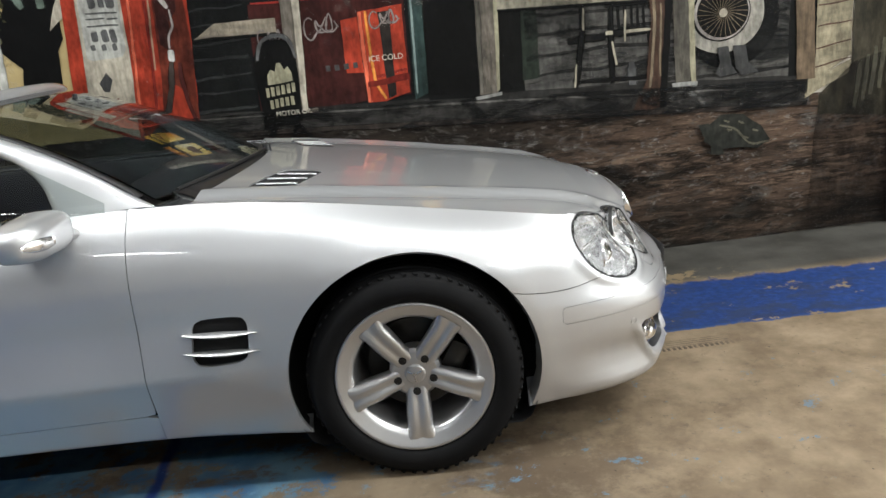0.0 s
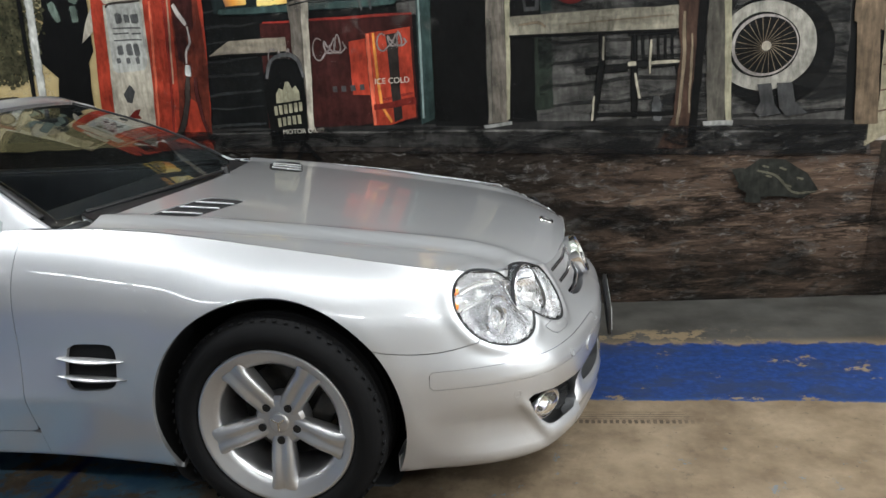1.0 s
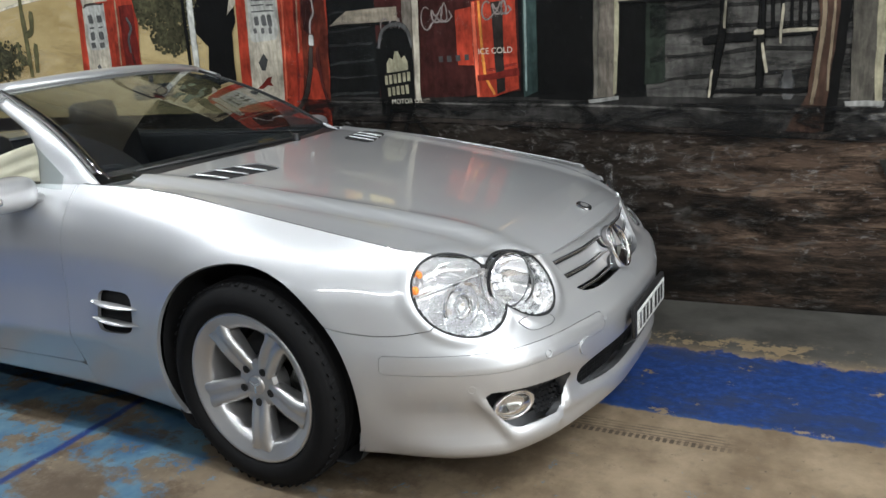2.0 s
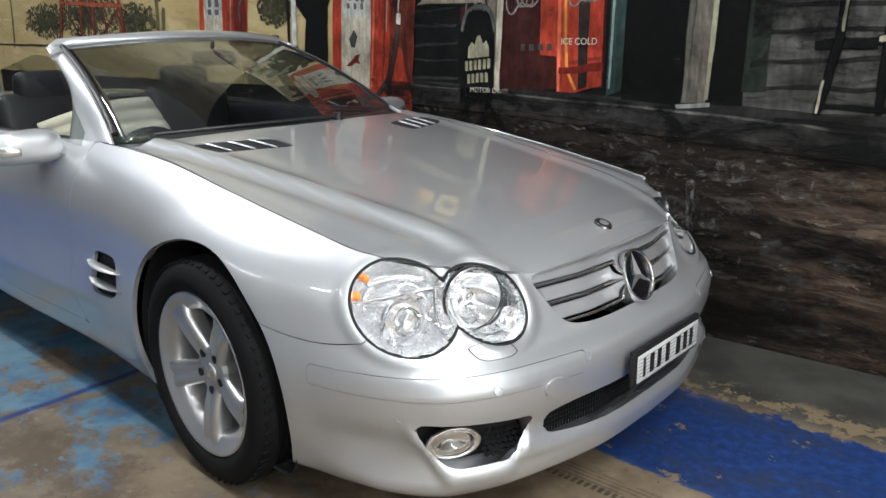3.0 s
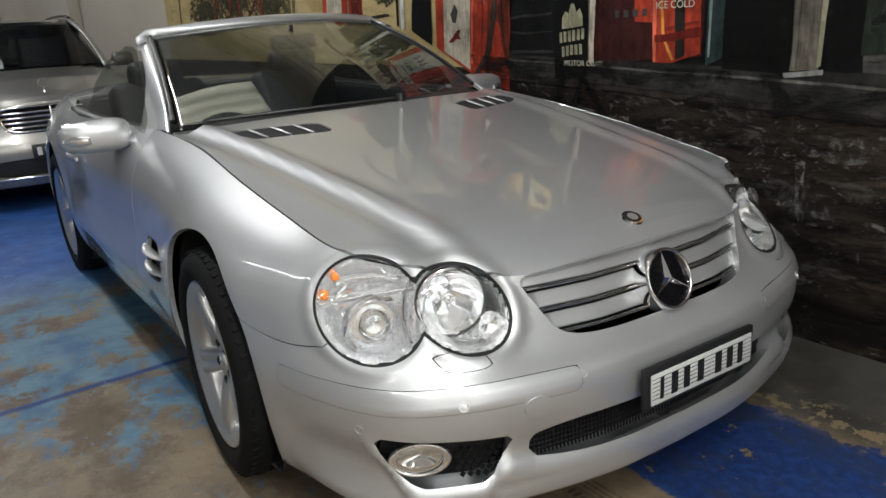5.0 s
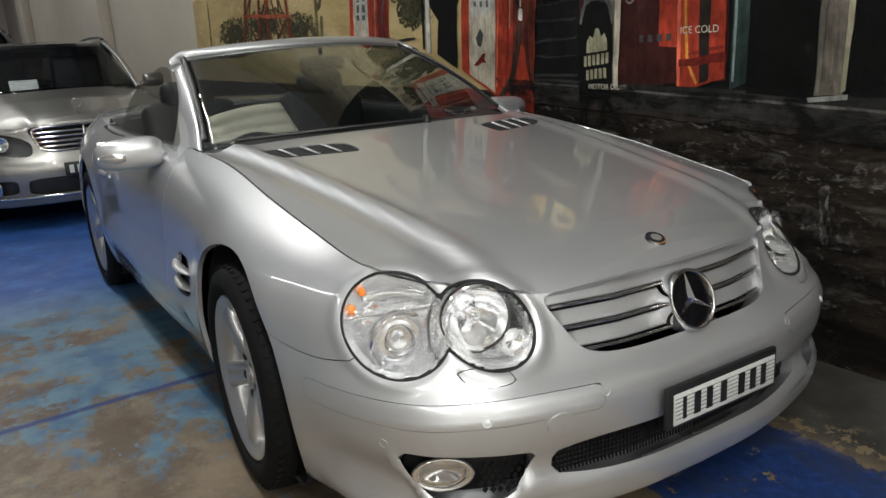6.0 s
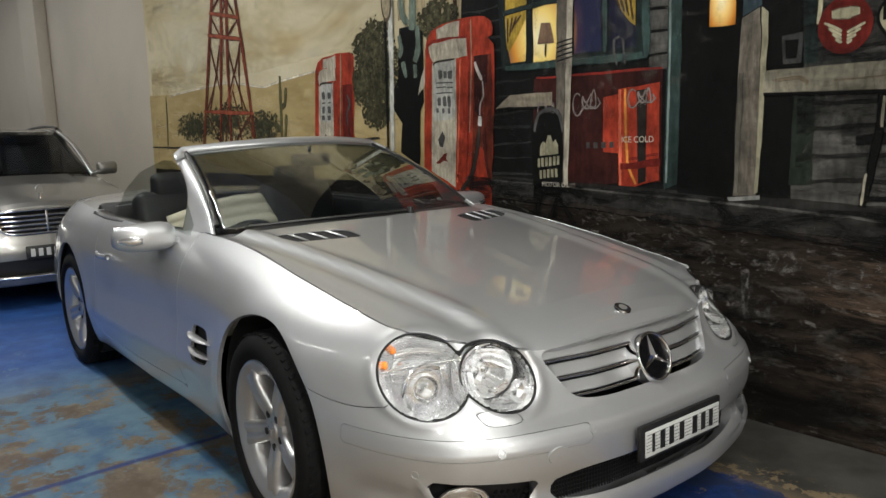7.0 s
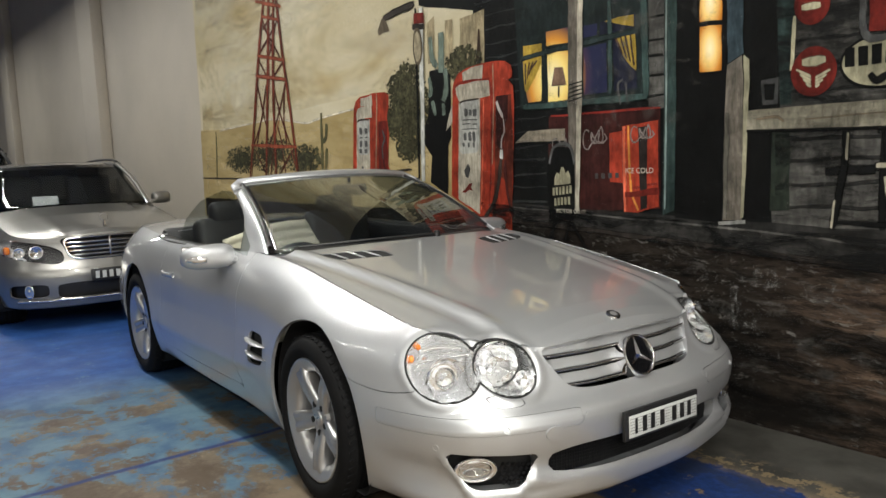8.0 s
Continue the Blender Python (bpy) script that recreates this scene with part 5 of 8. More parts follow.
M_PANE_B = glow_pigment("pane_glow", PANE_B, 0.085, 0.17, ((0.0, (0.95, 0.85, 0.58)), (0.4, (0.90, 0.62, 0.22)), (0.75, (0.60, 0.22, 0.03)), (1.0, (0.16, 0.05, 0.01))))
M_EARTH = ground_pigment()
mural = tagged(new("mural"), "flat painted wall mural of a desert filling station", "mural")
mural.matrix_basis = SKEW
LEVEL = 0.0011


coats = [0]


def wall_y(layer, wall=0):
    """The place of a coat of paint; each later one lies a hair above the last."""
    coats[0] = (coats[0] + 1) % 45
    return (WALL_Y - 0.003 if wall == 0 else WALL_Y - 0.093) - LEVEL * layer - 0.00002 * coats[0]


# stretch of the mural along the wall, fitted to the camera's view
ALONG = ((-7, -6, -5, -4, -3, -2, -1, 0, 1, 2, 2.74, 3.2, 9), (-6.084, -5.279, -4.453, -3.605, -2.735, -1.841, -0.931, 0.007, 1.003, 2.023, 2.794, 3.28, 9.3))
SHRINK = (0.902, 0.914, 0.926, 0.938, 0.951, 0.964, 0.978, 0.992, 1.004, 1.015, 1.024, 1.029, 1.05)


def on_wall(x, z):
    """From traced mural points to metres along the wall and height, shifted to fit the camera's view."""
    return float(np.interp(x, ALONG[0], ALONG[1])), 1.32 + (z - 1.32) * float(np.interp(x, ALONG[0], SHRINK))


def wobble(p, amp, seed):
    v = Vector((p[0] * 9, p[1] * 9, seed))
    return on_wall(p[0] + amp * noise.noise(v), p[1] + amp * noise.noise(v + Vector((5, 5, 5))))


def paint(name, pts, mat, layer, parent=None, wob=0.007, wall=0, soft=True):
    """A brushed shape with slightly uneven edges, flat on the wall."""
    out = []
    for a, b in zip(pts, pts[1:] + pts[:1]):
        n = max(1, int(math.hypot(b[0] - a[0], b[1] - a[1]) / 0.05))
        for k in range(n):
            t = k / n
            out.append(wobble((a[0] + (b[0] - a[0]) * t, a[1] + (b[1] - a[1]) * t), wob, layer))
    y = wall_y(layer, wall)
    bm = bmesh.new()
    face = bm.faces.new([bm.verts.new((x, y, z)) for x, z in out])
    area = face.calc_area()
    thick = min(0.016, 0.22 * area / max(0.01, face.calc_perimeter() / 2))
    value = bm.verts.layers.float.new("rim")
    if soft:
        bmesh.ops.inset_region(bm, faces=[face], thickness=thick, use_even_offset=False)
    inner = set(face.verts)
    for v in bm.verts:
        v[value] = 1.0 if v in inner else 0.0
    if soft:
        bmesh.ops.inset_region(bm, faces=[face], thickness=min(0.045, 0.2 * area / max(0.01, face.calc_perimeter() / 2)), use_even_offset=False)
    core = set(face.verts)
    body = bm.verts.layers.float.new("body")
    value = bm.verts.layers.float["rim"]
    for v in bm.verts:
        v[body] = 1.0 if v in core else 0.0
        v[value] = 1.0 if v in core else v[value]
    me = bpy.data.meshes.new(name)
    bm.to_mesh(me)
    bm.free()
    me.materials.append(mat)
    ob = new(name, me)
    ob.parent = parent or mural
    return ob


def strip_mesh(name, V, F, mat, parent):
    """A mesh of ribbons four points wide, dry along both rims."""
    ob = obj(name, V, F, mat, parent, smooth=False)
    a = ob.data.attributes.new("rim", "FLOAT", "POINT")
    a.data.foreach_set("value", [1.0 if k % 4 in (1, 2) else 0.0 for k in range(len(V))])
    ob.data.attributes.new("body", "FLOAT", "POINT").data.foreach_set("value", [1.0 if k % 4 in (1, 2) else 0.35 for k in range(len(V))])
    return ob


def ribbon(pts, width, layer, wob=0.006, taper=0.25):
    n = max(6, 8 * (len(pts) - 1))
    C = curve(pts, np.linspace(0, len(pts) - 1, n))
    T = np.gradient(C, axis=0)
    V = []
    for i, (c, t) in enumerate(zip(C, T)):
        t = t / max(1e-9, np.linalg.norm(t))
        k = i / (n - 1)
        w = width / 2 * (1 - taper * abs(2 * k - 1) ** 4) * (1 + 0.25 * noise.noise(Vector((c[0] * 12, c[1] * 12, layer))))
        for s in (1.25, 0.45, -0.45, -1.25):
            V.append(wobble((c[0] - t[1] * w * s, c[1] + t[0] * w * s), wob, layer))
    return V, [(4 * i + k, 4 * i + k + 1, 4 * i + k + 5, 4 * i + k + 4) for i in range(n - 1) for k in range(3)]


def stroke(name, pts, width, mat, layer, parent=None, wall=0):
    V, F = ribbon(pts, width, layer)
    y = wall_y(layer, wall)
    return strip_mesh(name, [(x, y, z) for x, z in V], F, mat, parent or mural)


def disc(name, c, a, b, mat, layer, parent=None, wall=0):
    pts = [(c[0] + a * math.cos(2 * math.pi * k / 44), c[1] + b * math.sin(2 * math.pi * k / 44)) for k in range(44)]
    return paint(name, pts, mat, layer, parent, 0.004, wall)


def bars(name, rects, mat, layer, parent=None, wall=0):
    for x, z, w, h in rects:
        paint(name, [(x - w / 2, z - h / 2), (x + w / 2, z - h / 2), (x + w / 2, z + h / 2), (x - w / 2, z + h / 2)], mat, layer, parent, 0.004, wall)


def boards(name, x0, x1, z0, z1, step, mat, layer):
    """Dark joints between painted boards, joined as one layer of brushwork."""
    V, F = [], []
    z = z0
    while z < z1:
        v, f = ribbon([(x0, z), (x0 + (x1 - x0) / 3, z + random.uniform(-0.01, 0.01)), (x0 + (x1 - x0) / 1.5, z), (x1, z + 0.005)], random.uniform(0.010, 0.020), layer, 0.012)
        n = len(V)
        V += v
        F += [tuple(i + n for i in q) for q in f]
        z += step * random.uniform(0.9, 1.1)
    y = wall_y(layer)
    tagged(strip_mesh(name, [(x, y, q) for x, q in V], F, mat, mural), kind="stuff")


def foliage(name, c, a, b, count, layer):
    """A painted crown of many small leaf dabs over a dark uneven core."""
    core = [(c[0] + a * q * math.cos(t), c[1] + b * q * math.sin(t)) for t, q in ((2 * math.pi * k / 26, random.uniform(0.35, 0.72)) for k in range(26))]
    paint(name + "_core", core, M_CROWN, layer, wob=0.02)
    layer += 0.5
    count *= 6
    V, F = [], []
    for k in range(count):
        r, t = math.sqrt(random.random()), random.uniform(0, 2 * math.pi)
        x, z = c[0] + a * r * math.cos(t) * random.uniform(0.8, 1.1), c[1] + b * r * math.sin(t) * random.uniform(0.8, 1.1)
        s, ang = random.uniform(0.008, 0.022), random.uniform(0, 6.28)
        n = len(V)
        y = wall_y(layer) - 0.0004 * random.random()
        for j in range(5):
            q = ang + j * 2 * math.pi / 5
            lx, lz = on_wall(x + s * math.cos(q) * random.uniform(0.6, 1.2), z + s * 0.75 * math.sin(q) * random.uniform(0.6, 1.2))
            V.append((lx, y, lz))
        F.append(tuple(range(n, n + 5)))
    ob = tagged(obj(name, V, F, M_LEAF, mural, smooth=False), kind="stuff")
    ob.data.attributes.new("rim", "FLOAT", "POINT").data.foreach_set("value", [random.choice((0.55, 0.8, 1.0)) for k in V])
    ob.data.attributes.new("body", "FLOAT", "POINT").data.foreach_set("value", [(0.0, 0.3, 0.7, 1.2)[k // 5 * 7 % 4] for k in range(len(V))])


def swirl(x0, x1, z, h, turns, layer, parent):
    """A plain looping flourish in place of a trade name: one open arc, then a run of small loops and a tail."""
    L, r = x1 - x0, h * 0.30
    pts = [(x0 + 0.17 * L + 0.17 * L * math.cos(a), z + 0.55 * h * math.sin(a)) for a in np.linspace(0.9, 5.2, 9)]
    n = int(turns * 8)
    for k in range(n + 1):
        a = 2 * math.pi * turns * k / n
        pts.append((x0 + 0.38 * L + 0.55 * L * k / n + 0.8 * r * math.sin(a), z - 0.25 * h + r * (1 - math.cos(a)) * (1.0 + 0.5 * math.sin(1.7 * a))))
    pts.append((x1 + 0.04 * L, z - 0.05 * h))
    return stroke("cooler_flourish", pts, 0.009, M_FADED, layer, parent)


def glaze(name, color, lo, hi, top, scale, stretch, seed=0.0, detail=12):
    """A thin broken wash of one colour that leaves what lies beneath showing."""
    m = bpy.data.materials.new("mural_" + name)
    m.use_nodes = True
    n, l = m.node_tree.nodes, m.node_tree.links
    b = n["Principled BSDF"]
    b.inputs["Base Color"].default_value = (*color, 1)
    b.inputs["Roughness"].default_value = 0.6
    b.inputs["Specular IOR Level"].default_value = 0.12
    tc, mp = n.new("ShaderNodeTexCoord"), n.new("ShaderNodeMapping")
    mp.inputs["Scale"].default_value, mp.inputs["Location"].default_value = stretch, (seed, 0, seed)
    l.new(tc.outputs["Object"], mp.inputs[0])
    t, big = n.new("ShaderNodeTexNoise"), n.new("ShaderNodeTexNoise")
    t.inputs["Scale"].default_value, t.inputs["Detail"].default_value, t.inputs["Roughness"].default_value = scale, detail, 0.72
    t.inputs["Distortion"].default_value = 0.6
    big.inputs["Scale"].default_value, big.inputs["Detail"].default_value = 1.3, 3
    l.new(mp.outputs[0], t.inputs["Vector"])
    l.new(mp.outputs[0], big.inputs["Vector"])
    add = n.new("ShaderNodeMath")
    add.operation = "MULTIPLY_ADD"
    add.inputs[1].default_value = 0.5
    l.new(big.outputs["Fac"], add.inputs[0])
    l.new(t.outputs["Fac"], add.inputs[2])
    r = n.new("ShaderNodeMapRange")
    for key, v in (("From Min", lo + 0.25), ("From Max", hi + 0.25), ("To Max", top)):
        r.inputs[key].default_value = v
    l.new(add.outputs[0], r.inputs["Value"])
    l.new(r.outputs[0], b.inputs["Alpha"])
    return m


def lettering(text, x, z, size, mat, layer, parent):
    cu = bpy.data.curves.new("lettering", "FONT")
    cu.body, cu.size, cu.align_x, cu.align_y = text, size, "CENTER", "CENTER"
    cu.materials.append(mat)
    ob = new("lettering", cu)
    ob.parent = parent
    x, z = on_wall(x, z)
    ob.location, ob.rotation_euler = (x, wall_y(layer), z), (radians(90), 0, 0)
    return ob


# plain underlayers: sky, house shade, earth
paint("painted_sky", [(-6.95, 0.5), (-6.85, 6.0), (-1.3, 6.0), (-1.3, 0.5)], M_SKY, 0, soft=False)
paint("painted_earth", [(-6.95, -0.15), (-6.95, 0.95), (-1.4, 0.95), (0.15, 0.885), (1.1, 0.84), (1.9, 0.80), (2.74, 0.80), (2.74, 0.035)], M_EARTH, 3, soft=False)
paint("painted_earth", [(2.74, 0.035), (2.74, 0.42), (9.0, 0.42), (9.0, 0.06)], M_EARTH, 3, wall=1, soft=False)
paint("painted_backdrop", [(2.74, 0.40), (2.74, 6.0), (9.0, 6.0), (9.0, 0.40)], M_OLIVE, 0, wall=1, soft=False)
group = {}
for key, name in (("tower", "painted_wind_tower"), ("far_pump", "painted_far_pump"), ("pump", "painted_pump"), ("cactus", "painted_cactus"), ("lamp", "painted_street_lamp"),
                  ("saguaro", "painted_saguaro"), ("pole", "painted_pole"), ("window", "painted_window"), ("cooler", "painted_cooler"), ("postl", "painted_porch_post"),
                  ("sign", "painted_oil_sign"), ("signs", "painted_wall_signs"), ("chair", "painted_chair"), ("trunk", "painted_tree_trunk"), ("spare", "painted_spare_wheel"),
                  ("turtle", "painted_turtle"), ("tank", "painted_tank")):
    group[key] = new(name)
    group[key].parent = mural
hill = [(-7.0, 0.9)] + [(-6.948, 1.785), (-6.035, 1.75), (-5.436, 1.78), (-4.755, 1.793), (-4.374, 1.751), (-3.973, 1.704), (-3.78, 1.724), (-3.419, 1.751), (-2.933, 1.764), (-2.194, 1.699)] + [(-1.5, 1.75), (-1.5, 0.6), (-7.0, 0.6)]
paint("painted_hill", hill, M_SAND, 1)
stroke("painted_ridge", [(-6.301, 1.748), (-5.437, 1.773), (-4.757, 1.784), (-4.375, 1.746), (-3.974, 1.702), (-3.781, 1.717), (-3.42, 1.745), (-3.049, 1.763)], 0.018, M_CREAM, 2)
stroke("painted_cactus", [(-6.411, 1.743), (-6.432, 1.498), (-6.486, 1.167)], 0.035, M_GREENB, 3)
foliage("painted_bush", (-5.634, 1.401), 0.50, 0.15, 110, 3)
foliage("painted_bush", (-4.076, 1.356), 0.36, 0.15, 90, 3)
foliage("painted_bush", (-4.824, 1.423), 0.55, 0.19, 120, 3)
stroke("tower_leg", [(-4.755, 3.036), (-4.995, 2.453), (-5.143, 2.027), (-5.432, 1.193)], 0.042, M_RUST, 4, parent=group["tower"])
stroke("tower_leg", [(-4.489, 2.911), (-4.414, 2.36), (-4.347, 1.997), (-4.224, 1.227)], 0.042, M_RUST, 4, parent=group["tower"])
stroke("tower_leg", [(-4.651, 3.016), (-4.806, 2.195), (-5.001, 1.202)], 0.042, M_RUST, 4, parent=group["tower"])
stroke("tower_leg", [(-4.541, 2.994), (-4.678, 2.143), (-4.748, 1.221)], 0.042, M_RUST, 4, parent=group["tower"])
stroke("tower_bar", [(-4.989, 2.991), (-4.386, 2.833)], 0.034, M_RUSTL, 5, parent=group["tower"])
stroke("tower_bar", [(-4.841, 2.818), (-4.472, 2.722)], 0.034, M_RUSTL, 5, parent=group["tower"])
stroke("tower_bar", [(-5.031, 2.454), (-4.386, 2.33)], 0.034, M_RUSTL, 5, parent=group["tower"])
stroke("tower_bar", [(-5.107, 2.259), (-4.361, 2.14)], 0.034, M_RUSTL, 5, parent=group["tower"])
stroke("tower_bar", [(-5.352, 1.547), (-4.217, 1.486)], 0.034, M_RUSTL, 5, parent=group["tower"])
stroke("tower_brace", [(-4.889, 2.771), (-4.602, 2.498), (-4.462, 2.347)], 0.027, M_RUSTD, 4, parent=group["tower"])
stroke("tower_brace", [(-4.483, 2.715), (-4.775, 2.56), (-4.996, 2.449)], 0.027, M_RUSTD, 4, parent=group["tower"])
stroke("tower_brace", [(-4.839, 2.686), (-4.57, 2.813)], 0.027, M_RUSTD, 4, parent=group["tower"])
stroke("tower_brace", [(-4.844, 2.803), (-4.71, 2.57), (-4.62, 2.386)], 0.027, M_RUSTD, 4, parent=group["tower"])
stroke("tower_brace", [(-4.523, 2.693), (-4.661, 2.487), (-4.762, 2.404)], 0.027, M_RUSTD, 4, parent=group["tower"])
stroke("tower_brace", [(-5.002, 2.414), (-4.818, 2.216)], 0.027, M_RUSTD, 4, parent=group["tower"])
stroke("tower_brace", [(-4.397, 2.32), (-4.659, 2.199)], 0.027, M_RUSTD, 4, parent=group["tower"])
stroke("tower_brace", [(-5.097, 2.225), (-4.973, 1.892), (-4.914, 1.728)], 0.027, M_RUSTD, 4, parent=group["tower"])
stroke("tower_brace", [(-4.38, 2.131), (-4.56, 1.862), (-4.934, 1.426)], 0.027, M_RUSTD, 4, parent=group["tower"])
stroke("tower_brace", [(-4.665, 2.103), (-4.563, 1.843), (-4.361, 1.506)], 0.027, M_RUSTD, 4, parent=group["tower"])
stroke("tower_brace", [(-4.845, 2.14), (-5.012, 1.814), (-5.271, 1.54)], 0.027, M_RUSTD, 4, parent=group["tower"])
stroke("tower_brace", [(-4.406, 2.115), (-4.471, 1.779), (-4.438, 1.509)], 0.027, M_RUSTD, 4, parent=group["tower"])
stroke("tower_brace", [(-5.252, 1.497), (-4.995, 1.243)], 0.027, M_RUSTD, 4, parent=group["tower"])
stroke("tower_brace", [(-4.765, 1.481), (-4.881, 1.222)], 0.027, M_RUSTD, 4, parent=group["tower"])
stroke("tower_brace", [(-4.55, 1.474), (-4.508, 1.229)], 0.027, M_RUSTD, 4, parent=group["tower"])
stroke("tower_brace", [(-4.3, 1.466), (-4.66, 1.221)], 0.027, M_RUSTD, 4, parent=group["tower"])
stroke("tower_brace", [(-5.012, 1.814), (-5.189, 1.547)], 0.027, M_RUSTD, 4, parent=group["tower"])
stroke("tower_brace", [(-4.631, 1.712), (-4.544, 1.513)], 0.027, M_RUSTD, 4, parent=group["tower"])
for pts in ([(-4.725, 3.03), (-4.96, 2.45), (-5.105, 2.025), (-5.392, 1.195)], [(-4.46, 2.91), (-4.388, 2.36), (-4.318, 1.995), (-4.196, 1.225)],
            [(-4.625, 3.01), (-4.778, 2.195), (-4.972, 1.20)], [(-4.515, 2.99), (-4.65, 2.14), (-4.72, 1.22)]):
    stroke("tower_shade", pts, 0.018, M_RUSTD, 4.5, parent=group["tower"])
stroke("tower_light", [(-4.731, 2.592), (-4.764, 2.034)], 0.014, M_RUSTL, 5, parent=group["tower"])
stroke("tower_light", [(-4.572, 1.786), (-4.758, 1.521)], 0.014, M_RUSTL, 5, parent=group["tower"])
stroke("tower_light", [(-4.329, 1.995), (-4.25, 1.502)], 0.014, M_RUSTL, 5, parent=group["tower"])
stroke("tower_light", [(-4.344, 1.467), (-4.242, 1.256)], 0.014, M_RUSTL, 5, parent=group["tower"])
stroke("painted_fence", [(-6.996, 1.197), (-5.413, 1.182)], 0.018, M_DARKB, 3)
stroke("painted_fence", [(-2.536, 1.234), (-2.231, 1.246)], 0.018, M_DARKB, 3)
stroke("cactus_arm", [(-3.672, 1.772), (-3.704, 1.233)], 0.045, M_GREENB, 3, parent=group["cactus"])
stroke("cactus_arm", [(-3.577, 1.67), (-3.61, 1.549), (-3.678, 1.516)], 0.045, M_GREENB, 3, parent=group["cactus"])
stroke("cactus_arm", [(-3.793, 1.479), (-3.781, 1.356), (-3.711, 1.329)], 0.045, M_GREENB, 3, parent=group["cactus"])
stroke("cactus_arm", [(-3.595, 1.455), (-3.637, 1.259)], 0.045, M_GREENB, 3, parent=group["cactus"])
paint("pump_body", [(-3.139, 1.228), (-3.074, 1.762), (-3.031, 1.82), (-2.954, 1.848), (-2.763, 1.864), (-2.568, 1.859), (-2.52, 1.827), (-2.522, 1.737), (-2.553, 1.674), (-2.535, 1.524), (-2.569, 1.291), (-2.527, 1.19)], M_RED, 4, parent=group["far_pump"])
paint("pump_top", [(-2.951, 1.774), (-2.944, 1.839), (-2.764, 1.854), (-2.766, 1.764)], M_CREAM, 5, parent=group["far_pump"])
paint("pump_hood", [(-3.036, 1.706), (-3.009, 1.757), (-2.944, 1.77), (-2.779, 1.767), (-2.782, 1.672), (-2.912, 1.674), (-3.021, 1.649)], M_CREAM, 5, parent=group["far_pump"])
paint("pump_face", [(-3.028, 1.65), (-2.817, 1.664), (-2.847, 1.226), (-3.073, 1.228)], M_CREAM, 5, parent=group["far_pump"])
paint("pump_label", [(-3.014, 1.642), (-2.984, 1.661), (-2.824, 1.658), (-2.843, 1.4), (-2.873, 1.38), (-3.021, 1.381)], M_WHITEG, 6, parent=group["far_pump"])
stroke("label_rim", [(-3.014, 1.645), (-2.977, 1.664), (-2.824, 1.661)], 0.014, M_DARKB, 7, parent=group["far_pump"])
stroke("pump_edge", [(-2.691, 1.857), (-2.695, 1.751), (-2.726, 1.499), (-2.759, 1.225)], 0.016, M_PEACH, 6, parent=group["far_pump"])
paint("pump_side", [(-2.686, 1.632), (-2.556, 1.637), (-2.575, 1.224), (-2.712, 1.225)], M_REDD, 5, parent=group["far_pump"])
stroke("pump_nozzle", [(-2.628, 1.562), (-2.602, 1.493), (-2.64, 1.428), (-2.642, 1.343)], 0.022, M_GREYD, 6, parent=group["far_pump"])
stroke("pump_hose", [(-2.635, 1.343), (-2.606, 1.241), (-2.55, 1.19)], 0.022, M_MAROON, 6, parent=group["far_pump"])
stroke("pump_mark", [(-2.986, 1.573), (-2.94, 1.575)], 0.05, M_GREYD, 7, parent=group["far_pump"])
stroke("pump_mark", [(-2.902, 1.569), (-2.857, 1.57)], 0.05, M_GREYD, 7, parent=group["far_pump"])
stroke("pump_mark", [(-2.992, 1.521), (-2.945, 1.522)], 0.01, M_GREYD, 7, parent=group["far_pump"])
stroke("pump_mark", [(-2.907, 1.517), (-2.862, 1.519)], 0.01, M_GREYD, 7, parent=group["far_pump"])
stroke("pump_mark", [(-2.997, 1.468), (-2.951, 1.47)], 0.05, M_GREYD, 7, parent=group["far_pump"])
stroke("pump_mark", [(-2.913, 1.465), (-2.868, 1.467)], 0.05, M_GREYD, 7, parent=group["far_pump"])
stroke("pump_mark", [(-3.003, 1.408), (-2.957, 1.411)], 0.035, M_GREYD, 7, parent=group["far_pump"])
stroke("pump_mark", [(-2.919, 1.406), (-2.874, 1.408)], 0.035, M_GREYD, 7, parent=group["far_pump"])
stroke("pump_mark", [(-2.974, 1.28), (-2.956, 1.253)], 0.03, M_GREYD, 7, parent=group["far_pump"])
for cx, cz, a, b, n in ((-2.36, 1.86, 0.17, 0.14, 80), (-2.22, 1.68, 0.15, 0.17, 70), (-2.47, 1.62, 0.12, 0.13, 50), (-2.26, 1.42, 0.18, 0.11, 60)):
    foliage("painted_tree", (cx, cz), a, b, n, 3)
stroke("cactus_arm", [(-2.279, 2.052), (-2.277, 1.843)], 0.03, M_GREENB, 3, parent=group["cactus"])
stroke("cactus_arm", [(-2.336, 1.978), (-2.326, 1.878)], 0.03, M_GREENB, 3, parent=group["cactus"])
stroke("cactus_arm", [(-2.222, 1.977), (-2.255, 1.875)], 0.03, M_GREENB, 3, parent=group["cactus"])
stroke("street_lamp_arm", [(-2.106, 2.448), (-2.31, 2.434), (-2.544, 2.414)], 0.05, M_DARKB, 4, parent=group["lamp"])
paint("street_lamp_head", [(-2.561, 2.417), (-2.505, 2.393), (-2.453, 2.304), (-2.554, 2.31), (-2.617, 2.294), (-2.627, 2.339)], M_BROWNG, 4, parent=group["lamp"])
paint("painted_house", [(-1.42, 0.8), (-1.42, 6.0), (2.32, 6.0), (2.32, 0.85)], M_HOUSE, 2)
paint("painted_roof_edge", [(-2.05, 2.42), (-1.42, 2.28), (-1.42, 6.0), (-2.05, 6.0)], M_HOUSE, 2)
boards("board_joint", -1.40, -0.75, 0.95, 2.9, 0.085, M_HOUSEL, 3)
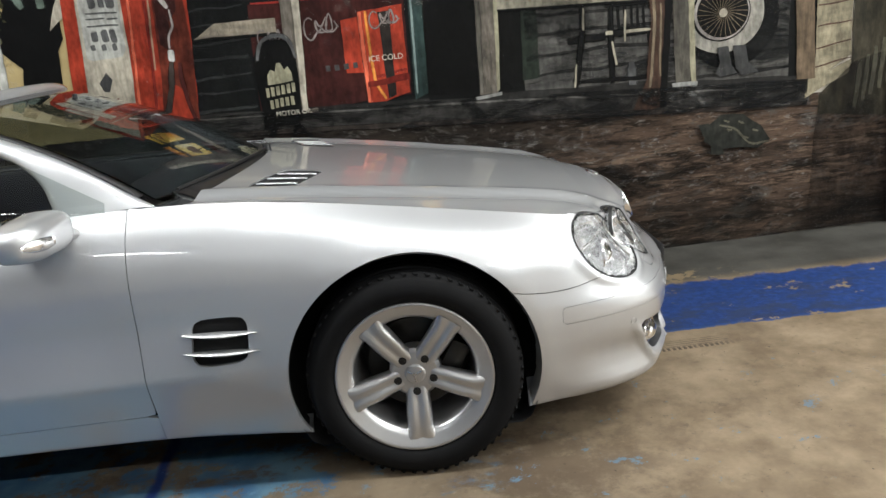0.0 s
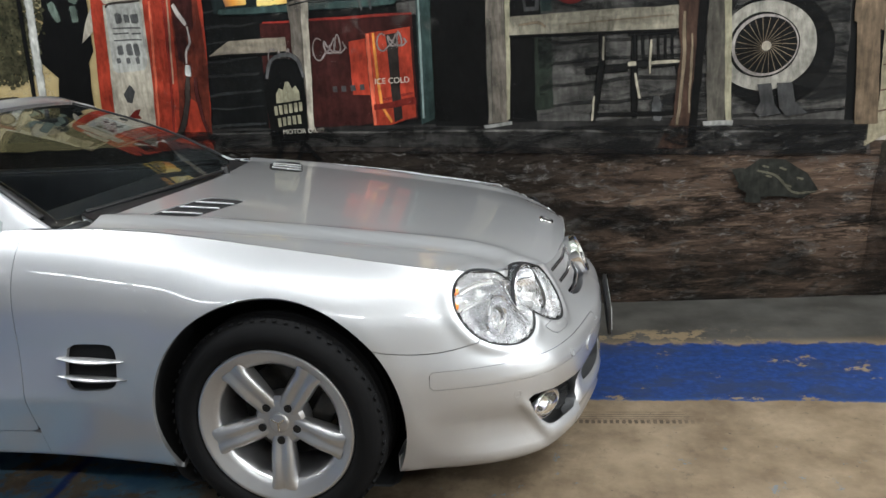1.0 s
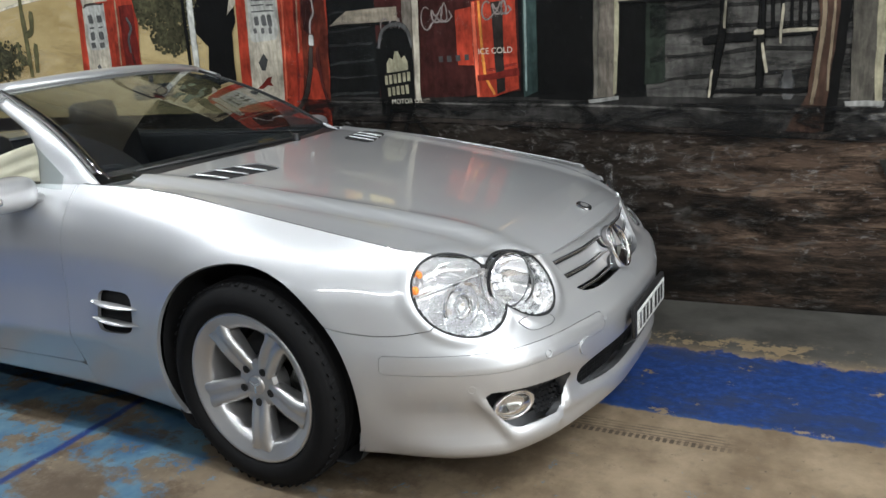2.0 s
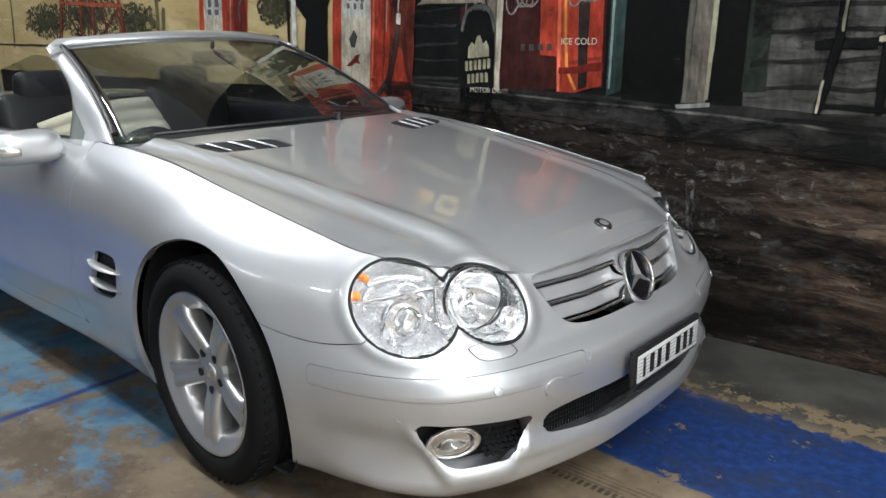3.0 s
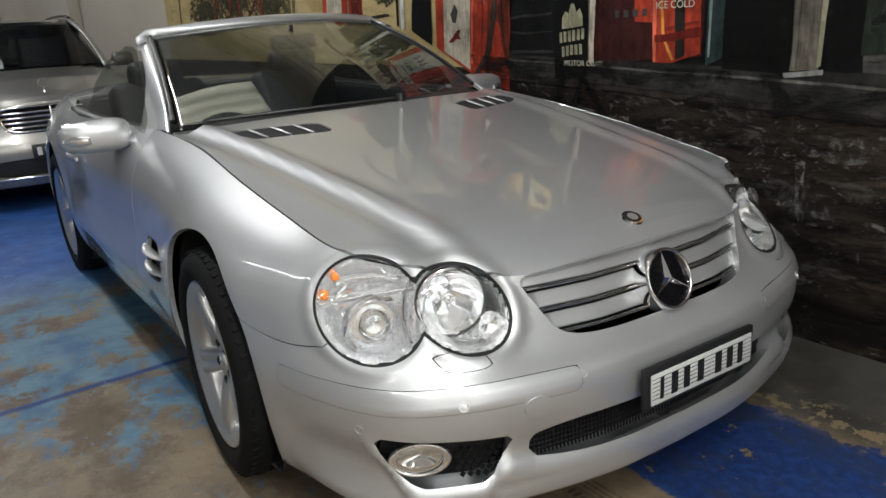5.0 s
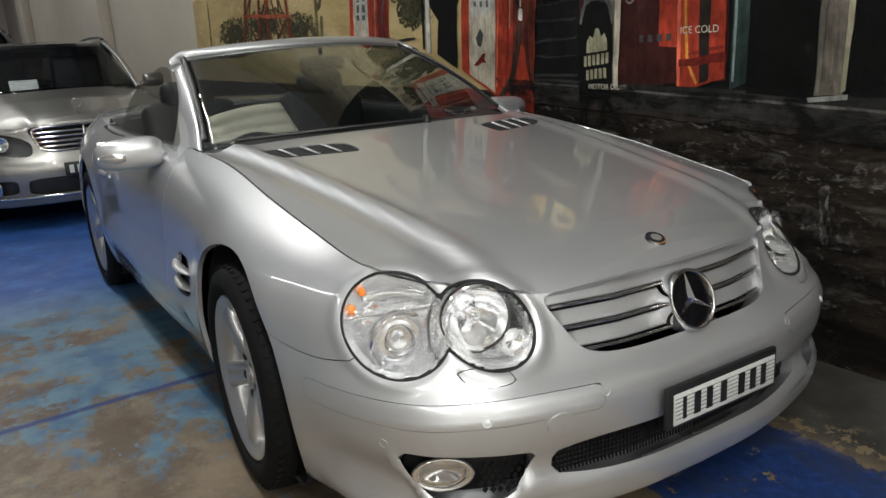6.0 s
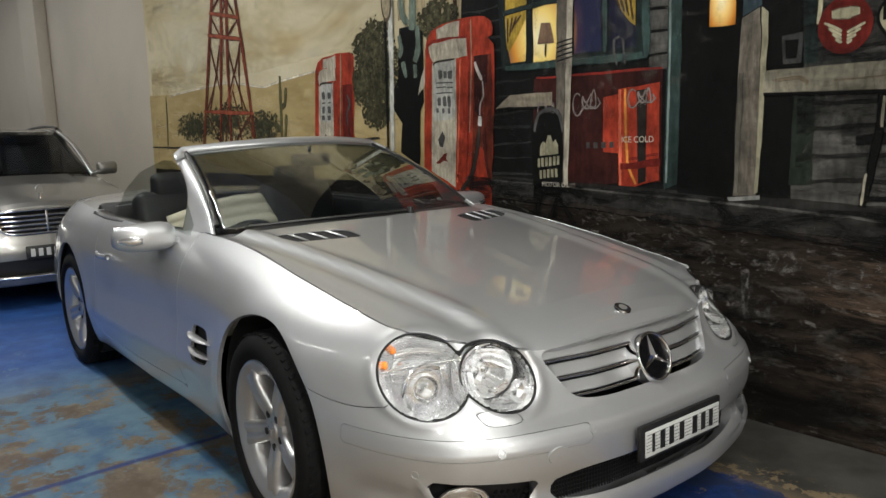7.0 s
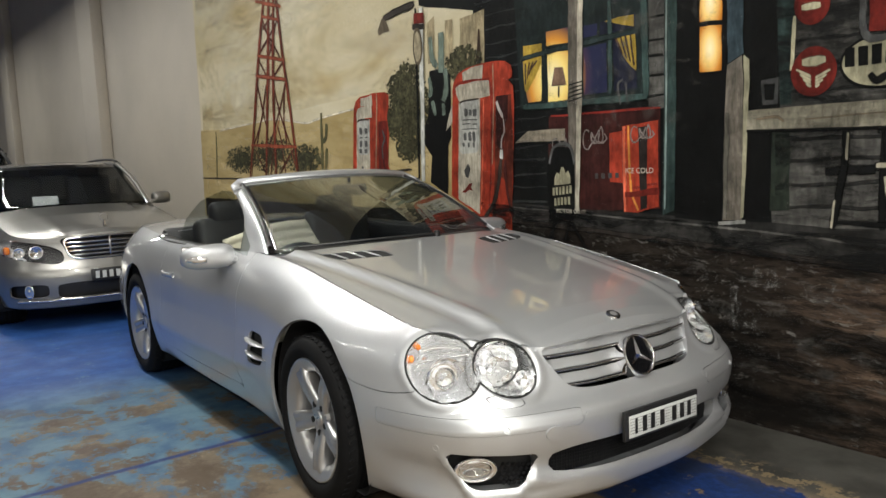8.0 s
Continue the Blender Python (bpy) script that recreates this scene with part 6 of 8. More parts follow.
paint("sky_gap", [(-1.959, 2.275), (-1.866, 2.318), (-1.882, 2.003), (-1.96, 1.994)], M_SKYD, 3)
paint("sky_gap", [(-1.739, 2.266), (-1.649, 2.265), (-1.668, 1.977), (-1.747, 1.969)], M_SKYD, 3)
paint("sky_gap", [(-1.568, 2.251), (-1.301, 2.269), (-1.314, 1.925), (-1.445, 1.933), (-1.58, 1.974)], M_SKYD, 3)
paint("painted_bottle", [(-1.382, 2.067), (-1.372, 2.156), (-1.356, 2.154), (-1.35, 2.062), (-1.346, 1.929), (-1.401, 1.936)], M_BROWN, 4)
stroke("saguaro_arm", [(-1.919, 2.185), (-1.901, 2.034), (-1.851, 1.966)], 0.055, M_SAGE, 6, parent=group["saguaro"])
stroke("saguaro_arm", [(-1.786, 2.194), (-1.791, 2.02), (-1.808, 1.919)], 0.075, M_SAGE, 6, parent=group["saguaro"])
stroke("saguaro_arm", [(-1.95, 1.905), (-1.931, 1.813), (-1.961, 1.763)], 0.05, M_SAGE, 6, parent=group["saguaro"])
stroke("saguaro_arm", [(-1.923, 1.734), (-1.903, 1.682), (-1.885, 1.631)], 0.045, M_SAGE, 6, parent=group["saguaro"])
stroke("saguaro_arm", [(-1.75, 1.942), (-1.749, 1.81), (-1.785, 1.722)], 0.055, M_SAGE, 6, parent=group["saguaro"])
stroke("saguaro_arm", [(-1.786, 1.708), (-1.787, 1.619)], 0.045, M_SAGE, 6, parent=group["saguaro"])
paint("saguaro_trunk", [(-2.041, 1.422), (-2.055, 1.531), (-1.984, 1.635), (-1.947, 1.95), (-1.842, 1.953), (-1.692, 1.921), (-1.709, 1.469), (-1.75, 1.411), (-1.773, 1.065), (-1.984, 1.148), (-1.954, 1.342)], M_BLACK, 5, parent=group["saguaro"])
foliage("painted_tree", (-2.231, 1.702), 0.26, 0.34, 260, 4)
foliage("painted_tree", (-1.543, 1.953), 0.20, 0.12, 90, 4)
stroke("pole_shadow", [(-2.087, 2.414), (-2.129, 1.179)], 0.03, M_BLACK, 6, parent=group["pole"])
stroke("pole", [(-2.021, 2.403), (-2.076, 1.159)], 0.055, M_WHITEG, 6, parent=group["pole"])
paint("pole_collar", [(-2.117, 2.379), (-1.985, 2.364), (-1.984, 2.291), (-2.116, 2.305)], M_REDD, 7, parent=group["pole"])
paint("pole_collar", [(-2.136, 2.309), (-1.984, 2.288), (-1.987, 2.248), (-2.133, 2.264)], M_DARKB, 7, parent=group["pole"])
disc("round_sign", (-2.079, 2.138), 0.062, 0.135, M_BROWNG, 7, parent=group["pole"])
disc("round_sign_face", (-2.079, 2.138), 0.046, 0.108, M_CLOUD, 8, parent=group["pole"])
paint("pump_body", [(-1.728, 1.058), (-1.673, 1.781), (-1.653, 1.837), (-1.608, 1.89), (-1.511, 1.917), (-1.339, 1.929), (-1.229, 1.929), (-1.104, 1.916), (-1.052, 1.89), (-1.034, 1.846), (-1.041, 1.808), (-1.077, 1.796), (-1.03, 1.754), (-1.024, 1.609), (-1.051, 1.264), (-1.081, 0.842), (-1.416, 0.926)], M_RED, 7, parent=group["pump"])
paint("pump_top", [(-1.551, 1.837), (-1.552, 1.894), (-1.453, 1.913), (-1.326, 1.92), (-1.339, 1.833)], M_CREAM, 8, parent=group["pump"])
stroke("pump_seam", [(-1.645, 1.808), (-1.576, 1.825), (-1.458, 1.83), (-1.257, 1.82)], 0.016, M_REDD, 8, parent=group["pump"])
paint("pump_hood", [(-1.636, 1.794), (-1.588, 1.815), (-1.367, 1.823), (-1.266, 1.813), (-1.262, 1.712), (-1.369, 1.71), (-1.595, 1.701), (-1.624, 1.741)], M_CREAM, 9, parent=group["pump"])
paint("pump_face", [(-1.608, 1.699), (-1.369, 1.707), (-1.38, 1.341), (-1.411, 0.938), (-1.649, 1.034)], M_CREAM, 8, parent=group["pump"])
paint("pump_label", [(-1.589, 1.683), (-1.559, 1.701), (-1.387, 1.701), (-1.391, 1.384), (-1.416, 1.351), (-1.581, 1.347), (-1.609, 1.362)], M_WHITEG, 9, parent=group["pump"])
stroke("label_rim", [(-1.589, 1.686), (-1.554, 1.703), (-1.382, 1.703)], 0.012, M_DARKB, 10, parent=group["pump"])
paint("pump_band", [(-1.346, 1.708), (-1.258, 1.714), (-1.274, 1.49), (-1.318, 0.979), (-1.4, 0.963)], M_RED, 8, parent=group["pump"])
stroke("pump_edge", [(-1.329, 1.698), (-1.356, 1.354), (-1.391, 0.97)], 0.016, M_REDL, 9, parent=group["pump"])
stroke("pump_seam", [(-1.247, 1.803), (-1.258, 1.462), (-1.306, 0.958)], 0.014, M_REDD, 9, parent=group["pump"])
stroke("pump_edge", [(-1.222, 1.911), (-1.223, 1.8), (-1.228, 1.625), (-1.263, 1.268)], 0.012, M_PEACH, 9, parent=group["pump"])
paint("pump_side", [(-1.206, 1.704), (-1.048, 1.709), (-1.044, 1.345), (-1.078, 0.853), (-1.272, 0.925), (-1.235, 1.212)], M_RUST, 8, parent=group["pump"])
paint("pump_side_light", [(-1.176, 1.198), (-1.123, 1.156), (-1.074, 0.938), (-1.078, 0.853), (-1.234, 0.893), (-1.229, 1.073)], M_RED, 9, parent=group["pump"])
paint("pump_recess", [(-1.198, 1.704), (-1.077, 1.706), (-1.088, 1.554), (-1.14, 1.504), (-1.159, 1.359), (-1.209, 1.391)], M_MAROON, 9, parent=group["pump"])
paint("pump_cap_shade", [(-1.208, 1.839), (-1.046, 1.848), (-1.043, 1.808), (-1.081, 1.794), (-1.087, 1.747), (-1.209, 1.74)], M_RED, 9, parent=group["pump"])
stroke("pump_nozzle", [(-1.191, 1.673), (-1.172, 1.62), (-1.137, 1.564)], 0.026, M_GREYL, 10, parent=group["pump"])
stroke("pump_chain", [(-1.129, 1.557), (-1.124, 1.482), (-1.152, 1.43), (-1.159, 1.369)], 0.012, M_GREYL, 10, parent=group["pump"])
stroke("pump_nozzle", [(-1.155, 1.362), (-1.162, 1.305)], 0.034, M_GREY, 11, parent=group["pump"])
stroke("pump_hose", [(-1.164, 1.299), (-1.195, 1.156), (-1.258, 1.016), (-1.352, 0.921)], 0.036, M_DARKB, 10, parent=group["pump"])
stroke("pump_hose", [(-1.123, 1.293), (-1.123, 1.156), (-1.095, 1.02), (-1.066, 0.938)], 0.022, M_MAROON, 10, parent=group["pump"])
stroke("pump_mark", [(-1.545, 1.624), (-1.507, 1.625)], 0.05, M_GREYD, 10, parent=group["pump"])
stroke("pump_mark", [(-1.493, 1.62), (-1.46, 1.622)], 0.05, M_GREYD, 10, parent=group["pump"])
stroke("pump_mark", [(-1.451, 1.617), (-1.405, 1.618)], 0.05, M_GREYD, 10, parent=group["pump"])
stroke("pump_mark", [(-1.567, 1.576), (-1.399, 1.57)], 0.008, M_GREYD, 10, parent=group["pump"])
stroke("pump_mark", [(-1.569, 1.548), (-1.474, 1.546)], 0.008, M_GREYD, 10, parent=group["pump"])
stroke("pump_mark", [(-1.46, 1.541), (-1.4, 1.542)], 0.008, M_GREYD, 10, parent=group["pump"])
stroke("pump_mark", [(-1.571, 1.513), (-1.402, 1.508)], 0.008, M_GREYD, 10, parent=group["pump"])
stroke("pump_mark", [(-1.56, 1.461), (-1.526, 1.463)], 0.055, M_GREYD, 10, parent=group["pump"])
stroke("pump_mark", [(-1.507, 1.458), (-1.47, 1.461)], 0.055, M_GREYD, 10, parent=group["pump"])
stroke("pump_mark", [(-1.461, 1.456), (-1.428, 1.459)], 0.055, M_GREYD, 10, parent=group["pump"])
stroke("pump_mark", [(-1.572, 1.406), (-1.548, 1.41)], 0.03, M_GREYD, 10, parent=group["pump"])
stroke("pump_mark", [(-1.515, 1.404), (-1.491, 1.407)], 0.03, M_GREYD, 10, parent=group["pump"])
stroke("pump_mark", [(-1.459, 1.402), (-1.436, 1.405)], 0.03, M_GREYD, 10, parent=group["pump"])
paint("pump_badge", [(-1.525, 1.279), (-1.501, 1.243), (-1.524, 1.183), (-1.552, 1.189), (-1.569, 1.23)], M_GREYD, 9, parent=group["pump"])
paint("pump_badge", [(-1.607, 1.082), (-1.559, 1.109), (-1.516, 1.142), (-1.483, 1.145), (-1.499, 1.116), (-1.481, 1.093), (-1.524, 1.098), (-1.563, 1.08)], M_REDD, 9, parent=group["pump"])
paint("pump_edge", [(-1.772, 1.515), (-1.721, 1.629), (-1.68, 1.697), (-1.688, 1.573)], M_CREAM, 6)
paint("window_frame", [(-1.015, 2.54), (-0.967, 1.609), (0.025, 1.604), (0.026, 2.33)], M_TEALD, 4, parent=group["window"])
paint("window_frame", [(-0.975, 1.98), (-0.975, 2.9), (0.03, 2.9), (0.03, 2.0)], M_TEALD, 3, parent=group["window"])
paint("pane", [(-0.94, 1.881), (-0.769, 1.887), (-0.778, 1.642), (-0.898, 1.638)], M_LAMPGLOW, 5, parent=group["window"])
paint("curtain", [(-0.929, 1.893), (-0.768, 1.906), (-0.77, 1.86), (-0.906, 1.694), (-0.926, 1.716)], M_YELL, 6, parent=group["window"])
stroke("curtain_fold", [(-0.909, 1.877), (-0.914, 1.749)], 0.012, M_BROWN, 7, parent=group["window"])
stroke("curtain_fold", [(-0.873, 1.88), (-0.898, 1.778)], 0.012, M_BROWN, 7, parent=group["window"])
stroke("curtain_fold", [(-0.838, 1.882), (-0.881, 1.806)], 0.012, M_BROWN, 7, parent=group["window"])
stroke("curtain_fold", [(-0.803, 1.884), (-0.865, 1.835)], 0.012, M_BROWN, 7, parent=group["window"])
paint("pane", [(-0.925, 1.98), (-0.765, 1.978), (-0.767, 1.926), (-0.928, 1.92)], M_YELL, 5, parent=group["window"])
paint("pane", [(-0.725, 2.037), (-0.54, 2.034), (-0.542, 1.953), (-0.728, 1.953)], M_LAMPGLOW, 5, parent=group["window"])
paint("pane", [(-0.719, 1.913), (-0.539, 1.908), (-0.542, 1.629), (-0.72, 1.624)], M_LAMPGLOW, 5, parent=group["window"])
paint("painted_lampshade", [(-0.656, 1.821), (-0.591, 1.82), (-0.567, 1.714), (-0.688, 1.72)], M_PEACH, 7, parent=group["window"])
stroke("painted_lampstand", [(-0.627, 1.714), (-0.629, 1.649)], 0.012, M_DARKB, 7, parent=group["window"])
paint("pane", [(-0.425, 1.905), (-0.254, 1.906), (-0.251, 1.647), (-0.431, 1.645)], M_LAMPGLOW, 5, parent=group["window"])
paint("pane", [(-0.422, 2.025), (-0.317, 2.023), (-0.326, 1.958), (-0.423, 1.961)], M_LAMPGLOW, 5, parent=group["window"])
paint("pane", [(-0.206, 1.929), (-0.052, 1.929), (-0.045, 1.648), (-0.203, 1.642)], M_DUSK, 5, parent=group["window"])
paint("curtain", [(-0.205, 1.935), (-0.052, 1.935), (-0.047, 1.735), (-0.085, 1.76), (-0.152, 1.85)], M_YELL, 6, parent=group["window"])
stroke("curtain_fold", [(-0.19, 1.926), (-0.137, 1.831)], 0.012, M_BROWN, 7, parent=group["window"])
stroke("curtain_fold", [(-0.155, 1.927), (-0.11, 1.81)], 0.012, M_BROWN, 7, parent=group["window"])
stroke("curtain_fold", [(-0.12, 1.928), (-0.084, 1.789)], 0.012, M_BROWN, 7, parent=group["window"])
stroke("curtain_fold", [(-0.086, 1.928), (-0.058, 1.768)], 0.012, M_BROWN, 7, parent=group["window"])
paint("pane", [(-0.3, 2.027), (-0.051, 2.032), (-0.052, 1.958), (-0.302, 1.955)], M_DUSK, 5, parent=group["window"])
paint("curtain", [(-0.264, 2.027), (-0.058, 2.027), (-0.059, 1.965), (-0.15, 1.985)], M_YELL, 6, parent=group["window"])
stroke("glazing_bar", [(-0.226, 2.126), (-0.227, 1.635)], 0.03, M_TEAL, 8, parent=group["window"])
stroke("glazing_bar", [(-0.949, 1.909), (-0.534, 1.927), (-0.037, 1.938)], 0.03, M_TEALD, 8, parent=group["window"])
stroke("window_sill", [(-0.94, 1.614), (0.025, 1.598)], 0.04, M_TEAL, 8, parent=group["window"])
stroke("window_jamb", [(0.004, 2.307), (0.017, 1.593)], 0.045, M_TEAL, 8, parent=group["window"])
paint("grey_boards", [(0.04, 2.299), (0.13, 2.279), (0.128, 1.533), (0.031, 1.526)], M_SIDING, 4)
stroke("board_line", [(0.036, 1.994), (0.131, 1.99)], 0.012, M_BLACK, 5)
stroke("board_line", [(0.035, 1.876), (0.13, 1.874)], 0.012, M_BLACK, 5)
stroke("board_line", [(0.034, 1.797), (0.13, 1.796)], 0.012, M_BLACK, 5)
stroke("board_line", [(0.033, 1.698), (0.129, 1.699)], 0.012, M_BLACK, 5)
stroke("board_line", [(0.032, 1.598), (0.128, 1.6)], 0.012, M_BLACK, 5)
paint("cooler_body", [(-0.718, 1.544), (0.103, 1.54), (0.099, 1.021), (-0.457, 0.98), (-0.738, 0.95)], M_MAROON, 4, parent=group["cooler"])
stroke("cooler_edge", [(-0.703, 1.543), (0.103, 1.535)], 0.014, M_REDD, 5, parent=group["cooler"])
swirl(-0.69, -0.54, 1.365, 0.085, 2.5, 6, group["cooler"])
swirl(-0.44, -0.26, 1.395, 0.10, 3.5, 6, group["cooler"])
swirl(-0.085, 0.065, 1.405, 0.075, 3.5, 8, group["cooler"])
bars("cooler_mark", [(-0.34 + 0.05 * k, 1.19, 0.026, 0.03) for k in range(5)], M_GREYD, 6, parent=group["cooler"])
paint("cooler_door", [(-0.239, 1.42), (-0.151, 1.434), (-0.148, 1.146), (-0.244, 1.155)], M_RED, 6, parent=group["cooler"])
paint("cooler_door", [(-0.151, 1.458), (0.088, 1.47), (0.091, 1.027), (0.011, 1.007), (-0.042, 0.993), (-0.135, 0.996)], M_RED, 6, parent=group["cooler"])
stroke("cooler_rim", [(-0.135, 1.451), (-0.135, 0.996)], 0.022, M_REDL, 7, parent=group["cooler"])
stroke("cooler_rim", [(-0.104, 1.455), (-0.094, 1.131), (-0.042, 1.005)], 0.016, M_ORNG, 7, parent=group["cooler"])
stroke("cooler_rim", [(-0.086, 1.125), (0.085, 1.144)], 0.012, M_REDD, 7, parent=group["cooler"])
paint("cooler_band", [(-0.04, 1.443), (0.023, 1.448), (0.018, 1.019), (-0.027, 1.006)], M_DARKB, 7, parent=group["cooler"])
paint("cooler_band", [(-0.133, 1.1), (0.092, 1.126), (0.092, 1.088), (-0.134, 1.07)], M_REDD, 7, parent=group["cooler"])
paint("painted_shelf", [(-1.045, 1.39), (-0.905, 1.467), (-0.584, 1.47), (-0.586, 1.392)], M_WOOD, 5)
stroke("shelf_edge", [(-1.045, 1.39), (-0.586, 1.389)], 0.016, M_BLACK, 6)
stroke("painted_tap", [(-0.153, 1.569), (-0.171, 1.675), (-0.139, 1.701)], 0.014, M_GREYD, 9)
stroke("painted_tap", [(-0.103, 1.568), (-0.116, 1.684)], 0.014, M_GREYD, 9)
paint("post", [(-0.524, 2.428), (-0.442, 2.409), (-0.472, 1.61), (-0.507, 0.965), (-0.552, 0.963), (-0.552, 1.617)], M_WOODG, 10, parent=group["postl"])
paint("post_edge", [(-0.45, 2.411), (-0.412, 2.402), (-0.441, 1.608), (-0.48, 0.972), (-0.511, 0.965), (-0.48, 1.611)], M_CREAM, 11, parent=group["postl"])
stroke("post_hatch", [(-0.545, 1.706), (-0.434, 1.723)], 0.008, M_BLACK, 12, parent=group["postl"])
stroke("post_hatch", [(-0.545, 1.683), (-0.434, 1.701)], 0.008, M_BLACK, 12, parent=group["postl"])
stroke("post_hatch", [(-0.546, 1.661), (-0.435, 1.679)], 0.008, M_BLACK, 12, parent=group["postl"])
stroke("post_hatch", [(-0.547, 1.639), (-0.435, 1.657)], 0.008, M_BLACK, 12, parent=group["postl"])
stroke("post_hatch", [(-0.547, 1.616), (-0.436, 1.636)], 0.008, M_BLACK, 12, parent=group["postl"])
paint("post_foot", [(-0.515, 0.984), (-0.426, 1.0), (-0.417, 0.981), (-0.507, 0.958)], M_WOODG, 11, parent=group["postl"])
paint("sign_board", [(-0.725, 0.916), (-0.732, 1.28), (-0.681, 1.356), (-0.605, 1.366), (-0.532, 1.344), (-0.498, 1.275), (-0.517, 0.938)], M_BLACK, 13, parent=group["sign"])
stroke("sign_handle", [(-0.713, 1.263), (-0.676, 1.356), (-0.605, 1.38), (-0.532, 1.351), (-0.499, 1.259)], 0.022, M_GREYD, 14, parent=group["sign"])
paint("sign_emblem", [(-0.675, 1.135), (-0.672, 1.185), (-0.650, 1.215), (-0.628, 1.205), (-0.612, 1.245), (-0.592, 1.245), (-0.578, 1.208), (-0.556, 1.222), (-0.540, 1.190), (-0.540, 1.145)], M_STRAW, 14, parent=group["sign"])
bars("sign_word", [(-0.682 + 0.0285 * k, 1.098 + 0.003 * k, 0.019, 0.046) for k in range(6)], M_STRAW, 14, parent=group["sign"])
bars("sign_word", [(-0.668 + 0.0285 * k, 1.036 + 0.003 * k, 0.019, 0.046) for k in range(5)], M_STRAW, 14, parent=group["sign"])
stroke("sign_leg", [(-0.657, 0.926), (-0.729, 0.802)], 0.02, M_BLACK, 14, parent=group["sign"])
stroke("sign_leg", [(-0.685, 0.931), (-0.7, 0.787)], 0.02, M_BLACK, 14, parent=group["sign"])
stroke("sign_leg", [(-0.553, 0.937), (-0.405, 0.754)], 0.02, M_BLACK, 14, parent=group["sign"])
stroke("sign_leg", [(-0.544, 0.937), (-0.599, 0.793)], 0.02, M_BLACK, 14, parent=group["sign"])
paint("teal_post", [(0.14, 2.276), (0.211, 2.26), (0.183, 1.012), (0.113, 0.986)], M_TEAL, 5)
stroke("teal_edge", [(0.15, 2.22), (0.127, 1.016)], 0.012, M_TEALL, 6)
paint("dark_door", [(0.214, 2.259), (0.479, 2.199), (0.471, 0.955), (0.186, 0.977)], M_BLACK, 5)
paint("lit_pane", [(0.333, 2.18), (0.452, 2.154), (0.45, 1.912), (0.333, 1.921)], M_PANE_A, 6)
paint("lit_pane", [(0.333, 1.897), (0.45, 1.889), (0.45, 1.681), (0.332, 1.684)], M_PANE_B, 6)
paint("teal_upright", [(0.47, 2.201), (0.557, 2.181), (0.56, 1.743), (0.481, 1.707)], M_TEALB, 6)
paint("porch_post", [(0.475, 1.702), (0.557, 1.736), (0.565, 1.213), (0.555, 0.975), (0.455, 0.971), (0.463, 1.348)], M_WOODG, 7)
paint("porch_post_edge", [(0.563, 1.735), (0.591, 1.711), (0.585, 1.369), (0.564, 0.992), (0.549, 0.986), (0.562, 1.37)], M_STRAW, 8)
stroke("post_shadow", [(0.481, 1.48), (0.467, 0.985)], 0.025, M_WOODD, 8)
paint("post_foot", [(0.433, 0.967), (0.573, 0.981), (0.573, 0.965), (0.44, 0.951)], M_GREY, 8)
paint("grey_siding", [(0.70, 0.94), (0.70, 6.0), (2.14, 6.0), (2.14, 0.88)], M_SIDING, 3)
boards("siding_joint", 0.72, 2.13, 0.95, 2.6, 0.098, M_GREYD2, 4)
paint("teal_post", [(0.714, 2.145), (0.797, 2.126), (0.79, 1.492), (0.737, 1.496)], M_TEAL, 5)
paint("teal_post", [(0.705, 1.389), (0.786, 1.389), (0.785, 1.03), (0.692, 1.022)], M_GREEND, 5)
paint("dark_gap", [(0.594, 2.173), (0.714, 2.145), (0.737, 1.496), (0.701, 1.022), (0.573, 0.981), (0.599, 1.471)], M_BLACK, 4)
stroke("straw_edge", [(0.798, 1.867), (0.788, 1.641)], 0.018, M_STRAW, 6)
paint("painted_rail", [(0.585, 1.483), (0.857, 1.485), (1.395, 1.481), (1.396, 1.374), (0.58, 1.393)], M_WOODL, 9)
stroke("rail_shadow", [(0.58, 1.388), (1.397, 1.368)], 0.014, M_BLACK, 9)
stroke("rail_grain", [(0.624, 1.438), (0.72, 1.447), (0.76, 1.423)], 0.012, M_BROWNG, 10)
stroke("rail_grain", [(0.855, 1.427), (1.357, 1.438)], 0.006, M_BROWNG, 10)
paint("painted_lantern", [(0.643, 1.614), (0.73, 1.615), (0.726, 1.502), (0.655, 1.5)], M_GREYD, 6)
paint("lantern_glass", [(0.66, 1.593), (0.711, 1.592), (0.709, 1.523), (0.668, 1.522)], M_BLACK, 7)
disc("red_sign", (0.885, 1.625), 0.098, 0.105, M_REDD, 6, parent=group["signs"])
disc("red_sign", (0.875, 1.905), 0.078, 0.085, M_REDD, 6, parent=group["signs"])
stroke("sign_wing", [(0.875, 1.605), (0.808, 1.641)], 0.012, M_STRAW, 7, parent=group["signs"])
stroke("sign_wing", [(0.875, 1.59), (0.824, 1.62)], 0.012, M_STRAW, 7, parent=group["signs"])
stroke("sign_wing", [(0.875, 1.576), (0.84, 1.599)], 0.012, M_STRAW, 7, parent=group["signs"])
stroke("sign_wing", [(0.876, 1.562), (0.855, 1.578)], 0.012, M_STRAW, 7, parent=group["signs"])
stroke("sign_wing", [(0.895, 1.602), (0.958, 1.624)], 0.012, M_STRAW, 7, parent=group["signs"])
stroke("sign_wing", [(0.895, 1.588), (0.944, 1.607)], 0.012, M_STRAW, 7, parent=group["signs"])
stroke("sign_wing", [(0.895, 1.574), (0.929, 1.589)], 0.012, M_STRAW, 7, parent=group["signs"])
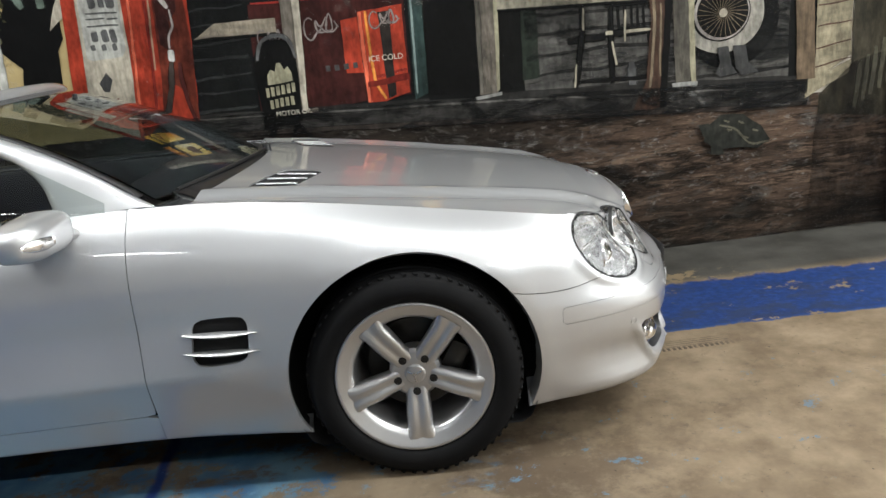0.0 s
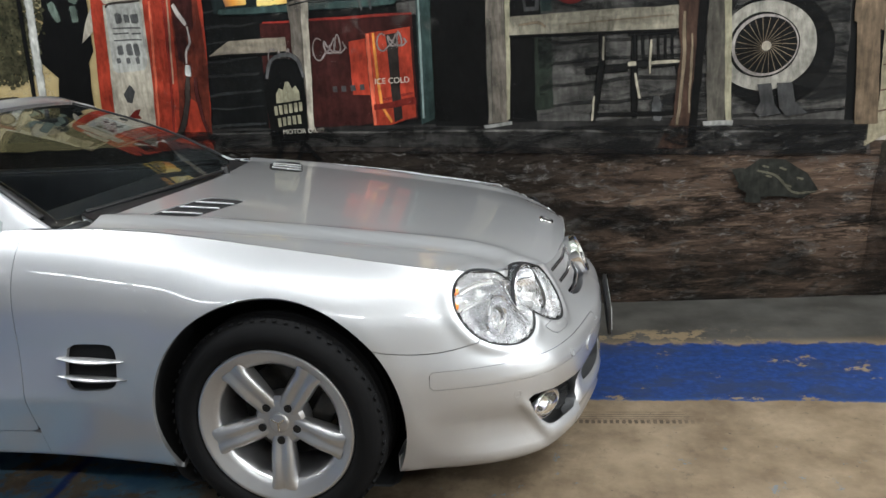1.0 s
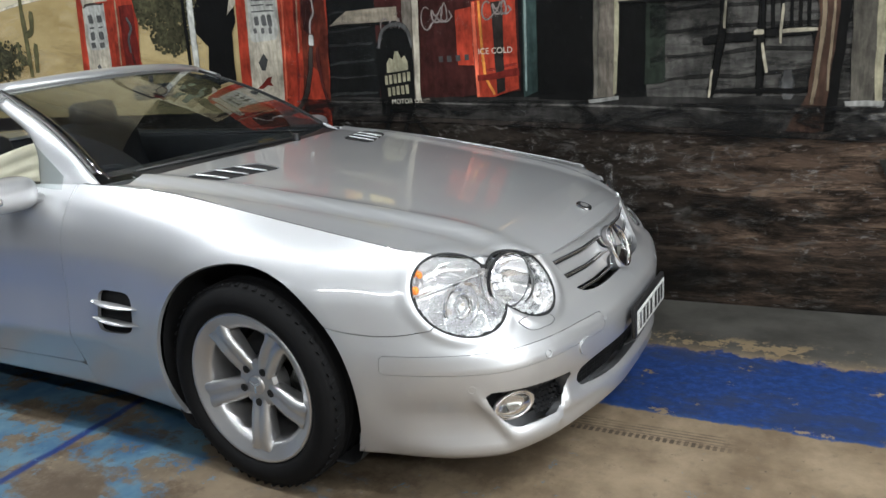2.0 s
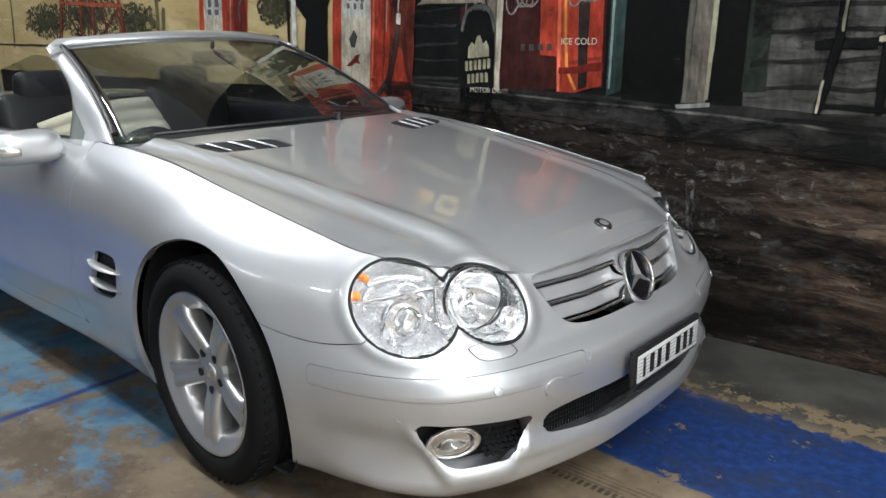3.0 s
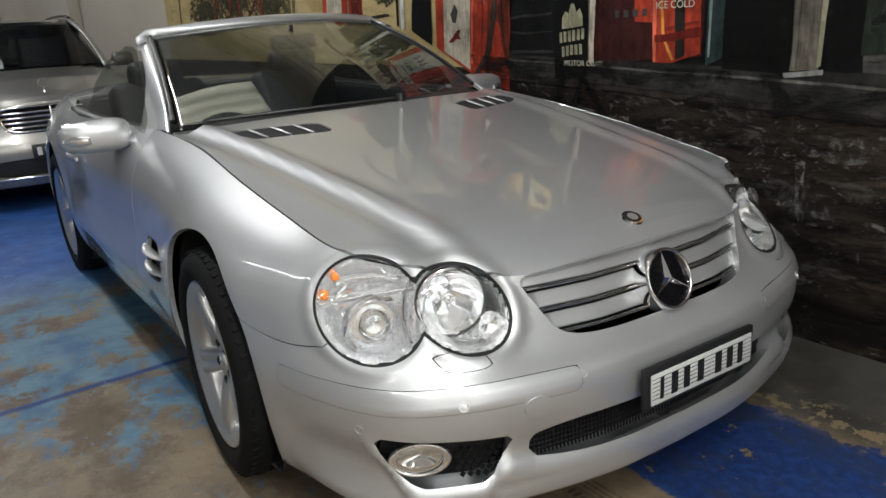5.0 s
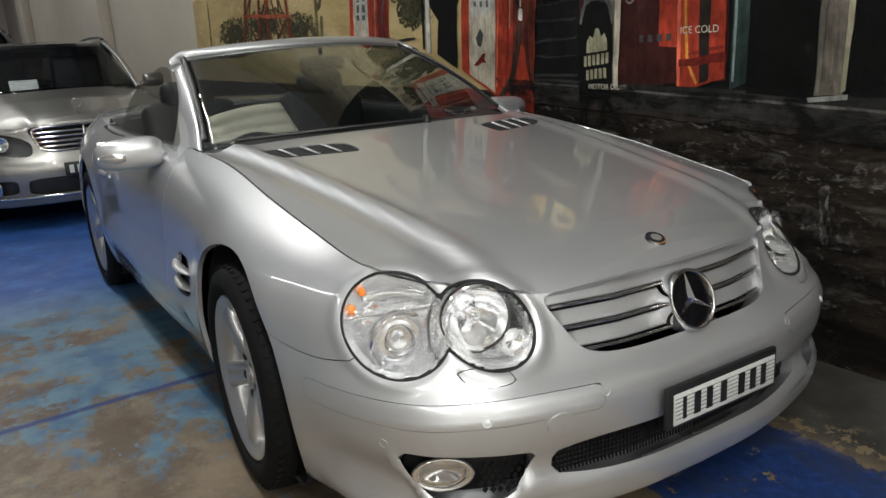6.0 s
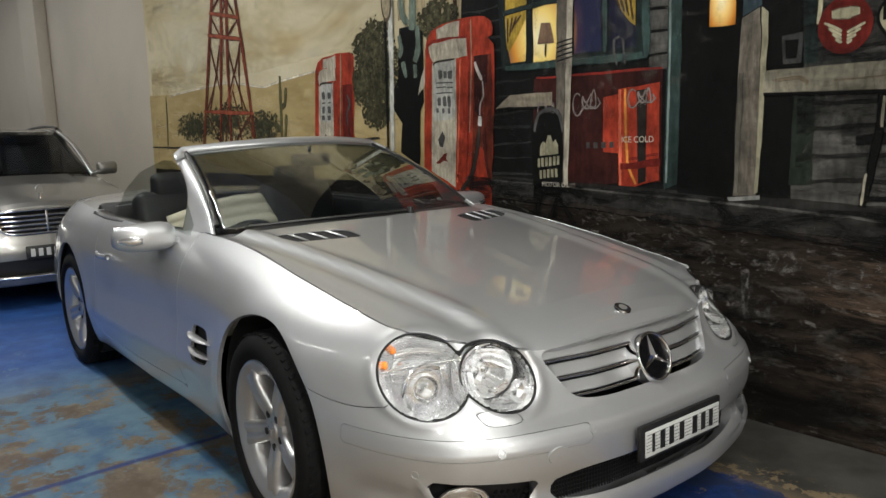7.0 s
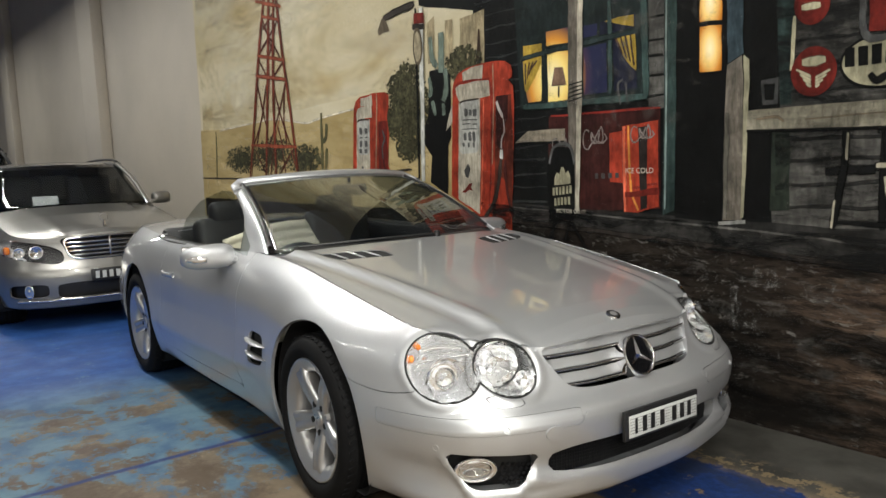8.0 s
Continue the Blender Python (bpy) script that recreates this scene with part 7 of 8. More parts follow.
stroke("sign_wing", [(0.895, 1.56), (0.915, 1.572)], 0.012, M_STRAW, 7, parent=group["signs"])
stroke("sign_word", [(0.834, 1.669), (0.938, 1.668)], 0.035, M_STRAW, 7, parent=group["signs"])
stroke("sign_word", [(0.83, 1.899), (0.914, 1.898)], 0.03, M_STRAW, 7, parent=group["signs"])
disc("oval_sign_rim", (1.149, 1.639), 0.155, 0.108, M_BLACK, 6, parent=group["signs"])
disc("oval_sign", (1.149, 1.639), 0.145, 0.098, M_STRAW, 7, parent=group["signs"])
bars("sign_word", [(1.035 + 0.052 * k, 1.665, 0.038, 0.075) for k in range(5)], M_BLACK, 8, parent=group["signs"])
stroke("oval_sign_mark", [(1.113, 1.593), (1.142, 1.563), (1.185, 1.585)], 0.03, M_BLACK, 8, parent=group["signs"])
paint("red_panel", [(1.101, 2.014), (1.241, 1.983), (1.247, 1.745), (1.107, 1.758)], M_REDD, 6)
stroke("red_panel_frame", [(1.085, 2.017), (1.094, 1.747), (1.248, 1.737)], 0.03, M_GREYD, 7)
stroke("chair_bar", [(0.945, 1.202), (1.147, 1.206)], 0.045, M_BLACK, 6, parent=group["chair"])
stroke("chair_bar", [(1.142, 1.217), (1.385, 1.218)], 0.035, M_BLACK, 6, parent=group["chair"])
stroke("chair_bar", [(1.026, 1.368), (1.018, 1.214), (0.976, 0.954)], 0.032, M_BLACK, 6, parent=group["chair"])
stroke("chair_bar", [(1.18, 1.368), (1.173, 0.96)], 0.03, M_BLACK, 6, parent=group["chair"])
stroke("chair_bar", [(1.375, 1.213), (1.419, 0.974)], 0.025, M_BLACK, 6, parent=group["chair"])
stroke("chair_bar", [(0.987, 0.984), (1.361, 0.978)], 0.022, M_BLACK, 6, parent=group["chair"])
stroke("chair_bar", [(1.148, 1.36), (1.371, 1.36)], 0.02, M_BLACK, 6, parent=group["chair"])
stroke("chair_spindle", [(1.18, 1.368), (1.185, 1.225)], 0.014, M_BLACK, 6, parent=group["chair"])
stroke("chair_spindle", [(1.214, 1.365), (1.219, 1.223)], 0.014, M_BLACK, 6, parent=group["chair"])
stroke("chair_spindle", [(1.248, 1.363), (1.254, 1.221)], 0.014, M_BLACK, 6, parent=group["chair"])
stroke("chair_spindle", [(1.282, 1.361), (1.288, 1.219)], 0.014, M_BLACK, 6, parent=group["chair"])
stroke("chair_spindle", [(1.316, 1.358), (1.322, 1.216)], 0.014, M_BLACK, 6, parent=group["chair"])
stroke("chair_spindle", [(1.35, 1.356), (1.356, 1.214)], 0.014, M_BLACK, 6, parent=group["chair"])
stroke("chair_light", [(1.034, 1.362), (1.032, 1.251)], 0.010799999999999999, M_WOODL, 7, parent=group["chair"])
stroke("chair_light", [(1.147, 1.222), (1.185, 1.222)], 0.024, M_WOODL, 7, parent=group["chair"])
stroke("chair_light", [(1.243, 1.221), (1.385, 1.223)], 0.018, M_WOODL, 7, parent=group["chair"])
stroke("chair_light", [(1.254, 1.331), (1.248, 1.173)], 0.012, M_WOODL, 7, parent=group["chair"])
stroke("chair_light", [(0.989, 1.08), (0.971, 0.959)], 0.010799999999999999, M_WOODL, 7, parent=group["chair"])
stroke("chair_light", [(1.179, 1.177), (1.2, 1.055)], 0.012, M_WOODL, 7, parent=group["chair"])
stroke("chair_light", [(1.399, 1.348), (1.4, 1.256)], 0.010799999999999999, M_WOODL, 7, parent=group["chair"])
stroke("painted_jar", [(1.281, 1.064), (1.281, 0.943)], 0.05, M_GREYD, 6)
paint("tree_trunk", [(1.369, 1.579), (1.513, 1.568), (1.485, 1.185), (1.448, 0.819), (1.389, 0.805), (1.281, 0.81), (1.356, 0.964), (1.39, 1.27)], M_BROWN, 11, parent=group["trunk"])
paint("tree_trunk_shade", [(1.473, 1.571), (1.518, 1.568), (1.49, 1.185), (1.459, 0.813), (1.421, 0.809), (1.453, 1.187)], M_BLACK, 12, parent=group["trunk"])
stroke("bark_streak", [(1.408, 1.45), (1.401, 1.19), (1.377, 0.922)], 0.018, M_BROWNG, 12, parent=group["trunk"])
stroke("bark_streak", [(1.441, 1.345), (1.43, 0.974)], 0.012, M_BROWNG, 12, parent=group["trunk"])
paint("porch_post", [(1.503, 1.569), (1.589, 1.562), (1.595, 0.911), (1.516, 0.915)], M_WOODD, 9)
paint("porch_post_edge", [(1.584, 1.563), (1.616, 1.56), (1.628, 0.925), (1.6, 0.921)], M_STRAW, 10)
paint("post_foot", [(1.494, 0.927), (1.638, 0.93), (1.631, 0.903), (1.5, 0.905)], M_GREY, 10)
SW = (1.774, 1.266)
disc("tyre_side", (SW[0] + 0.045, SW[1] - 0.025), 0.262, 0.262, M_BLACK, 5, parent=group["spare"])
disc("whitewall", SW, 0.228, 0.205, M_WALLTYRE, 6, parent=group["spare"])
disc("rim_shadow", (SW[0] - 0.01, SW[1] + 0.004), 0.160, 0.150, M_BLACK, 7, parent=group["spare"])
disc("rim_ring", (SW[0] - 0.005, SW[1] + 0.004), 0.150, 0.140, M_GREYL, 8, parent=group["spare"])
disc("rim_dark", (SW[0], SW[1] + 0.004), 0.140, 0.128, M_BLACK, 9, parent=group["spare"])
for k in range(26):
    a = 2 * math.pi * k / 26
    stroke("wire_spoke", [(SW[0] + 0.02 * math.cos(a + 0.5), SW[1] + 0.02 * math.sin(a + 0.5)), (SW[0] + 0.138 * math.cos(a), SW[1] + 0.126 * math.sin(a))], 0.0032, M_BROWNG, 10, parent=group["spare"])
disc("wheel_nut", SW, 0.022, 0.022, M_CREAM, 11, parent=group["spare"])
paint("painted_boot", [(1.737, 1.091), (1.806, 1.092), (1.82, 0.993), (1.852, 0.951), (1.755, 0.935), (1.728, 0.958), (1.758, 1.01)], M_GREYD, 12)
paint("painted_boot", [(1.831, 1.09), (1.897, 1.092), (1.916, 1.001), (1.972, 0.945), (1.878, 0.936), (1.841, 0.979)], M_GREYD, 12)
paint("house_corner", [(2.162, 1.518), (2.258, 1.51), (2.289, 0.87), (2.181, 0.875)], M_WOODB, 9)
paint("house_corner", [(2.155, 1.35), (2.155, 6.0), (2.285, 6.0), (2.285, 1.3)], M_WOODB, 9)
paint("cream_boarding", [(2.294, 1.42), (2.477, 1.398), (2.483, 0.982), (2.282, 0.867)], M_CREAMY, 8)
paint("cream_boarding", [(2.285, 1.2), (2.285, 6.0), (2.48, 6.0), (2.48, 1.2)], M_CREAMY, 8)
stroke("board_line", [(2.292, 1.253), (2.484, 1.269)], 0.008, M_BROWN, 9)
stroke("board_line", [(2.289, 1.146), (2.482, 1.161)], 0.008, M_BROWN, 9)
stroke("board_line", [(2.286, 1.031), (2.481, 1.064)], 0.008, M_BROWN, 9)
stroke("board_line", [(2.284, 0.938), (2.48, 0.971)], 0.008, M_BROWN, 9)
paint("painted_porch", [(-1.4, 0.95), (-1.4, 1.03), (-0.4, 1.0), (0.6, 0.975), (1.5, 0.935), (2.26, 0.90), (2.26, 0.80), (1.2, 0.84), (0.0, 0.88)], M_PORCH, 5)
paint("porch_front", [(-1.4, 0.92), (-1.4, 1.005), (0.15, 0.950), (1.1, 0.902), (1.9, 0.860), (2.26, 0.848), (2.26, 0.755), (1.9, 0.764), (1.1, 0.812), (0.15, 0.860)], M_PORCHL, 6)
paint("porch_end", [(2.229, 0.773), (2.239, 0.879), (2.282, 0.879), (2.483, 0.964), (2.469, 0.889), (2.299, 0.811)], M_CREAMY, 9)
stroke("painted_shadow", [(-1.4, 0.915), (-0.5, 0.885), (0.15, 0.853), (1.1, 0.805), (1.9, 0.757), (2.27, 0.748)], 0.028, M_DARKB, 7)
stroke("porch_nosing", [(-1.4, 1.005), (0.15, 0.950), (1.1, 0.902), (1.9, 0.860), (2.26, 0.848)], 0.012, M_SIDING, 7)
paint("painted_hillside", [(2.495, 1.451), (2.737, 1.422), (2.733, 0.636), (2.308, 0.68), (2.311, 0.786), (2.489, 0.94)], M_OLIVE, 4)
stroke("dry_grass", [(2.514, 0.697), (2.538, 0.933)], 0.03, M_OLIVEL, 5)
stroke("dry_grass", [(2.558, 0.728), (2.582, 0.975)], 0.03, M_OLIVEL, 5)
stroke("dry_grass", [(2.603, 0.758), (2.626, 1.016)], 0.03, M_OLIVEL, 5)
stroke("dry_grass", [(2.647, 0.788), (2.67, 1.056)], 0.03, M_OLIVEL, 5)
stroke("dry_grass", [(2.691, 0.818), (2.713, 1.097)], 0.03, M_OLIVEL, 5)
paint("turtle_body", [(1.661, 0.602), (1.685, 0.686), (1.762, 0.738), (1.879, 0.724), (1.986, 0.659), (2.034, 0.574), (1.966, 0.534), (1.847, 0.553), (1.742, 0.548)], M_GREENG, 21, parent=group["turtle"])
stroke("turtle_rim", [(1.751, 0.683), (1.844, 0.645), (1.925, 0.569), (2.029, 0.565)], 0.014, M_OLIVEL, 22, parent=group["turtle"])
paint("turtle_head", [(1.632, 0.688), (1.69, 0.697), (1.707, 0.651), (1.66, 0.625)], M_GREENG, 22, parent=group["turtle"])
paint("turtle_foot", [(1.709, 0.586), (1.767, 0.584), (1.775, 0.518), (1.7, 0.527)], M_GREENG, 22, parent=group["turtle"])
stroke("turtle_scale", [(1.776, 0.704), (1.808, 0.691)], 0.012, M_OLIVEL, 22, parent=group["turtle"])
stroke("turtle_scale", [(1.855, 0.689), (1.887, 0.677)], 0.012, M_OLIVEL, 22, parent=group["turtle"])
stroke("turtle_scale", [(1.935, 0.642), (1.967, 0.629)], 0.012, M_OLIVEL, 22, parent=group["turtle"])
stroke("turtle_scale", [(1.791, 0.653), (1.823, 0.641)], 0.012, M_OLIVEL, 22, parent=group["turtle"])
stroke("turtle_scale", [(1.884, 0.607), (1.916, 0.595)], 0.012, M_OLIVEL, 22, parent=group["turtle"])
paint("painted_tank", [(2.713, 1.417), (3.176, 1.361), (3.216, 0.3), (2.725, 0.372)], M_TANK, 2, parent=group["tank"], wall=1)
paint("tank_light", [(2.964, 1.386), (3.176, 1.361), (3.212, 0.395), (3.019, 0.407)], M_TANKL, 3, parent=group["tank"], wall=1)
disc("round_sign_rim", (2.976, 0.873), 0.165, 0.165, M_BLACK, 4, parent=group["tank"], wall=1)
disc("round_sign_face", (2.976, 0.873), 0.153, 0.153, M_PEACH, 5, parent=group["tank"], wall=1)
bars("sign_word", [(2.976 - 0.10 + 0.062 * k, 0.873, 0.045, 0.11) for k in range(4)], M_BLACK, 6, parent=group["tank"], wall=1)
M_LETTER = material("mural_lettering", (0.46, 0.43, 0.36), 0.6, 0, 0.3, 30, 90, spec=0.25)
# loose brushwork, then thin broken washes over the lower half of the picture
EARTH_BOX = [(-1.4, 0.0), (-1.4, 0.915), (0.15, 0.853), (1.1, 0.805), (1.9, 0.757), (2.735, 0.74), (2.735, 0.04)]
HOUSE_BOX = [(-1.38, 1.03), (-1.38, 2.6), (2.24, 2.6), (2.24, 0.93), (1.1, 0.97), (0.15, 1.0)]
PORCH_BOX = [(-1.38, 0.90), (-1.38, 1.02), (0.15, 0.97), (1.1, 0.93), (2.24, 0.88), (2.24, 0.74), (1.1, 0.79), (0.15, 0.84)]
paint("dark_wash", EARTH_BOX, glaze("dark_wash", (0.005, 0.005, 0.005), 0.53, 0.66, 0.6, 4.0, (0.45, 1, 1.6)), 18, soft=False)
paint("porch_wash", PORCH_BOX, glaze("porch_wash", (0.006, 0.006, 0.006), 0.44, 0.56, 0.85, 9.0, (0.5, 1, 1.6), 3.3), 18, soft=False)
paint("porch_scuff", PORCH_BOX, glaze("porch_scuff", (0.16, 0.155, 0.148), 0.56, 0.68, 0.6, 17.0, (0.6, 1, 1.2), 8.1), 19, soft=False)
paint("house_wash", HOUSE_BOX, glaze("house_wash", (0.006, 0.006, 0.006), 0.54, 0.74, 0.36, 4.5, (1.1, 1, 0.9), 1.7), 18, soft=False)
paint("house_scumble", HOUSE_BOX, glaze("house_scumble", (0.16, 0.15, 0.135), 0.60, 0.76, 0.35, 9.0, (1.0, 1, 1.0), 5.2), 19, soft=False)
# darker towards the corner at the step
paint("dark_end", [(2.25, 0.03), (2.30, 0.78), (2.50, 0.95), (2.735, 1.0), (2.735, 0.04)], glaze("dark_end", (0.006, 0.005, 0.005), 0.30, 0.66, 0.85, 3.5, (1.4, 1, 0.5), 4.4), 19, soft=False)
SIDING_BOX = [(0.72, 1.0), (0.72, 2.6), (2.14, 2.6), (2.14, 0.95)]
paint("siding_smudge", SIDING_BOX, glaze("siding_smudge", (0.010, 0.010, 0.010), 0.46, 0.62, 0.75, 8.0, (0.5, 1, 1.5), 9.1), 5.5, soft=False)
# chalky splashes and drips over the porch edge and down the earth
CHALK = glaze("chalk_splash", (0.20, 0.195, 0.185), 0.56, 0.74, 0.55, 26.0, (0.9, 1, 0.8), 2.9)
DRIP = glaze("chalk_drip", (0.24, 0.235, 0.225), 0.56, 0.72, 0.55, 30.0, (1.8, 1, 0.5), 6.6)
for cx, cz, a, b in ((0.22, 0.72, 0.10, 0.06), (0.66, 0.72, 0.14, 0.05), (1.00, 0.70, 0.14, 0.05), (1.35, 0.60, 0.12, 0.05), (0.60, 0.50, 0.10, 0.06)):
    disc("chalk_splash", (cx, cz), a, b, CHALK, 20)
for x, z0, z1, w in ((0.53, 0.45, 0.66, 0.05), (0.83, 0.52, 0.66, 0.05), (0.72, 0.22, 0.42, 0.05)):
    stroke("chalk_drip", [(x, z1), (x + 0.01, (z0 + z1) / 2), (x - 0.01, z0)], w, DRIP, 21)

lettering("MOTOR OIL", -0.555, 0.985, 0.034, M_LETTER, 21, group["sign"])
lettering("ICE COLD", -0.02, 1.215, 0.040, M_LETTER, 21, group["cooler"])
SKY_BOX = [(-6.85, 1.75), (-6.80, 4.0), (-1.75, 4.0), (-2.0, 1.9)]
paint("cloud_wash", SKY_BOX, glaze("cloud_wash", (0.36, 0.29, 0.19), 0.52, 0.85, 0.30, 1.6, (0.45, 1, 1.9), 2.3, 7), 0.4, soft=False)
paint("cloud_wash", SKY_BOX, glaze("pale_cloud_wash", (0.95, 0.86, 0.66), 0.45, 0.80, 0.6, 1.3, (0.5, 1, 1.5), 6.1, 7), 0.6, soft=False)
paint("smoke_wash", SKY_BOX, glaze("smoke_wash", (0.22, 0.17, 0.11), 0.60, 0.86, 0.55, 2.6, (0.42, 1, 2.2), 3.7, 9), 0.7, soft=False)
paint("ochre_wash", SKY_BOX, glaze("ochre_wash", (0.66, 0.45, 0.13), 0.50, 0.80, 0.55, 1.5, (0.6, 1, 1.1), 8.4, 8), 0.8, soft=False)
HILL_BOX = [(-6.85, 1.0), (-6.80, 1.70), (-4.4, 1.70), (-3.9, 1.66), (-3.2, 1.70), (-2.0, 1.65), (-2.0, 1.0)]
paint("umber_wash", HILL_BOX, glaze("umber_wash", (0.25, 0.16, 0.065), 0.52, 0.84, 0.6, 3.2, (0.45, 1, 2.0), 5.2, 10), 1.6, soft=False)
paint("straw_wash", HILL_BOX, glaze("straw_wash", (0.86, 0.70, 0.40), 0.55, 0.82, 0.6, 4.2, (0.5, 1, 1.6), 1.3, 10), 1.8, soft=False)
# the narrow return where the wall steps forward, dark brown below and dark grey above
for z0, z1, mat in ((0.0, 0.80, material("mural_return_dark", (0.035, 0.026, 0.022), 0.6, 0, 0.5, 9, 60)), (0.80, CEIL - 0.01, material("mural_return_grey", (0.045, 0.042, 0.036), 0.6, 0, 0.45, 7, 60))):
    part("dark_return", box_bm(2.7915, 1.09125, (z0 + z1) / 2, 0.017, 0.0915, z1 - z0), mat, mural, smooth=False)


# ---------------------------------------------------------------- the estate cars parked behind
EST_BASE = [(0.84, 0), (0.83, 0.25), (0.79, 0.48), (0.72, 0.66), (0.60, 0.78), (0.40, 0.85), (0.2, 0.872), (0, 0.880), (-0.4, 0.872),
            (-0.9, 0.868), (-1.6, 0.872), (-2.3, 0.872), (-2.76, 0.875), (-3.3, 0.84), (-3.65, 0.72), (-3.74, 0.4), (-3.76, 0)]
EST_TOP = [(0.70, 0, 0.80), (0.69, 0.25, 0.79), (0.63, 0.46, 0.775), (0.55, 0.60, 0.78), (0.45, 0.70, 0.80), (0.30, 0.74, 0.83), (0.1, 0.75, 0.86),
           (-0.2, 0.755, 0.90), (-0.55, 0.76, 0.945), (-0.9, 0.79, 0.96), (-1.6, 0.80, 0.97), (-2.3, 0.79, 0.99), (-2.76, 0.77, 1.0),
           (-3.3, 0.73, 1.0), (-3.6, 0.60, 1.0), (-3.72, 0.3, 0.98), (-3.74, 0, 0.97)]
EST_LOW = [0.19] * 17
EST_ARCH = [(0, 0.33, 0.37), (-2.76, 0.33, 0.37)]


def est_lamp(x, y, z):
    y = abs(y)
    return super_fun(y, z - (y - 0.62) * 0.22, 0.61, 0.672, 0.235, 0.078, 3.0) if x > 0.2 else -1


def est_grille(x, y, z):
    return super_fun(y / (0.355 + (z - 0.68) * 0.45), z, 0, 0.680, 1.0, 0.100, 7) * (0.3 if abs(y) > 0.28 else 1) if x > 0.5 else -1


def est_intake(x, y, z):
    return super_fun(y, z, 0, 0.335, 0.45, 0.066, 8) if x > 0.5 else -1


def est_fog(x, y, z):
    return super_fun(abs(y), z, 0.650, 0.345, 0.135, 0.056, 5) if x > 0.3 else -1


def build_estate(where, paint_mat, label):
    car = tagged(new("car"), label, "car")
    side = body_side(EST_BASE, EST_TOP, EST_LOW, 0.47, [0.6, 0.6, 0.8, 1.2, 1.5, 1.8, 2, 2, 2, 2, 2, 2, 2, 2, 1.8, 1.8, 1.8], EST_ARCH, cols=9, rows=24)
    side = clip(*side, lambda x, y, z: min(math.hypot(x - ax, z - az) - ar for ax, az, ar in EST_ARCH))
    uncut = both(*side)
    for fun in (est_lamp, est_grille, est_intake, est_fog):
        side = clip(*side, (lambda h: lambda x, y, z: -h(x, y, z))(fun))
    g = 0.003
    front = lambda x, y, z: max(x - 0.35, min(0.56 - z, x - 0.05))
    panel("front_bumper", *both(*clip(*side, lambda x, y, z: front(x, y, z) - g)), paint_mat, car)
    for s in (1, -1):
        fl = (lambda V, F: (V, F)) if s > 0 else mirrored
        panel("fender", *fl(*clip(*side, lambda x, y, z: min(-front(x, y, z) - g, x + 0.78))), paint_mat, car)
        panel("front_door", *fl(*clip(*side, lambda x, y, z: min(-0.78 - x - g, x + 1.75))), paint_mat, car)
        panel("rear_door", *fl(*clip(*side, lambda x, y, z: min(-1.75 - x - g, x + 2.55))), paint_mat, car)
        panel("rear_quarter", *fl(*clip(*side, lambda x, y, z: -2.55 - x - g)), paint_mat, car)
    crown = lambda x: float(np.interp(x, [-0.9, -0.55, 0.0, 0.5, 0.64, 0.70], [1.03, 0.995, 0.945, 0.865, 0.835, 0.80]))
    V, F = lid(EST_TOP, 0.02, 9, crown, cols=8, across=31, ridge=lambda x, w: 0.010 * math.exp(-((w - 0.36 - (0.6 - x) * 0.1) / 0.03) ** 2))
    V, F = clip(V, F, lambda x, y, z: min(x + 0.62 + 0.15 * y * y, -est_lamp(x, y, z)))
    panel("bonnet", [(x, y * 0.994, z) for x, y, z in V], F, paint_mat, car)
    # lamps, grille, openings
    for s in (1, -1):
        V, F = clip(*uncut, lambda x, y, z: min(est_lamp(x, y, z), y * s))
        hl = obj("headlamp", [(x + 0.002, y, z) for x, y, z in V], F, LENS, car, "clear headlamp with orange indicator")
        hl.visible_shadow = False
        hl.modifiers.new("thickness", "SOLIDIFY").thickness = 0.003
        V, F = offset(*clip(*uncut, lambda x, y, z: min(est_lamp(x, y, z) + 0.02, y * s)), -0.05)
        obj("reflector", V, F, LAMP_BOWL, hl)
        for y, x, r in ((0.58, 0.715, 0.055), (0.70, 0.64, 0.045)):
            m = Matrix.Translation((x, y * s, 0.672)) @ Vector((1, 0.2 * s, 0.1)).to_track_quat("Z", "Y").to_matrix().to_4x4()
            V, F = lathe([(r, 0.01), (r * 0.9, 0.012), (r * 0.6, -0.02), (0.0, -0.03)], 28, "z")
            obj("projector", [tuple(m @ Vector(p)) for p in V], F, CHROME, hl)
        part("indicator", box_bm(0.50, 0.775 * s, 0.69, 0.12, 0.05, 0.07, 0.02), ORANGE, hl, "orange indicator")
        V, F = offset(*clip(*uncut, lambda x, y, z: min(est_fog(x, y, z) + 0.02, y * s)), -0.04)
        fb = obj("fog_lamp_bay", V, F, BLACK, car)
        m = Matrix.Translation((0.70, 0.655 * s, 0.345)) @ Vector((1, 0.55 * s, 0)).to_track_quat("Z", "Y").to_matrix().to_4x4() @ Matrix.Diagonal((0.6, 1, 1, 1))
        V, F = lathe([(0.062, 0.0), (0.058, 0.012), (0.045, 0.008), (0.0, 0.016)], 28, "z")
        obj("fog_lamp", [tuple(m @ Vector(p)) for p in V], F, CHROME, fb)
        # mirror
        bm = box_bm(-0.92, 0.94 * s, 1.02, 0.10, 0.20, 0.13, 0.04, None, 3)
        part("door_mirror", join(bm, box_bm(-0.90, 0.86 * s, 0.985, 0.05, 0.10, 0.04, 0.01)), paint_mat, car)
        # roof rail, pillars, side glass
        rail = [(-1.35 - 1.95 * t, (0.60 - 0.02 * t) * s, 1.435 + 0.045 * math.sin(math.pi * t) ** 0.5 - 0.03 * t) for t in np.linspace(0, 1, 14)]
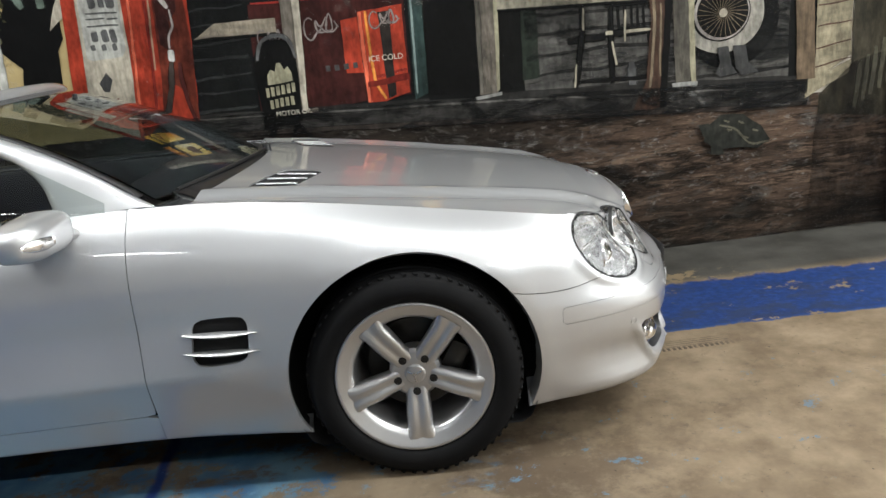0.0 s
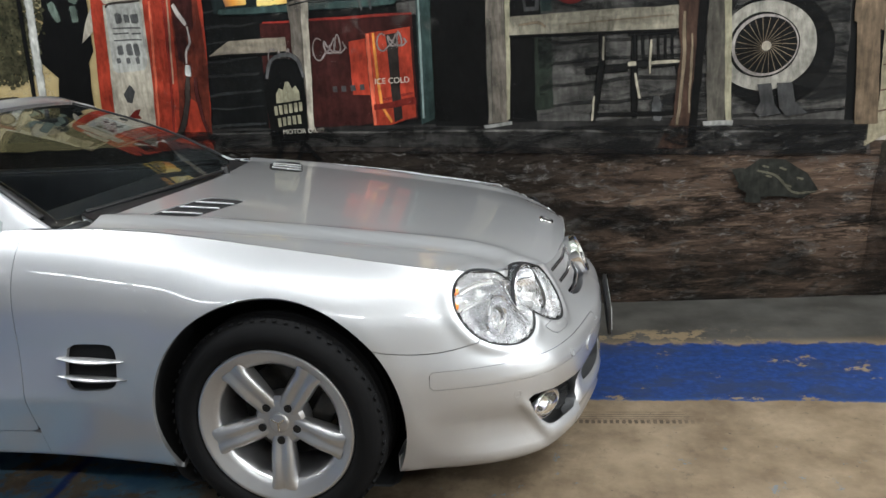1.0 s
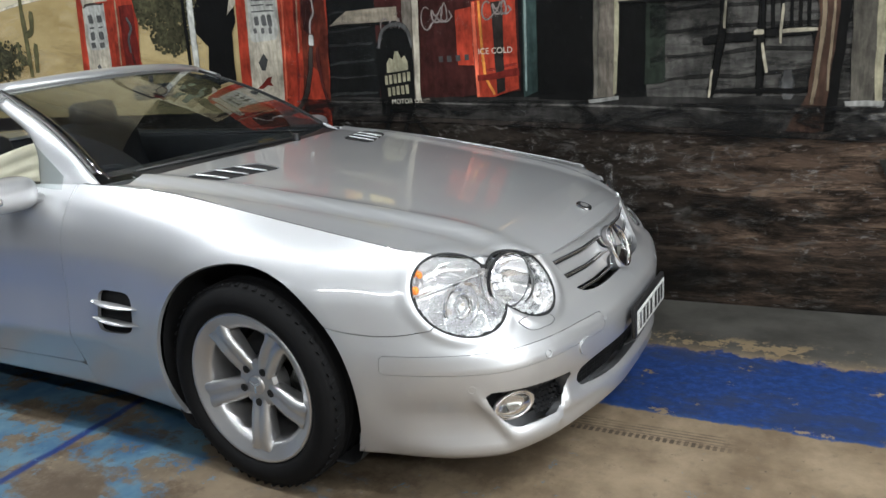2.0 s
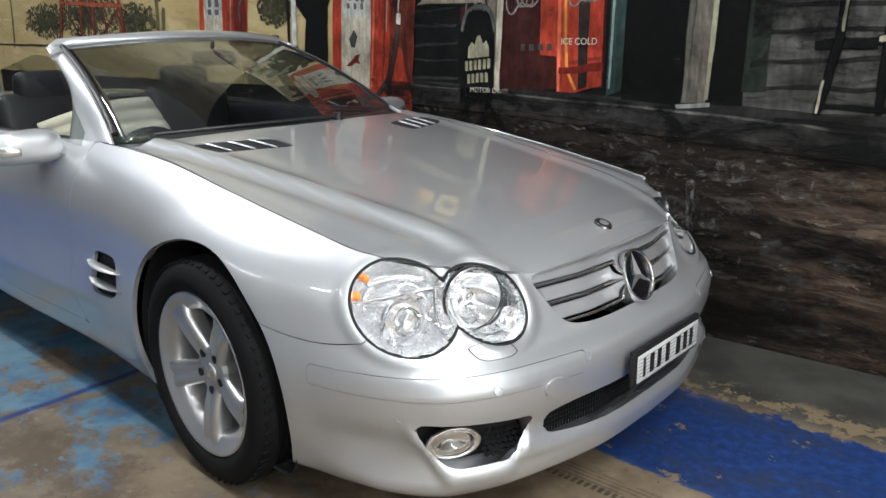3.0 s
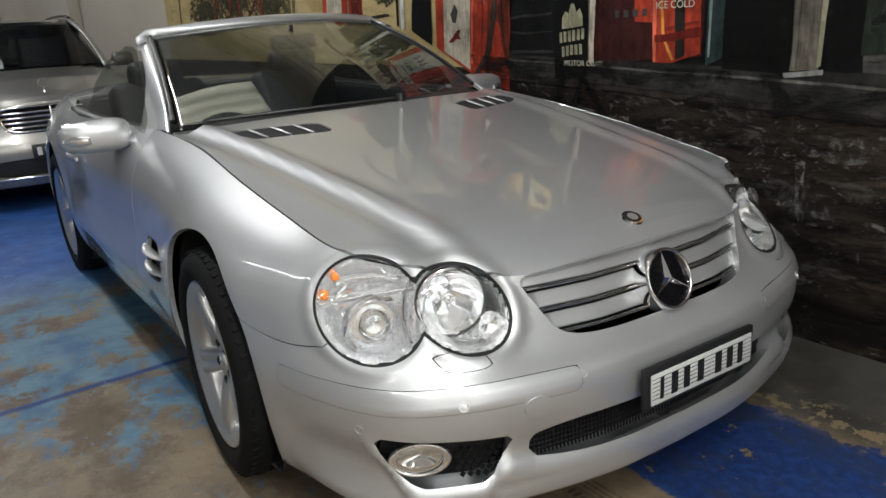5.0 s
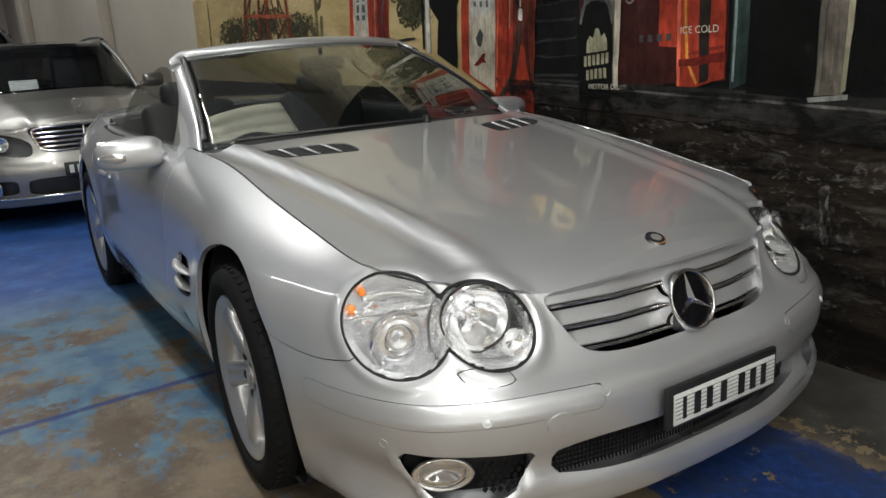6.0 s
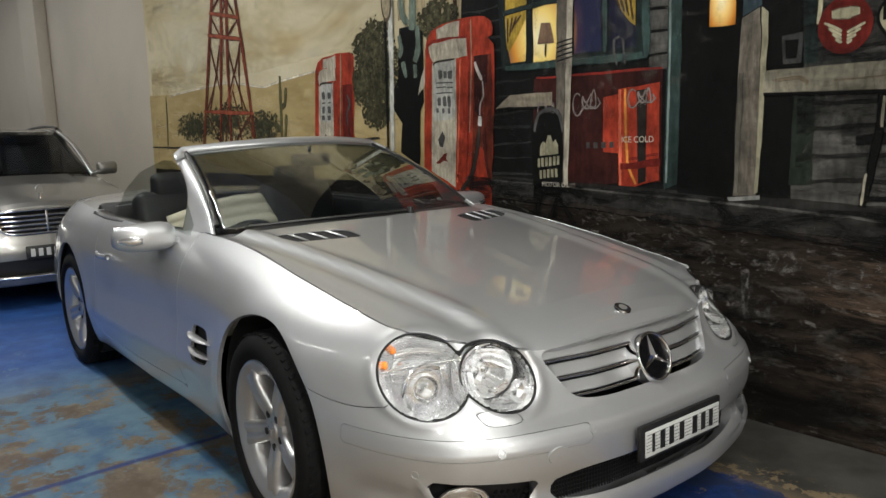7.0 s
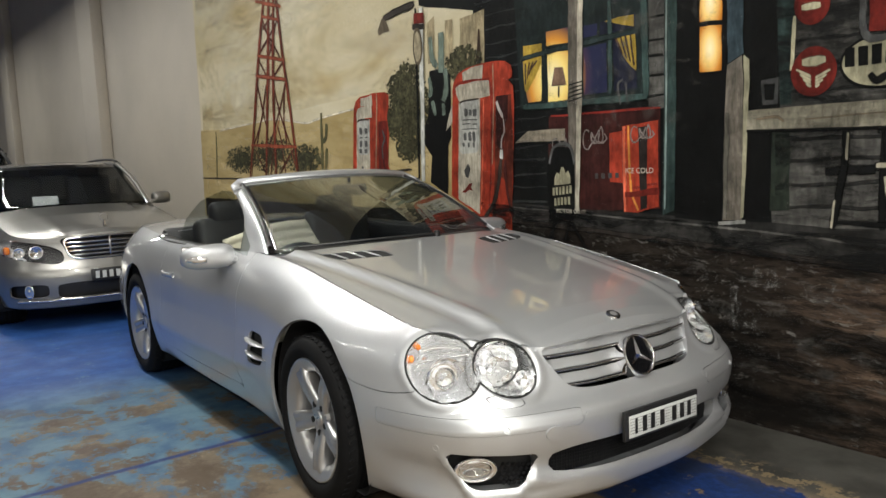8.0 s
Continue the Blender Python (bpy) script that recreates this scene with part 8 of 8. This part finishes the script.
        obj("roof_rail", *sweep(rail, [(0, 0, 1)] * 14, 0.016, 0.014, 8), BLACK, car, "black roof rail")
        pil = curve([(-0.66, 0.74, 0.965), (-1.0, 0.675, 1.24), (-1.32, 0.60, 1.405)], np.linspace(0, 2, 12))
        obj("pillar", *sweep([(x, y * s, z) for x, y, z in pil], [(0.5, 0.5 * s, 0.7)] * 12, 0.034, 0.022, 10), paint_mat, car)
        edge = [(-1.32 - 2.0 * t, 0.605 * s, 1.405 + 0.03 * math.sin(math.pi * t) - 0.04 * t) for t in np.linspace(0, 1, 12)]
        obj("roof_edge", *sweep(edge, [(0, 0, 1)] * 12, 0.04, 0.025, 10), paint_mat, car)
        P = [[(x, (0.775 + (0.62 - 0.775) * k) * s, 0.965 + (np.interp(x, [-3.3, -2.5, -1.32, -0.70], [1.36, 1.40, 1.40, 0.985]) - 0.965) * k) for k in np.linspace(0, 1, 5)] for x in np.linspace(-0.72, -3.3, 16)]
        V, F = grid(np.array(P))
        gl = obj("side_window", V, F, DARK_GLASS, car, "dark side glass")
        gl.modifiers.new("thickness", "SOLIDIFY").thickness = 0.004
        for x, w in ((-1.72, 0.10), (-2.55, 0.10), (-3.25, 0.2)):
            part("window_pillar", box_bm(x, 0.705 * s, 1.17, w, 0.05, 0.44, 0.01, None), BLACK, car)
        rear = [(-3.30, 0.60 * s, 1.385), (-3.55, 0.66 * s, 1.2), (-3.68, 0.68 * s, 1.0)]
        obj("rear_pillar", *sweep(curve(rear, np.linspace(0, 2, 8)), [(-0.6, 0.5 * s, 0.5)] * 8, 0.06, 0.03, 10), paint_mat, car)
    P = [[(x, 0.60 * k, np.interp(x, [-3.32, -2.4, -1.6, -1.32], [1.40, 1.465, 1.45, 1.41]) - 0.03 * k * k) for k in np.linspace(-1, 1, 13)] for x in np.linspace(-1.30, -3.32, 16)]
    panel("roof", *grid(np.array(P)), paint_mat, car)

    def ws(a, t):
        w = a * (0.72 * (1 - t) + 0.585 * t)
        return (-0.60 - 0.16 * w * w) * (1 - t) + (-1.27 - 0.14 * w * w) * t + 0.03 * math.sin(math.pi * t), w, (0.985 - 0.03 * w * w) * (1 - t) + (1.415 - 0.04 * w * w) * t

    V, F = grid(np.array([[ws(a, t) for a in np.linspace(-1, 1, 21)] for t in np.linspace(0, 1, 12)]))
    w = obj("windscreen", V, F, DARK_GLASS, car, "dark raked windscreen")
    w.modifiers.new("thickness", "SOLIDIFY").thickness = 0.004
    w.visible_shadow = False
    part("cabin", join(box_bm(-2.2, 0, 0.72, 2.7, 1.36, 0.46, 0.05), box_bm(-0.85, 0, 0.93, 0.5, 1.30, 0.10, 0.04)), LEATHER, car, "dark interior")
    for y in (-0.36, 0.36):
        st = part("seat", join(box_bm(-1.75, y, 1.05, 0.14, 0.48, 0.50, 0.05, None, 3), box_bm(-1.78, y, 1.33, 0.10, 0.26, 0.16, 0.04, None, 3)), LEATHER, car)
    P = [[(-3.34 - 0.34 * k, 0.60 * q, 1.385 - 0.385 * k) for q in np.linspace(-1, 1, 9)] for k in np.linspace(0, 1, 5)]
    gl = obj("rear_window", *grid(np.array(P)), DARK_GLASS, car)
    gl.modifiers.new("thickness", "SOLIDIFY").thickness = 0.004
    V, F = lid(EST_TOP, 13, 15.95, lambda x: 1.005, cols=6, across=15)
    panel("tailgate_sill", V, F, paint_mat, car)
    V, F = clip(*uncut, lambda x, y, z: est_grille(x, y, z) + 0.03)
    gw = obj("grille", [(x - 0.05, y, z) for x, y, z in V], F, DARK, car, "chrome-barred black grille")
    xf = lambda y, z: np.interp(abs(y), [0, 0.25, 0.48], [0.84, 0.83, 0.79]) + (np.interp(abs(y), [0, 0.25, 0.46], [0.70, 0.69, 0.63]) - np.interp(abs(y), [0, 0.25, 0.48], [0.84, 0.83, 0.79])) * np.interp((z - 0.47) / 0.33, R_KEYS, [0.5 * (a + b) for a, b in zip(Q_NOSE, Q_CORNER)])
    for z in (0.625, 0.660, 0.695, 0.730):
        half = 0.335 + (z - 0.68) * 0.35
        pts = [(xf(y, z) - 0.012, y, z) for y in np.linspace(-half, half, 15)]
        obj("grille_bar", *sweep(pts, [(0.8, 0, 0.5)] * 15, 0.010, 0.008, 8), CHROME, gw)
    ringp = [(math.cos(a), math.sin(a)) for a in np.linspace(0, 2 * math.pi, 40)]
    pts = []
    for c, q in ringp:
        yy, zz = 0.345 * math.copysign(abs(c) ** 0.35, c), 0.682 + 0.090 * math.copysign(abs(q) ** 0.35, q)
        yy *= 1 + (zz - 0.68) * 0.9
        pts.append((xf(yy, zz) + 0.002, yy, zz))
    obj("grille_frame", *sweep(pts, [(1, 0, 0.3)] * 40, 0.010, 0.008, 8), CHROME, gw)
    part("grille_upright", box_bm(0.755, 0, 0.68, 0.02, 0.018, 0.17, 0.004, None), CHROME, gw)
    V, F = clip(*uncut, lambda x, y, z: est_intake(x, y, z) + 0.02)
    obj("lower_intake", [(x - 0.04, y, z) for x, y, z in V], F, BLACK, car)
    lipp = [(np.interp(abs(y), [0, 0.25, 0.48, 0.66, 0.78], [0.84, 0.83, 0.79, 0.72, 0.60]) + 0.002, y, 0.262) for y in np.linspace(-0.74, 0.74, 25)]
    obj("chrome_lip", *sweep(lipp, [(0, 0, 1)] * 25, 0.006, 0.010, 8), CHROME, car, "bright chrome lower bumper strip")
    pl = part("number_plate", box_bm(0.858, 0, 0.452, 0.012, 0.385, 0.105, 0.003), BLACK, car, "dark number plate")
    for k in range(6):
        part("plate_bar", box_bm(0.866, -0.145 + 0.056 * k, 0.452, 0.003, 0.032, 0.060), PLATE, pl, smooth=False)
    orn = part("bonnet_ornament", join(cyl_bm(0.014, 0.006, 0.05, 12, Matrix.Translation((0.60, 0, 0.875)))), CHROME, car, "small chrome bonnet ornament")
    V, F = lathe([(0.032, -0.003), (0.036, 0), (0.032, 0.003), (0.030, 0), (0.032, -0.003)], 24, "z")
    m = Matrix.Translation((0.60, 0, 0.925)) @ Matrix.Rotation(radians(90), 4, "Y")
    obj("ornament_ring", [tuple(m @ Vector(p)) for p in V], F, CHROME, orn)
    for ax in (0, -2.76):
        for s in (1, -1):
            build_wheel(car, ax, 0.745 * s, 0.325, s)
            V, F = lathe([(0.385, 0.0), (0.385, -0.30), (0.1, -0.30)], 40)
            obj("arch_liner", [(x + ax, (y + 0.855) * s, max(0.15, z + 0.33)) for x, y, z in V], F, DARK, car)
    part("underbody", join(box_bm(-1.38, 0, 0.27, 1.9, 1.6, 0.12, 0.02), box_bm(-1.4, 0, 0.27, 4.1, 0.95, 0.12, 0.02)), DARK, car)
    car.matrix_basis = where
    return car


LAMP_BOWL = material("lamp_bowl", (0.62, 0.62, 0.64), 0.25, 0.45, 0.1, 30, 160, 0.05)
ESTATE_PAINT = material("grey_silver_paint", (0.26, 0.252, 0.240), 0.34, 0.74, 0.03, 3, 900, 0.02, coat=1.0, rvar=0.15)
build_estate(pose(-5.27, -0.56, 0), ESTATE_PAINT, "silver estate car with chrome grille and roof rails")
note = part("card", box_bm(0, 0, 0, 0.010, 0.24, 0.16, 0.002), WHITE, None)
tagged(note, "white price card standing behind the windscreen", "card")
note.matrix_basis = pose(-6.22, -0.775, 1.03, 0, -38, 0)
GRAPHITE = material("graphite_paint", (0.06, 0.06, 0.065), 0.3, 0.6, 0.05, 3, 600, coat=1.0)
build_estate(pose(-11.4, -1.05, 0) @ Matrix.Diagonal((1.02, 1.06, 1.25, 1)), GRAPHITE, "tall dark grey car parked behind the silver estate")
